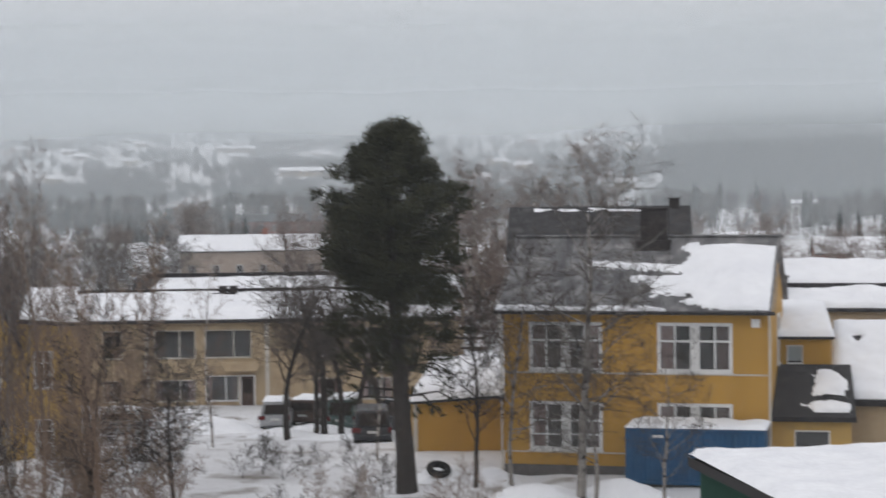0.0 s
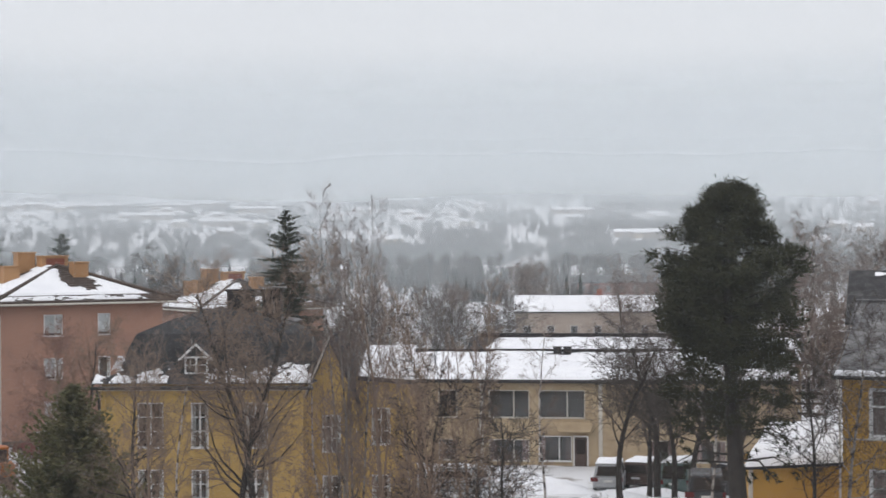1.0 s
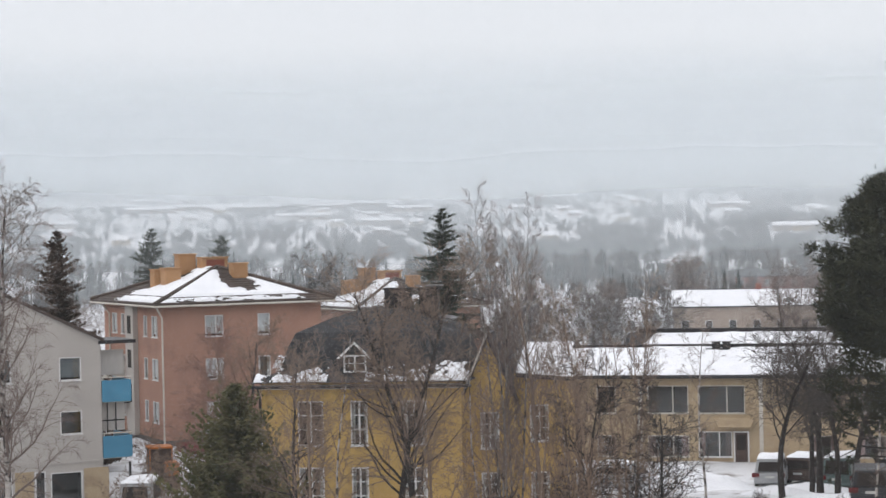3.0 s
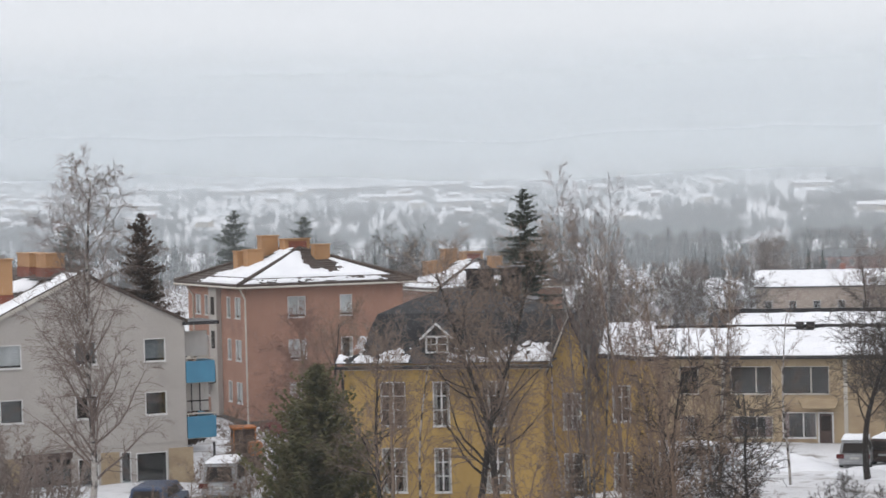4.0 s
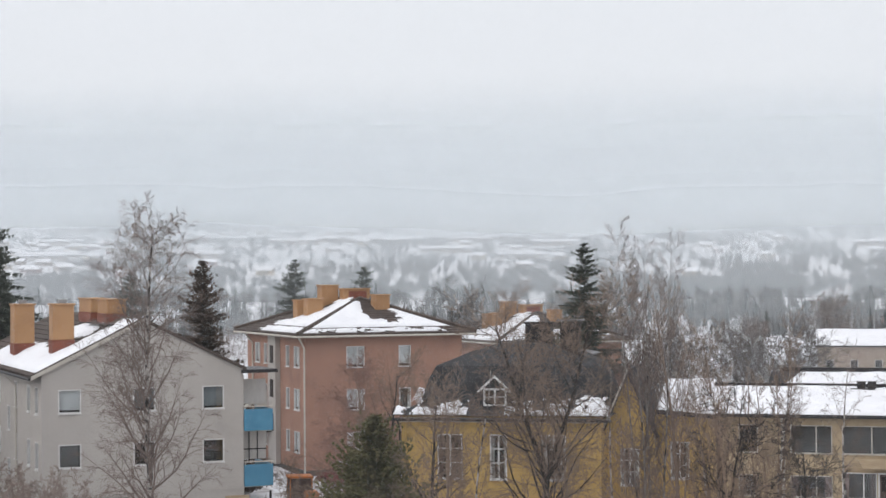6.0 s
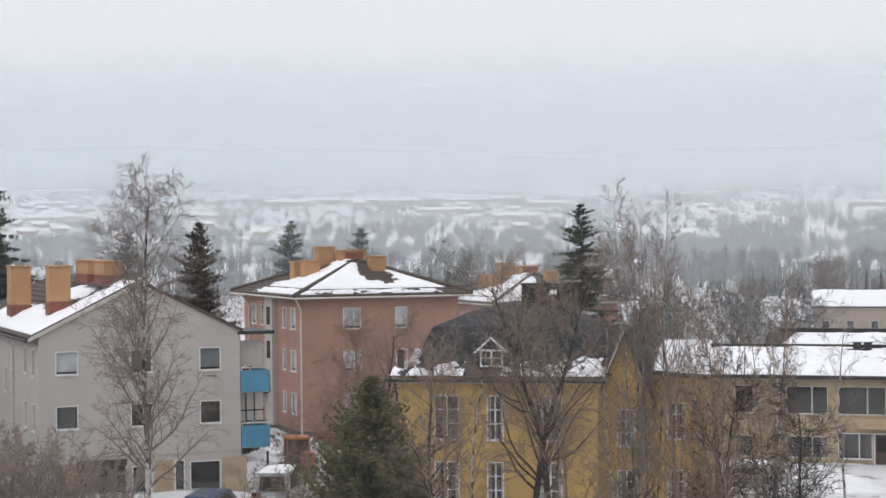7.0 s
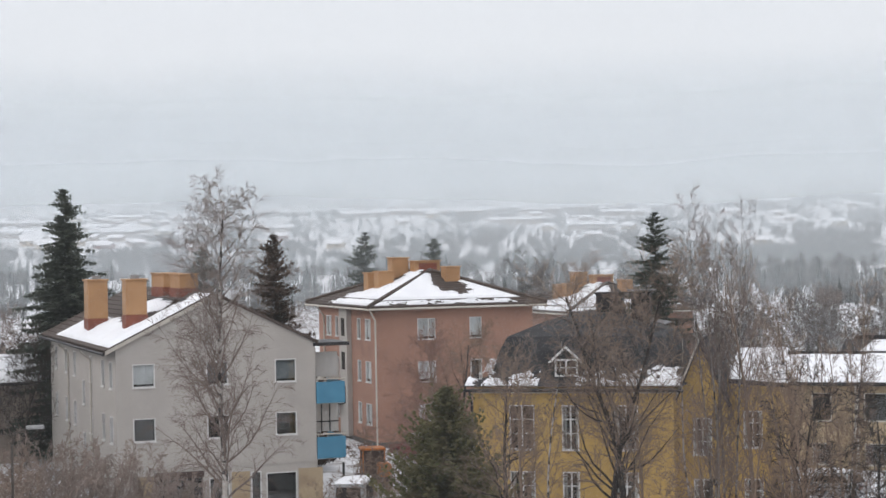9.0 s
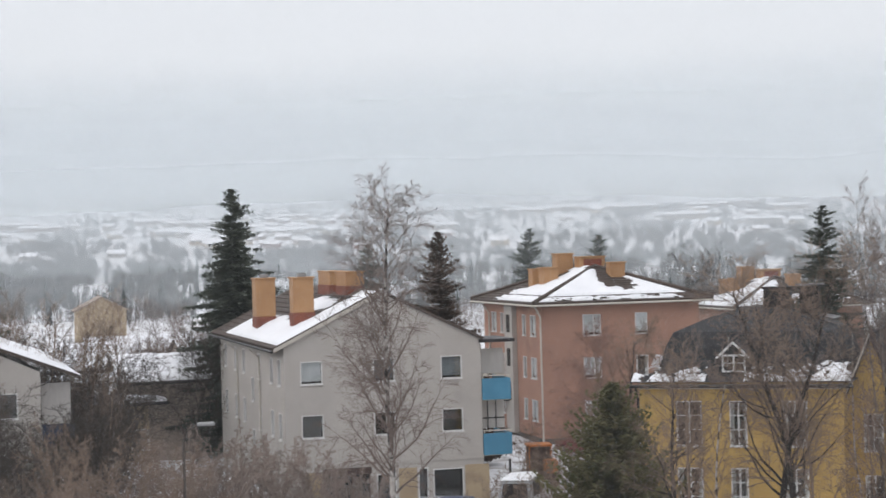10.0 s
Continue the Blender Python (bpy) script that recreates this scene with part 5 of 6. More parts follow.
UPRIGHT_SPEC = dict(wobble=0.12, lift=0.16, droop=-0.12, tip=0.009, counts=(28, 7, 5), start=0.16, angle=(38, 32, 36), ratio=(0.42, 0.45, 0.5), profile=lambda t: 1.1 - 0.72 * t)
BROAD_SPEC = dict(wobble=0.24, lift=0.06, droop=0.05, tip=0.0095, counts=(19, 10, 9), start=0.30, angle=(58, 50, 50), ratio=(0.52, 0.5, 0.5), profile=lambda t: 1.05 - 0.5 * t)
SHRUB_SPEC = dict(wobble=0.26, lift=0.05, droop=0.0, tip=0.010, counts=(16, 8, 6), start=0.05, angle=(50, 45, 45), ratio=(0.7, 0.5, 0.5), profile=lambda t: 1.0 - 0.45 * t)
CROWN_SPEC = dict(wobble=0.17, lift=0.10, droop=0.08, tip=0.0085, counts=(28, 9, 8), start=0.24, angle=(58, 44, 46), ratio=(0.28, 0.5, 0.5), profile=lambda t: 0.75 + 0.35 * t)


def bare_tree(seed, height, r, spec, trunk_mat, twig_mat, name="bare_tree", label="leafless tree", lean=0.03, bow=(0.0, 0.0)):
    rng = random.Random(seed)
    tw = (Twigs(), Twigs())
    limb(tw, rng, Vector((0, 0, -0.3)), Vector((rng.uniform(-lean, lean), rng.uniform(-lean, lean), 1)), height, r, 0, spec)
    k = height / (max(q[2] for q in tw[0].v + tw[1].v) + 0.001)
    for t in tw:
        t.v = [(q[0] * (0.5 + 0.5 * k) + bow[0] * (q[2] * k / height) ** 2, q[1] * (0.5 + 0.5 * k) + bow[1] * (q[2] * k / height) ** 2, q[2] * k) for q in t.v]
    e = new(name)
    tagged(e, label, "tree")
    raw("trunk", tw[0].v, tw[0].f, trunk_mat, e, True)
    raw("crown", tw[1].v, tw[1].f, twig_mat, e)
    return e


def stem_clump(seed, height, stems, spread, spec, trunk_mat, twig_mat, name, label):
    """Several slim upright stems that rise from one root."""
    rng = random.Random(seed)
    tw = (Twigs(), Twigs())
    for i in range(stems):
        a = 6.283 * i / stems + rng.uniform(-0.5, 0.5)
        out = spread * rng.uniform(0.4, 1.0)
        foot = Vector((math.cos(a) * 0.35, math.sin(a) * 0.35, -0.3))
        limb(tw, rng, foot, Vector((math.cos(a) * out, math.sin(a) * out, 1)).normalized(), height * rng.uniform(0.72, 1.0), rng.uniform(0.05, 0.075), 0, spec)
    e = new(name)
    tagged(e, label, "tree")
    raw("trunk", tw[0].v, tw[0].f, trunk_mat, e, True)
    raw("crown", tw[1].v, tw[1].f, twig_mat, e)
    return e


def conifer(seed, height, radius, mat, layers=46, bare=0.06, label="dark green spruce", bend=0.45, name="spruce_tree", density=1.0, twig=0.42, power=0.72):
    rng = random.Random(seed)
    e = new(name)
    tagged(e, label, "tree")
    tw = Twigs()
    for i in range(8):
        tw.seg(Vector((0, 0, height * i / 8 - 0.2)), Vector((0, 0, height * (i + 1) / 8 - 0.2)), 0.17 * (1 - i / 8.3), 0.17 * (1 - (i + 1) / 8.3), 7)
    raw("trunk", tw.v, tw.f, BARK_DARK, e, True)
    v, f = [], []
    for j in range(layers):
        t = j / (layers - 1)
        z = height * (bare + (1 - bare) * t)
        R = radius * (1 - t) ** power * rng.uniform(0.66, 1.16) + 0.10
        for b in range(max(7, int((19 - 11 * t) * density))):
            a = rng.uniform(0, 6.283)
            z = height * (bare + (1 - bare) * min(1.0, t + rng.uniform(-0.6, 0.6) / layers))
            L = R * rng.choice((rng.uniform(0.45, 0.9), rng.uniform(0.7, 1.3)))
            n = max(3, int(L * 6))
            ca, sa = math.cos(a), math.sin(a)
            for k in range(n):
                s = (k + rng.random()) / n
                droop = -bend * L * s * s + 0.16 * L * s ** 3 + (0.25 * L * s if t > 0.8 else 0)
                c = Vector((ca * L * s, sa * L * s, z + droop))
                w = twig * (1.2 - 0.45 * s) * (0.55 + 0.45 * R / radius)
                for _ in range(2):
                    yaw = a + rng.uniform(-1.2, 1.2)
                    tip = c + Vector((math.cos(yaw) * w, math.sin(yaw) * w, rng.uniform(-0.35, 0.18) * w))
                    sd = Vector((-math.sin(yaw), math.cos(yaw), rng.uniform(-0.5, 0.5))) * w * 0.21
                    i = len(v)
                    v += [tuple(c - sd), tuple(c + sd), tuple(tip)]
                    f.append((i, i + 1, i + 2))
                i = len(v)
                v += [tuple(c), tuple(c + Vector((rng.uniform(-.1, .1), rng.uniform(-.1, .1), -w * 0.7))), tuple(c + Vector((ca * w * 0.5, sa * w * 0.5, -0.05)))]
                f.append((i, i + 1, i + 2))
    raw("crown", v, f, mat, e)
    return e


def stone_pine(x, y, z):
    rng = random.Random(77)
    e = empty("pine_tree", x, y, z, 0, "tall dark pine with a dense rounded crown", "tree")
    tw = Twigs()
    path = [Vector((0, 0, -0.4)), Vector((-0.05, 0, 1.5)), Vector((-0.18, 0.05, 3.5)), Vector((-0.28, 0, 5.5)), Vector((-0.42, 0, 8)), Vector((-0.5, 0, 10.5)), Vector((-0.55, 0, 13))]
    rad = [0.46, 0.36, 0.32, 0.28, 0.2, 0.12, 0.04]
    for a, b, ra, rb in zip(path, path[1:], rad, rad[1:]):
        tw.seg(a, b, ra, rb, 9)
    v, f = [], []

    def outline(zz):
        pts = ((4.4, 1.4), (6.0, 2.4), (7.0, 2.2), (7.6, 1.9), (8.3, 2.15), (8.9, 2.55), (9.8, 2.7), (10.8, 2.65), (11.5, 2.45), (12.2, 2.0), (13.0, 1.4), (13.6, 0.9), (13.95, 0.35))
        for (z0, r0), (z1, r1) in zip(pts, pts[1:]):
            if z0 <= zz <= z1:
                return r0 + (r1 - r0) * (zz - z0) / (z1 - z0)
        return 0.1

    tufts = []
    for _ in range(900):
        zz = rng.uniform(4.8, 7.5) if rng.random() < 0.09 else rng.uniform(7.4, 13.9)
        R = outline(zz)
        a = rng.uniform(0, 6.283)
        lobe = noise.noise(Vector((math.cos(a) * 1.5 + 3, math.sin(a) * 1.5, zz * 0.75)))
        R *= 1 + 0.4 * lobe
        if rng.random() < 0.7 and noise.noise(Vector((math.cos(a) * 2.4, math.sin(a) * 2.4 + 7, zz * 1.5))) < -0.22:
            continue
        q = R * (rng.random() ** 0.38)
        tufts.append(Vector((-0.4 + math.cos(a) * q * 1.02, math.sin(a) * q, zz)))
    for c in tufts:
        size = rng.uniform(0.28, 0.5)
        out_dir = Vector((c.x + 0.4, c.y, 0.4)).normalized()
        for _ in range(46):
            d = Vector((rng.gauss(0, 1), rng.gauss(0, 1), rng.gauss(0, 0.8) + 0.35)).normalized()
            d = (d + out_dir * 0.35).normalized()
            o = c + Vector((rng.gauss(0, 1), rng.gauss(0, 1), rng.gauss(0, 0.7))) * size * 0.42
            s = d.orthogonal().normalized() * 0.035
            L = size * rng.uniform(0.45, 0.9)
            i = len(v)
            v += [tuple(o - s), tuple(o + s), tuple(o + d * L)]
            f.append((i, i + 1, i + 2))
    for _ in range(70):
        zz = rng.uniform(3.2, 12.5)
        a = rng.uniform(0, 6.283)
        R = outline(max(zz, 5.0)) * (0.85 if zz > 5 else 1.5)
        k = min(5, int((zz + 0.4) / 2.2))
        s = path[k].lerp(path[k + 1], 0.4)
        s = Vector((s.x, s.y, zz))
        m = s + Vector((math.cos(a) * R * 0.55, math.sin(a) * R * 0.55, 0.12))
        t = s + Vector((math.cos(a) * R, math.sin(a) * R, 0.35 if zz > 5 else -0.5))
        tw.seg(s, m, 0.06, 0.04, 4)
        tw.seg(m, t, 0.04, 0.012, 4)
        if zz < 6.5:
            for _ in range(7):
                c = m.lerp(t, rng.random()) + Vector((rng.gauss(0, .22), rng.gauss(0, .22), rng.gauss(-0.1, .18)))
                for _ in range(12):
                    d = Vector((rng.gauss(0, 1), rng.gauss(0, 1), rng.gauss(0, 1))).normalized()
                    sd = d.orthogonal().normalized() * 0.03
                    i = len(v)
                    v += [tuple(c - sd), tuple(c + sd), tuple(c + d * 0.2)]
                    f.append((i, i + 1, i + 2))
    raw("trunk", tw.v, tw.f, BARK_DARK, e, True)
    raw("crown", v, f, NEEDLE, e)


stone_pine(-1.5, 71.9, -0.1)


def spot(az, d):
    return -d * math.sin(radians(az)), d * math.cos(radians(az))


PLACED = set()


def stand(tree, x, y, rz=0.0, s=1.0, label="", group="", z=None):
    """Puts a tree on the ground; the first use moves the model itself, later ones copy it."""
    z = ground_height(x, y) if z is None else z
    m = Matrix.Translation((x, y, z)) @ Matrix.Rotation(radians(rz), 4, 'Z')
    if tree in PLACED:
        tree = copy_thing(tree, m)
    else:
        PLACED.add(tree)
    tree.matrix_basis = m @ Matrix.Diagonal((s, s, s, 1))
    return tagged(tree, label, "tree", group)


# birches
big_birch = bare_tree(17, 16.5, 0.17, BIRCH_SPEC, BIRCH, TWIG_GREY, "birch_tree", bow=(-1.3, -0.65))
stand(big_birch, -36.3, 69.1, 0, 1.0, "tall leafless birch with white black-flecked trunk")
crown_birch = bare_tree(12, 14.2, 0.21, CROWN_SPEC, BIRCH_DULL, BARK, "birch_tree", lean=0.01)
stand(crown_birch, 4.9, 69.8, 0, 1.0, "tall leafless birch before the yellow house")
side_birch = bare_tree(13, 10.5, 0.12, dict(BROAD_SPEC, start=0.2), BIRCH_DULL, BARK, "birch_tree", lean=0.01)
stand(side_birch, 2.5, 73.7, 40, 0.95, "pale-barked leafless birch at the house corner")
stand(side_birch, 7.75, 67.5, 140, 0.62, "slim leafless birch before the blue container")
stand(side_birch, 5.4, 69.4, 250, 0.75, "low branching birch before the yellow house")
stand(big_birch, 1.4, 112, 80, 0.98, "leafless birch rising behind the pine", z=-2.6)
stand(big_birch, 9.7, 119.6, 200, 1.08, "leafless birch rising behind the roofs", z=-2.6)
stand(big_birch, 5.2, 122, 20, 0.95, "leafless birch rising behind the roofs", z=-2.6)
thin_birch = bare_tree(14, 10.5, 0.075, dict(BIRCH_SPEC, counts=(22, 6, 5), ratio=(0.22, 0.46, 0.5)), BIRCH, TWIG_GREY, "birch_tree", lean=0.02)
for x, y, rz, s in ((-21.6, 66.6, 0, 0.9), (-18.8, 77.4, 60, 0.82), (-15.4, 80, 120, 0.85), (-2.9, 80, 200, 0.85), (-13.6, 84, 300, 0.8), (-11.0, 90, 30, 0.9), (0.2, 88, 90, 0.9), (1.9, 86, 170, 0.85)):
    stand(thin_birch, x, y, rz, s, "slender leafless young birch", "young birches")

mid_lime = bare_tree(36, 12.8, 0.19, dict(BROAD_SPEC, start=0.25, tip=0.007, lift=0.10, counts=(32, 12, 10), angle=(52, 46, 48), ratio=(0.36, 0.5, 0.5)), BARK_DARK, BARK_BROWN, "garden_tree", lean=0.015)
# upright brown-twigged trees in the middle of the view
up_a = bare_tree(21, 14.4, 0.15, UPRIGHT_SPEC, BARK, TWIG_GREY, "poplar_tree")
up_b = bare_tree(22, 12.5, 0.13, UPRIGHT_SPEC, BARK_BROWN, BARK_BROWN, "poplar_tree")
clump = stem_clump(61, 13.9, 5, 0.12, STEM_SPEC, BIRCH_DULL, TWIG_GREY, "birch_tree", "leafless birch")
brown_clump = stem_clump(62, 11.0, 5, 0.16, STEM_SPEC, BARK_BROWN, BARK_BROWN, "aspen_tree", "leafless aspen")
stand(clump, -16.8, 74.1, 0, 1.0, "tall many-stemmed birch with fine upright grey twigs")
stand(brown_clump, -13.6, 84.0, 30, 0.95, "many-stemmed bare tree with reddish-brown twigs")
stand(up_b, -17.4, 83.2, 50, 0.98, "upright bare tree with reddish-brown twigs")
stand(up_b, -12.6, 66.5, 80, 0.62, "bare brown-twigged sapling in the garden")
stand(up_b, -15.2, 64.5, 10, 0.56, "bare brown-twigged sapling in the garden")
for x, y, rz, s in ((-10.9, 60.5, 20, 0.66), (-12.2, 64.8, 140, 0.74), (-13.0, 61.0, 200, 0.6), (-20.6, 76.6, 40, 0.6), (-16.2, 86.5, 100, 0.85)):
    stand(up_b, x, y, rz, s, "bare reddish-brown twiggy tree in the garden", "brown garden trees")
stand(mid_lime, -33.8, 88.5, 40, 0.78, "fine-twigged leafless tree before the apricot block")
stand(up_b, -22.6, 66.5, 160, 0.72, "bare brown-twigged tree in the garden")
stand(up_a, -11.9, 149.5, 140, 0.95, "bare tree behind the long building", z=-3.2)

# broad garden trees with dark trunks
red_lime = bare_tree(37, 9.6, 0.12, dict(BROAD_SPEC, tip=0.008, counts=(26, 11, 9), start=0.2, ratio=(0.4, 0.5, 0.5)), BARK_BROWN, TWIG_RED, "garden_tree")
lime_a = bare_tree(31, 9.6, 0.21, BROAD_SPEC, BARK_DARK, BARK, "garden_tree")
lime_b = bare_tree(32, 9.0, 0.19, dict(BROAD_SPEC, start=0.36), BARK_DARK, BARK, "garden_tree")
small_a = bare_tree(39, 7.2, 0.10, dict(BROAD_SPEC, wobble=0.15, start=0.25, angle=(50, 48, 50), counts=(22, 9, 7), ratio=(0.42, 0.5, 0.5), tip=0.008), BARK_DARK, BARK_DARK, "garden_tree", lean=0.01)
stand(mid_lime, -20.3, 69.1, 0, 0.98, "dark-trunked leafless lime before the mansard house", "garden limes")
stand(mid_lime, -18.9, 68.3, 130, 0.93, "dark-trunked leafless lime before the mansard house", "garden limes")
stand(mid_lime, -24.9, 72.0, 250, 0.72, "leafless garden tree before the mansard house")
stand(small_a, -9.3, 65.3, 0, 1.02, "small dark leafless tree on the snow")
stand(small_a, -11.8, 62.9, 100, 1.2, "small dark leafless garden tree")
stand(small_a, 1.1, 73.0, 200, 1.15, "dark-stemmed leafless tree beside the pine")
for x, y, rz, s, t in ((-7.85, 94.7, 0, 1.1, lime_b), (-6.35, 99.8, 90, 1.05, lime_a), (-5.6, 101.8, 150, 1.05, lime_b), (-4.6, 98.5, 230, 1.0, lime_a), (-7.0, 103, 300, 1.0, lime_b), (-3.4, 104.5, 20, 1.0, lime_a), (-2.2, 106, 60, 1.0, lime_b)):
    stand(t, x, y, rz, s, "dark-trunked leafless tree beside the parking yard", "yard trees")
stand(red_lime, -36.3, 93.2, 120, 1.02, "fine reddish leafless tree before the apricot block")
stand(red_lime, -39.2, 98.5, 20, 1.0, "fine reddish leafless tree before the apricot block")
stand(lime_a, -29.5, 104, 220, 1.1, "leafless tree behind the mansard house")
far_tree = bare_tree(34, 14.5, 0.2, dict(BROAD_SPEC, start=0.62, tip=0.02, counts=(14, 8, 6)), BARK_DARK, BARK_DARK, "broad_tree")
stand(far_tree, -52.8, 156.3, 0, 1.0, "flat-topped bare tree behind the block", z=-2.6)

# thickets further off
thick = bare_tree(35, 10.5, 0.13, dict(SHRUB_SPEC, tip=0.015, counts=(22, 9, 7), lift=0.12), TWIG_GREY, TWIG_GREY, "thicket_tree")
dark_thick = bare_tree(38, 10.0, 0.12, dict(SHRUB_SPEC, tip=0.014, counts=(22, 9, 7), lift=0.12), BARK, BARK, "thicket_tree")
rng = random.Random(5)
for i in range(14):
    az = 8.6 + 5.2 * rng.random()
    x, y = spot(az, rng.uniform(160, 205))
    stand(dark_thick, x, y, rng.uniform(0, 360), rng.uniform(0.85, 1.1), "dense leafless thicket tree", "thicket behind the roofs", z=-3.3)
for i in range(30):
    x, y = spot(rng.uniform(8.6, 26) if i < 22 else rng.uniform(1.0, 4.2), rng.uniform(215, 330))
    stand(thick, x, y, rng.uniform(0, 360), rng.uniform(0.6, 1.0), "leafless tree in the valley", "valley trees")
for i in range(9):
    x, y = spot(rng.uniform(-6.5, 2.5), rng.uniform(128, 165))
    stand(thick, x, y, rng.uniform(0, 360), rng.uniform(0.9, 1.2), "dense leafless tree behind the houses", "trees behind the yellow house", z=-3.0)
for az, d, s in ((7.28, 316, 1.25), (7.0, 322, 1.2), (-8.8, 190, 1.25), (-9.2, 195, 1.1), (-10.3, 150, 0.95), (-11.2, 160, 1.0), (-12.3, 150, 1.0), (4.2, 240, 1.1), (3.2, 235, 1.2), (-2, 200, 1.4), (-4, 205, 1.4), (0.6, 190, 1.35)):
    x, y = spot(az, d)
    stand(thick, x, y, rng.uniform(0, 360), s, "leafless tree among the houses", "village trees", z=-3.2)
for i in range(34):
    x, y = spot(rng.uniform(33.4, 40.5), rng.uniform(86, 150))
    stand(dark_thick if i % 2 else up_b, x, y, rng.uniform(0, 360), rng.uniform(0.6, 0.95), "tangled leafless tree on the slope", "trees on the far slope")
for i in range(14):
    x, y = spot(rng.uniform(35.8, 40.2), rng.uniform(84, 112))
    stand(dark_thick, x, y, rng.uniform(0, 360), rng.uniform(0.5, 0.72), "dense brown thicket tree on the slope", "trees on the far slope")
for i in range(12):
    x, y = spot(rng.uniform(27.5, 36), rng.uniform(125, 175))
    stand(thick, x, y, rng.uniform(0, 360), rng.uniform(0.7, 1.0), "leafless tree behind the grey block", "trees behind the grey block")

# conifers
stand(conifer(41, 17.4, 3.9, SPRUCE, layers=58, density=1.2, twig=0.6, bend=0.25, power=0.6), -66.5, 106.0, 0, 1.0, "tall dense dark spruce beside the grey block", z=-1.4)
stand(conifer(42, 14.8, 3.0, LARCH, layers=54, label="", bend=0.0, density=1.3, twig=0.5, power=0.6), -50.4, 103.3, 0, 1.0, "brownish upright conifer behind the grey block", z=-2.0)
sp = conifer(43, 17.0, 4.3, SPRUCE, layers=42, bend=0.15, density=1.05, twig=0.62, power=0.6)
stand(sp, -37.9, 145.1, 0, 1.0, "dark spruce rising behind the roofs", z=-2.8)
stand(sp, -65.2, 151.6, 60, 0.93, "dark spruce top behind the apricot block", z=-2.6)
stand(sp, -60.8, 156.6, 120, 0.89, "dark spruce top behind the apricot block", z=-2.6)
stand(sp, -75.4, 141.1, 200, 0.87, "dark spruce top behind the grey block", z=-2.6)
stand(sp, -72.5, 88, 200, 0.85, "dark spruce among bare trees", z=-2.6)
stand(sp, -103, 122, 300, 0.9, "dark spruce among bare trees", z=-2.6)
stand(conifer(44, 7.0, 2.75, CEDAR, layers=46, bend=-0.35, bare=0.0, density=2.3, twig=0.42, power=0.62, name="cedar_shrub"), -28.2, 73.8, 0, 1.0, "bushy green-brown conifer in the garden")


# shrubs
shrub = bare_tree(51, 4.4, 0.07, SHRUB_SPEC, BARK_BROWN, BARK_BROWN, "shrub")
rng = random.Random(9)
pale_shrub = stem_clump(63, 3.4, 9, 0.7, dict(SHRUB_SPEC, tip=0.008, counts=(10, 7, 5), ratio=(0.42, 0.5, 0.5), barked=1), TWIG_PALE, TWIG_PALE, "shrub", "leafless shrub")
for az, d, s in ((33.0, 85, 1.5), (32.4, 89, 1.45), (31.7, 86, 1.35), (31.0, 90, 1.3), (30.2, 87, 1.15), (33.8, 88, 1.4), (34.8, 84, 1.3), (35.8, 88, 1.2), (29.4, 90, 0.95), (37.2, 86, 1.2), (28.4, 92, 0.8)):
    x, y = spot(az, d)
    stand(pale_shrub, x, y, rng.uniform(0, 360), s, "dense pale-twigged shrub standing in snow", "pale shrubs by the grey block")
for az, d, s in ((34.3, 70, 1.0), (36.8, 70, 1.0), (25.2, 70, 0.7), (24.0, 71, 0.8), (37.8, 66, 1.3), (33.8, 74, 1.3), (35.5, 80, 1.4), (36.6, 84, 1.3)):
    x, y = spot(az, d)
    stand(shrub, x, y, rng.uniform(0, 360), s, "tangled leafless brown shrub in the snow", "shrubs by the grey block")
for az, d, s in ((10.5, 60, 0.7), (12, 61, 0.8), (9, 62, 0.6), (13.4, 64, 0.9), (8, 72, 0.5), (14.6, 68, 1.0), (11, 74, 0.9), (0.2, 66, 0.4), (-1.0, 66, 0.4), (20, 92, 0.9), (22.2, 88, 0.8), (22.9, 90, 0.8), (23.4, 95, 0.8), (22.6, 100, 0.9), (21.9, 94, 0.9), (24.6, 84, 0.7), (23.8, 82, 0.7), (22.4, 80, 0.7), (21.6, 103, 0.9), (23.2, 106, 0.9), (25.6, 78, 0.6), (17, 62, 0.8), (19.5, 63, 0.8)):
    x, y = spot(az, d)
    stand(shrub, x, y, rng.uniform(0, 360), s, "leafless shrub standing in snow", "garden shrubs")


for i in range(7):
    x, y = spot(rng.uniform(33.5, 39.5), rng.uniform(68, 78))
    stand(up_b if i % 3 == 0 else shrub, x, y, rng.uniform(0, 360), rng.uniform(0.42, 0.6) if i % 3 == 0 else rng.uniform(0.9, 1.5), "tangled leafless growth beside the blocks", "growth beside the blocks")
dark_shrub = bare_tree(52, 4.0, 0.06, SHRUB_SPEC, BARK_DARK, BARK, "shrub")
for i in range(30):
    az = rng.uniform(8, 15.5) if i < 18 else rng.uniform(-0.5, 6)
    x, y = spot(az, rng.uniform(58, 76) if i < 24 else rng.uniform(62, 70))
    stand(dark_shrub if i % 2 else shrub, x, y, rng.uniform(0, 360), rng.uniform(0.5, 1.0) if i < 18 else rng.uniform(0.3, 0.5), "leafless scrub standing in the snow", "scrub in the foreground")


for az, d, sc in ((4.3, 77, 0.34), (4.9, 76, 0.4), (5.5, 77.5, 0.42), (6.1, 76.5, 0.36), (5.2, 79, 0.38), (3.8, 78.5, 0.28)):
    x, y = spot(az, d)
    stand(dark_shrub, x, y, rng.uniform(0, 360), sc, "low dark shrub half buried in snow", "buried shrubs")


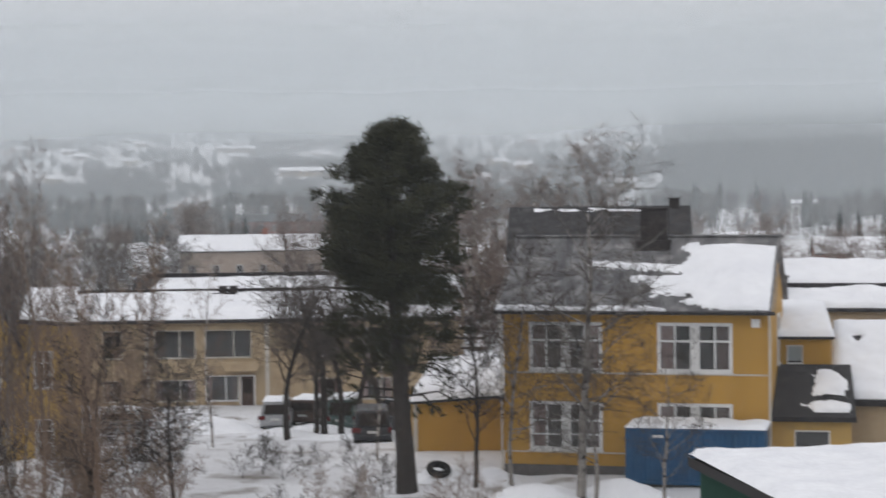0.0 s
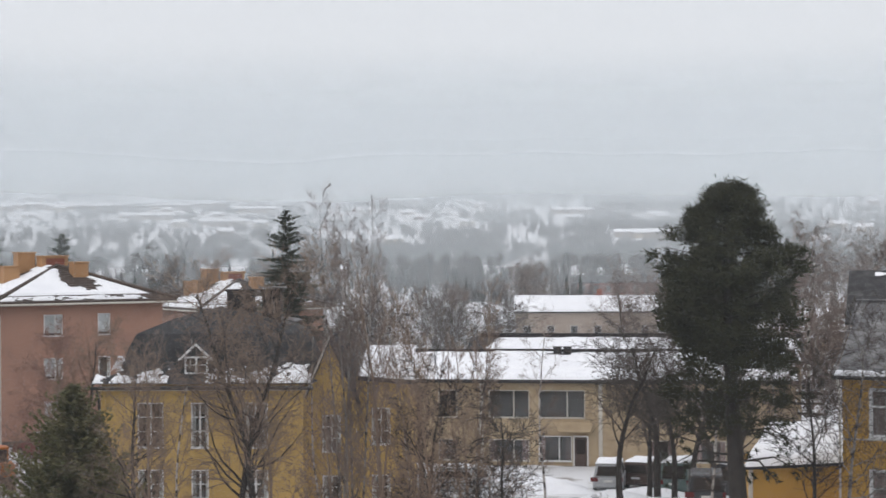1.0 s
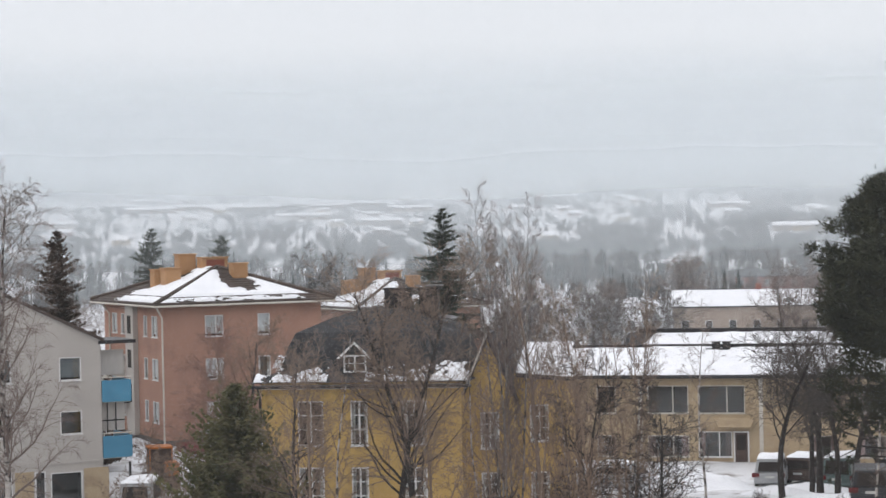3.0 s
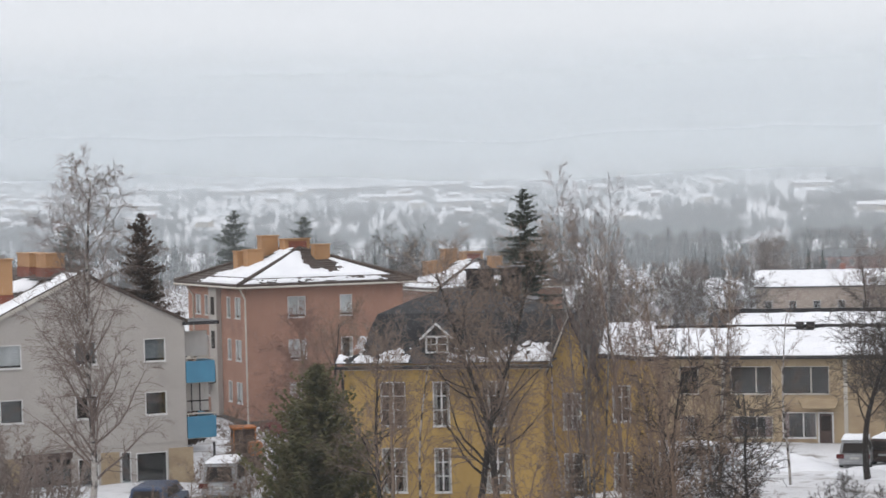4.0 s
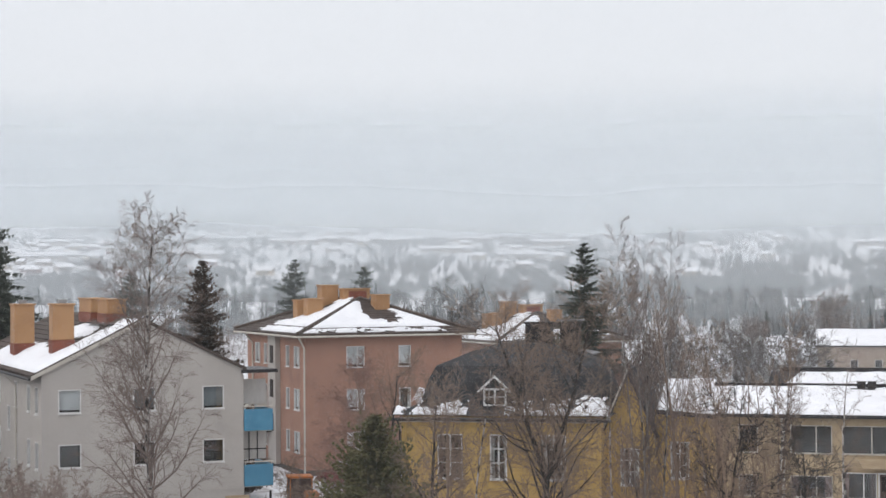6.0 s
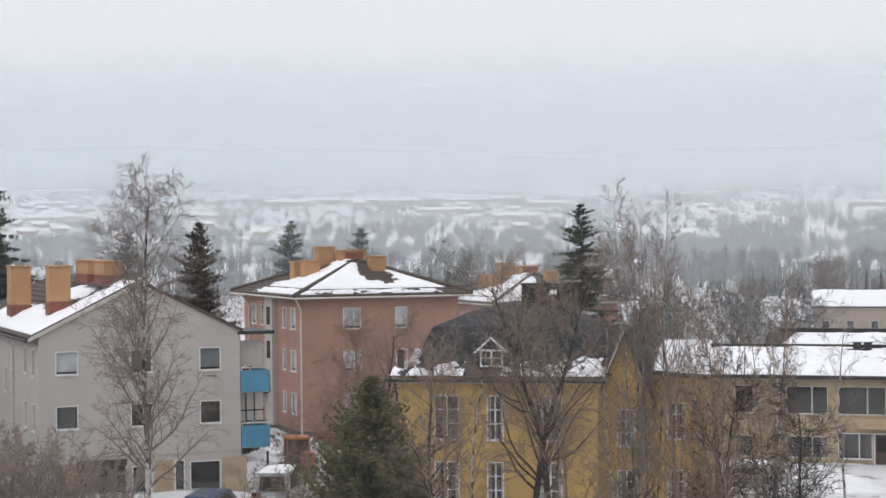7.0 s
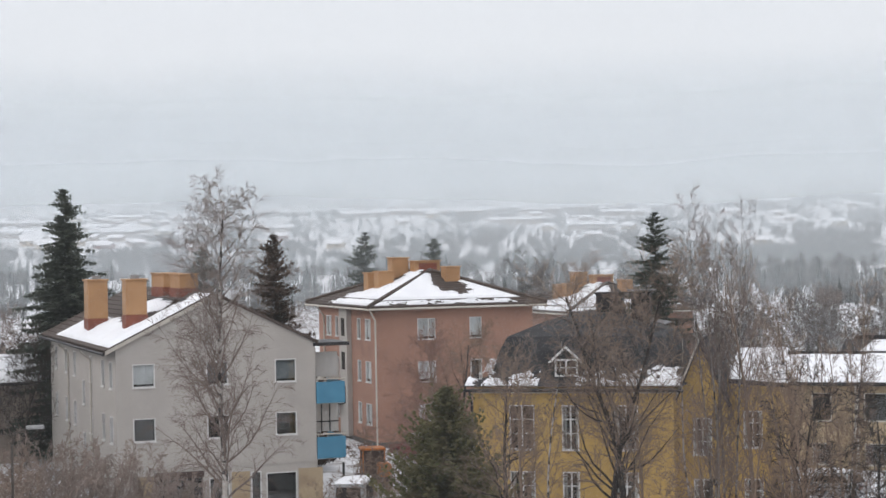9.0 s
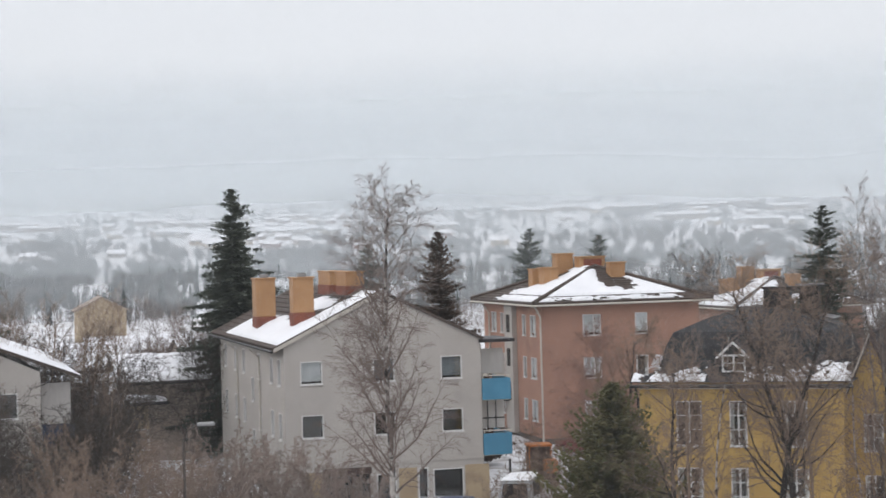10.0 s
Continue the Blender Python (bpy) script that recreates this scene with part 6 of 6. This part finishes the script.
# ---- vehicles and yard things ----
def car(x, y, rz, mat, label, L=4.3, W=1.75, H=1.5, van=False, snow=True, z=None):
    """Origin under the middle; the tail looks along -y."""
    z = ground_height(x, y) if z is None else z
    c = empty("parked_car", x, y, z, rz, label, "car")
    prof = [(-L / 2, 0.35), (-L / 2, 0.85), (-L / 2 + 0.08, 0.95), (L * 0.18, 0.98), (L / 2 - 0.15, 0.82), (L / 2, 0.6), (L / 2, 0.35), (L / 2 - 0.5, 0.22), (-L / 2 + 0.4, 0.22)]
    if van:
        top = [(-L / 2 + 0.04, 0.95), (-L / 2 + 0.18, H - 0.05), (-L / 2 + 0.4, H), (L * 0.16, H), (L * 0.33, 0.98)]
    else:
        top = [(-L / 2 + 0.25, 0.95), (-L / 2 + 0.75, H - 0.04), (-L / 2 + 1.1, H), (L * 0.05, H), (L * 0.24, 0.98)]
    swap = Matrix.Rotation(radians(90), 4, 'Z')

    def lengthwise(profile, w, inset=0.0):
        bm = prism(bmesh.new(), profile, -w / 2, w / 2)
        for v in bm.verts:
            if inset and v.co.z > 1.1:
                v.co.y *= 1 - inset
        bmesh.ops.bevel(bm, geom=list(bm.edges), offset=0.035, segments=2, affect='EDGES')
        bmesh.ops.transform(bm, matrix=swap, verts=bm.verts)
        return bm

    body = part("body", lengthwise(prof, W), mat, c, smooth=False)
    cab = part("cabin", lengthwise(top, W - 0.1, 0.14), mat, c)
    tail = -L / 2 + (0.025 if van else 0.24)
    # Rear and side windows are opaque plates, the cabin's inner shade painted on.
    part("rear_window", slab(bmesh.new(), [(-W * 0.38, tail + 0.0, 1.0), (W * 0.38, tail + 0.0, 1.0), (W * 0.33, tail + (0.1 if van else 0.38), H - 0.14), (-W * 0.33, tail + (0.1 if van else 0.38), H - 0.14)], 0.03), INTERIOR_DARK, cab)
    for s in (-1, 1):
        part("side_window", slab(bmesh.new(), [(s * (W / 2 - 0.035), -L / 2 + 0.7, 1.02), (s * (W / 2 - 0.035), L * 0.14, 1.02), (s * (W / 2 - 0.13), L * 0.06, H - 0.14), (s * (W / 2 - 0.13), -L / 2 + 0.95, H - 0.14)], 0.02), INTERIOR_DARK, cab)
        part("tail_lamp", boxes((s * W / 2 - 0.14 - 0.02 * s, s * W / 2 + 0.14 - 0.16 * s, -L / 2 - 0.015, -L / 2 + 0.05, 0.68, 0.92)), LAMP_RED, body)
    part("bumper", boxes((-W / 2 + 0.03, W / 2 - 0.03, -L / 2 - 0.09, -L / 2 + 0.1, 0.36, 0.56), bevel=0.03), mat, body)
    part("number_plate", boxes((-0.26, 0.26, -L / 2 - 0.02, -L / 2 + 0.01, 0.64, 0.76)), PLATE, body)
    for sx in (-1, 1):
        for yy in (-L / 2 + 0.85, L / 2 - 0.8):
            bm = tube(bmesh.new(), [(sx * (W / 2 - 0.2), yy, 0.32), (sx * (W / 2 + 0.01), yy, 0.32)], 0.32, 14)
            w = part("wheel", bm, RUBBER, c)
            part("rim", tube(bmesh.new(), [(sx * (W / 2), yy, 0.32), (sx * (W / 2 + 0.025), yy, 0.32)], 0.19, 10), STEEL, w)
    if snow:
        roof_snow(c, [(-W * 0.42, -L / 2 + (0.2 if van else 0.9), H), (W * 0.42, -L / 2 + (0.2 if van else 0.9), H), (W * 0.42, L * 0.12, H), (-W * 0.42, L * 0.12, H)], "snow left on a car roof", thick=0.16, nu=16, nv=16, seed=int(abs(x * 3)) % 50)
    return c


car(-9.85, 111.6, 2, CAR_SILVER, "silver estate car with snow on its roof", van=True, H=1.68, L=4.6)
car(-5.7, 109.4, -6, CAR_GREEN, "grey-green van under snow in the yard", van=True, H=1.85, L=4.6)
car(-3.5, 90.6, 3, CAR_DARK, "dark parked car seen from behind", van=True, H=1.7, snow=False)
car(-2.4, 104.6, 40, CAR_DARK, "black off-road car with a snowy roof", van=True, H=1.85, L=4.5)
car(-8.0, 114.5, -12, SHOP, "dark brown car parked beside the yard trees", van=True, H=1.6)
car(-18.4, 107.5, 80, CAR_SILVER, "pale grey parked car half buried in snow")
car(-38.3, 79.6, 10, CAR_BLUE, "dark blue parked car with a snow patch", van=True, H=1.5, snow=False)
car(-38.2, 87.2, 12, CAR_SILVER, "pale grey pickup parked by the block", van=True, H=1.85)
car(-44.0, 110.5, 60, CAR_RED, "dull red parked car near the apricot block")
car(-46.3, 66.0, -60, CAR_DARK, "dark car parked by a snowbank")


def loader(x, y, rz):
    z = ground_height(x, y)
    c = empty("wheel_loader", x, y, z, rz, "orange compact loader with a brown cab", "loader")
    c.scale = (0.82, 0.82, 0.82)
    part("chassis", boxes((-0.8, 0.8, -1.4, 1.5, 0.5, 1.15), bevel=0.05), SHOP, c)
    part("engine_cover", boxes((0.1, 1.0, -1.5, 0.1, 1.05, 1.95), bevel=0.12), MACHINE_ORANGE, c)
    part("cab_roof", boxes((-0.95, 0.75, -0.6, 1.1, 2.75, 2.9), bevel=0.05), MACHINE_ORANGE, c)
    for a, b in ((-0.85, -0.5), (0.6, -0.5), (-0.85, 0.95), (0.6, 0.95)):
        part("cab_post", boxes((a, a + 0.08, b, b + 0.08, 1.1, 2.75)), MACHINE_ORANGE, c)
    part("cab_glazing", boxes((-0.8, 0.6, -0.45, 0.95, 1.15, 2.72)), SHOP, c)
    for sx in (-0.95, 0.75):
        for yy in (-0.9, 0.95):
            w = part("wheel", tube(bmesh.new(), [(sx - 0.05, yy, 0.55), (sx + 0.3, yy, 0.55)], 0.55, 14), RUBBER, c)
            part("rim", tube(bmesh.new(), [(sx - 0.07, yy, 0.55), (sx + 0.32, yy, 0.55)], 0.28, 10), MACHINE_ORANGE, w)
    part("arm", boxes((-0.5, -0.35, 1.2, 2.4, 0.8, 1.0), (0.35, 0.5, 1.2, 2.4, 0.8, 1.0)), MACHINE_ORANGE, c)
    part("bucket", prism(bmesh.new(), [(-1.0, 0.2), (1.0, 0.2), (1.0, 0.9), (-1.0, 0.9)], 2.35, 2.9), SHOP, c)


loader(-41.4, 97.0, 30)


def snow_heap(x, y, w, d, h, seed):
    n, verts, faces = 18, [], []
    for j in range(n + 1):
        for i in range(n + 1):
            u, v = i / n * 2 - 1, j / n * 2 - 1
            k = max(0.0, 1 - u * u) * max(0.0, 1 - v * v)
            px, py = u * w / 2, v * d / 2
            hh = h * k * (0.8 + 0.55 * fbm(px + x, py + y, 0.6)) - 0.12 * (1 - k)
            verts.append((px, py, ground_height(x + px, y + py) + hh))
    for j in range(n):
        for i in range(n):
            a = j * (n + 1) + i
            faces.append((a, a + 1, a + n + 2, a + n + 1))
    ob = raw("snow_bank", verts, faces, SNOW, None, True)
    ob.matrix_basis = pose(x, y, 0)
    tagged(ob, "ploughed bank of lumpy wet snow", "snow", kind="stuff")


for i, (x, y, w, d, h) in enumerate(((-15.5, 112, 9, 5, 1.2), (-12.6, 108, 5, 4, 0.7), (-7.0, 105.5, 5, 4, 0.45), (-5.6, 95, 6, 3, 0.25), (3.4, 70.2, 4.2, 3, 0.7), (6.4, 70.6, 4, 2.4, 0.7), (-4.0, 66, 8, 4, 0.6),
                                     (-8.4, 100, 5, 3.5, 0.4), (0.7, 75, 5, 3, 0.7), (-38.5, 104, 6, 8, 1.0), (-41, 108, 6, 5, 1.1), (-36.2, 101.5, 4, 5, 0.7), (-20, 113, 8, 5, 1.0), (-44.5, 63, 9, 4, 0.8), (-9.2, 62, 6, 3, 0.5), (-47, 74, 8, 5, 0.45), (-52.0, 74.0, 8, 4, 1.3), (-57.0, 76.0, 7, 4, 1.4), (-48.0, 79.0, 6, 3, 0.9))):
    snow_heap(x, y, w, d, h, i)


def old_tyre(x, y):
    bm = bmesh.new()
    n, m = 22, 8
    ring = [[bm.verts.new(((0.36 + 0.14 * math.cos(b)) * math.cos(a), (0.36 + 0.14 * math.cos(b)) * math.sin(a), 0.14 * math.sin(b))) for b in [2 * math.pi * k / m for k in range(m)]] for a in [2 * math.pi * i / n for i in range(n)]]
    for i in range(n):
        for k in range(m):
            bm.faces.new((ring[i][k], ring[(i + 1) % n][k], ring[(i + 1) % n][(k + 1) % m], ring[i][(k + 1) % m]))
    ob = link_mesh("old_tyre", bm, RUBBER, None, True)
    ob.matrix_basis = pose(x, y, ground_height(x, y) + 0.55, 25, 10, 0)
    tagged(ob, "worn black tyre lying on a snowbank", "tyre")


old_tyre(-0.3, 74.2)


def street_lamp(x, y, h, rz):
    z = ground_height(x, y)
    s = empty("street_lamp", x, y, z, rz, "grey street lamp on a curved steel arm", "street lamp")
    part("post", tube(bmesh.new(), [(0, 0, -0.2), (0, 0, h - 0.5), (0.15, 0, h - 0.1), (0.6, 0, h + 0.08)], [0.06, 0.045, 0.035, 0.03], 8), BARK, s)
    part("lamp_head", boxes((0.5, 1.15, -0.13, 0.13, h + 0.03, h + 0.17), bevel=0.04), STEEL, s)


street_lamp(-38.9, 58.3, 6.8, 35)


def utility_pole(x, y, top):
    z = ground_height(x, y)
    p = empty("utility_pole", x, y, z, 0, "weathered wooden utility pole with three cross arms", "utility pole")
    h = top - z
    part("post", tube(bmesh.new(), [(0, 0, -0.3), (0, 0, h * 0.5), (0, 0, h)], [0.13, 0.115, 0.09], 8), BARK, p)
    for dz, w in ((0.35, 0.62), (0.85, 0.7), (1.35, 0.55)):
        arm = part("cross_arm", boxes((-w, w, -0.16, -0.08, h - dz - 0.06, h - dz + 0.06), bevel=0.01), BARK, p)
        for sx in (-0.85, -0.4, 0.4, 0.85):
            part("insulator", tube(bmesh.new(), [(sx * w, -0.12, h - dz + 0.05), (sx * w, -0.12, h - dz + 0.13), (sx * w, -0.12, h - dz + 0.2)], [0.025, 0.045, 0.03], 6), PLATE, arm)


utility_pole(1.3, 96.0, 4.6)


# ---- left-hand neighbours ----
def left_block():
    h = empty("grey_apartment_block", -63.5, 64.1, -2.0, 42.3, "grey rendered block with balconies behind bare trees", "apartment building")
    L, D, E, R = 10.9, 20, 8.7, 2.5
    facade(h, 0, 0, 0, L, E, [(x, z, 1.15, 1.15, "plain", None) for z in (6.6, 3.8) for x in (5.3, 8.7)], GREY_RENDER, gable=(L / 2, R))
    facade(h, 0, D, -90, D, E, [], GREY_RENDER)
    facade(h, L, 0, 90, D, E, [], GREY_RENDER)
    k = R / (L / 2)
    bm = bmesh.new()
    slab(bm, [(-0.5, -0.15, E - 0.1), (L / 2, -0.15, E + R + 0.1), (L / 2, D, E + R + 0.1), (-0.5, D, E - 0.1)], 0.16)
    slab(bm, [(L + 1.9, -0.15, E - 0.25), (L / 2, -0.15, E + R + 0.1), (L / 2, D, E + R + 0.1), (L + 1.9, D, E - 0.25)], 0.16)
    part("roof", bm, ROOF_TILE, h)
    roof_snow(h, [(L / 2, -0.1, E + R + 0.1), (L / 2, D, E + R + 0.1), (L + 1.9, D, E - 0.25), (L + 1.9, -0.1, E - 0.25)], "snow on the block roof", thick=0.2, nu=40, nv=20, seed=71)
    for z in (5.3, 2.5):
        b = part("balcony", boxes((L + 0.02, L + 1.5, 0.1, 3.0, z - 0.15, z)), TRIM, h)
        part("balcony_front", boxes((L + 0.05, L + 1.55, 0.02, 0.1, z - 0.1, z + 0.95)), CAR_BLUE, b, "dark blue balcony front")
    part("glazing", boxes((L + 0.1, L + 1.45, 1.0, 1.05, 0.5, E - 0.6)), LACE, h)


left_block()
plain_house(-76, 96, 50, 9, 6, 4.2, 1.6, CREAM, "low cream house under snow among trees", windows=3, chim=0)
plain_house(-72, 101, 45, 6, 5, 5.6, 1.4, BEIGE, "small beige house with a snowy roof", chim=0)
plain_house(-174, 246, 130, 8.0, 7.5, 7.6, 1.9, CREAM, "pale cream gabled house in the distance", windows=2, snow=0, chim=0, roof_mat=BEIGE)
plain_house(-47, 447, 4, 24, 10, 6.0, 1.5, CHIMNEY_RED, "long dark red building in the distance", windows=8, z=-4.5, snow=0, chim=0)
plain_house(-30, 452, 2, 22, 10, 5.2, 1.5, SHOP, "long dark building in the distance", windows=8, z=-4.5, snow=0.3, chim=0)
plain_house(125, 689, -10, 9.5, 8, 3.6, 1.2, WHITE, "small white house on the snowy rise", windows=3, chim=0)

for az, d, rz, L, m in ((-9.6, 210, -20, 12, CREAM), (-12.4, 240, 10, 14, BEIGE), (-11.0, 300, -5, 12, CHIMNEY_RED), (-8.3, 330, 15, 11, BEIGE), (2.0, 230, 5, 13, CREAM), (0.2, 260, -12, 12, BEIGE), (33.5, 190, 50, 12, BEIGE), (36.5, 230, 35, 12, CREAM), (38.6, 180, 45, 11, CHIMNEY_RED), (31.2, 320, 30, 13, BEIGE)):
    x, y = spot(az, d)
    plain_house(x, y, rz, L, 8, 3.4, 2.2, m, "snow-roofed house among the village trees", windows=3, group="village houses", chim=0)
rng = random.Random(61)
for i in range(26):
    az = rng.choice((rng.uniform(-14, -7), rng.uniform(-14, -7), rng.uniform(-1, 5), rng.uniform(30, 39)))
    x, y = spot(az, rng.uniform(170, 360))
    stand(thick, x, y, rng.uniform(0, 360), rng.uniform(0.55, 1.0), "leafless tree between the village houses", "trees between the houses")

# ---- far hillside: houses and woods ----
rng = random.Random(21)


def far_house(L, D, E, R, mat, label):
    h = new("far_house")
    tagged(h, label, "house", "houses on the far hillside")
    part("wall", boxes((-L / 2, L / 2, 0, D, -3, E)), mat, h)
    bm = bmesh.new()
    slab(bm, [(-L / 2 - 0.6, -0.8, E - 0.2), (L / 2 + 0.6, -0.8, E - 0.2), (L / 2 + 0.6, D / 2, E + R), (-L / 2 - 0.6, D / 2, E + R)], 0.4)
    slab(bm, [(-L / 2 - 0.6, D + 0.8, E - 0.2), (L / 2 + 0.6, D + 0.8, E - 0.2), (L / 2 + 0.6, D / 2, E + R), (-L / 2 - 0.6, D / 2, E + R)], 0.4)
    part("roof", bm, SNOW, h, "snow-covered roof")
    for i in range(max(2, int(L / 4))):
        x = -L / 2 + (i + 0.5) * L / max(2, int(L / 4))
        # Dark plate on the wall, room shade painted instead of an opening.
        part("window", boxes((x - 0.6, x + 0.6, -0.06, 0.02, E - 2.2, E - 0.8)), INTERIOR_DARK, h)
    return h


models = [far_house(9.5, 8, 3.4, 1.8, BEIGE, "beige house under snow on the far hillside"), far_house(8, 7, 3.6, 1.8, CHIMNEY_RED, "red house under snow on the far hillside"),
          far_house(9, 8, 4.2, 1.9, CREAM, "cream house under snow on the far hillside"), far_house(34, 10, 4.6, 1.6, BEIGE, "long apartment row under snow on the far hillside")]
used = set()


def put_far(i, x, y, rz):
    m = pose(x, y, ground_height(x, y) - 0.6, 0, 0, rz)
    ob = models[i]
    if i in used:
        ob = copy_thing(ob, m)
    else:
        used.add(i)
        ob.matrix_basis = m


for az, d in ((21.3, 1722), (20.2, 1728), (19.1, 1724), (18.2, 1730), (21.1, 1668), (20.0, 1664), (18.0, 1672), (26, 1710), (25.4, 1716), (24.2, 1745), (23.4, 1850), (17.2, 1960), (19.0, 2050)):
    x, y = spot(az, d)
    put_far(3, x, y, az)
SITES = {k: [] for k in range(-20, 50)}
for i in range(230):
    az = rng.uniform(-6, 41) if i < 190 else rng.uniform(29.0, 34.0)
    d = rng.uniform(1080, 2300) if i < 80 else rng.uniform(1450, 2400) if i < 190 else rng.uniform(1150, 1650)
    x, y = spot(az, d)
    SITES[round(az)].append((az, d))
    put_far(rng.choice((0, 0, 1, 2, 2)) if rng.random() < 0.72 or d < 1300 else 3, x, y, az + rng.uniform(-25, 25))
for az, d in ((10.7, 1440), (4.0, 1130), (-1.2, 1010), (-5.4, 940)):
    x, y = spot(az, d)
    SITES[round(az)].append((az, d))
    put_far(3 if az == 4.0 else rng.choice((1, 2)), x, y, az + rng.uniform(-15, 15))


def far_woods():
    """Bare woods and spruces on the far hillside, too many to count, with clearings between the stands."""
    rng = random.Random(31)
    v1, f1, v2, f2 = [], [], [], []
    for _ in range(85000):
        az = rng.uniform(-16, 43)
        d = 400 * (2900 / 400) ** (rng.random() ** 0.7)
        x, y = spot(az, d)
        z = ground_height(x, y) - 0.3
        up = (z - EYE) / d * 57.3
        east = step(4.0, 9.0, -az)
        stands = noise.noise(Vector((az * 0.55, up * 1.9, 2.5))) + 0.75 * noise.noise(Vector((az * 2.1, up * 4.6, 8.1))) + 0.95 * noise.noise(Vector((az * 9.0, up * 3.5, 4.4)))
        if d < 760 and east < 0.5:
            stands -= 0.12
        if east > 0.5:
            stands = stands + 1.6 * east if d > 900 else stands - 0.5
        if stands < -0.1 and rng.random() < 0.975:
            continue
        if any(abs(az - a) * d < 900 and -70 < d - b < 20 for k in (-1, 0, 1) for a, b in SITES.get(round(az) + k, ())):
            continue
        h = rng.uniform(4.5, 8.5) * (1 + 0.5 * east)
        if rng.random() < (0.8 if east > 0.5 and d > 900 else 0.07):
            w = h * 0.15
            for k in range(4):
                z0, z1 = z + h * (0.05 + 0.21 * k), z + h * (0.5 + 0.17 * k)
                r = w * (1 - 0.2 * k)
                o = len(v2)
                a0 = rng.uniform(0, 3)
                v2 += [(x + r * math.cos(a0 + t), y + r * math.sin(a0 + t), z0 + rng.uniform(-.5, .5)) for t in (0, 1.6, 3.14, 4.7)] + [(x, y, min(z1, z + h))]
                f2 += [(o, o + 1, o + 4), (o + 1, o + 2, o + 4), (o + 2, o + 3, o + 4), (o + 3, o, o + 4)]
        else:
            px, py = y / d, x / d
            t = 0.04 + d * 0.00007
            for k in range(12):
                lo = z + h * rng.uniform(0.0, 0.5) if k else z
                sx = rng.gauss(0, h * 0.16) if k else 0
                sy = rng.gauss(0, h * 0.16) if k else 0
                top = (x + sx, y + sy, z + h * rng.uniform(0.5, 1.0) * (1 - 0.25 * min(1, abs(sx) / (h * 0.3))))
                o = len(v1)
                v1 += [(x - px * t + sx * 0.75, y + py * t + sy * 0.75, lo), (x + px * t + sx * 0.75, y - py * t + sy * 0.75, lo), top]
                f1.append((o, o + 1, o + 2))
    for name, v, f, m, lab in (("bare_woods", v1, f1, FAR_WOOD, "leafless woods on the far hillside"), ("spruce_woods", v2, f2, FAR_SPRUCE, "dark spruces on the far hillside")):
        tagged(raw(name, v, f, m), lab, "woods", kind="stuff")


far_woods()
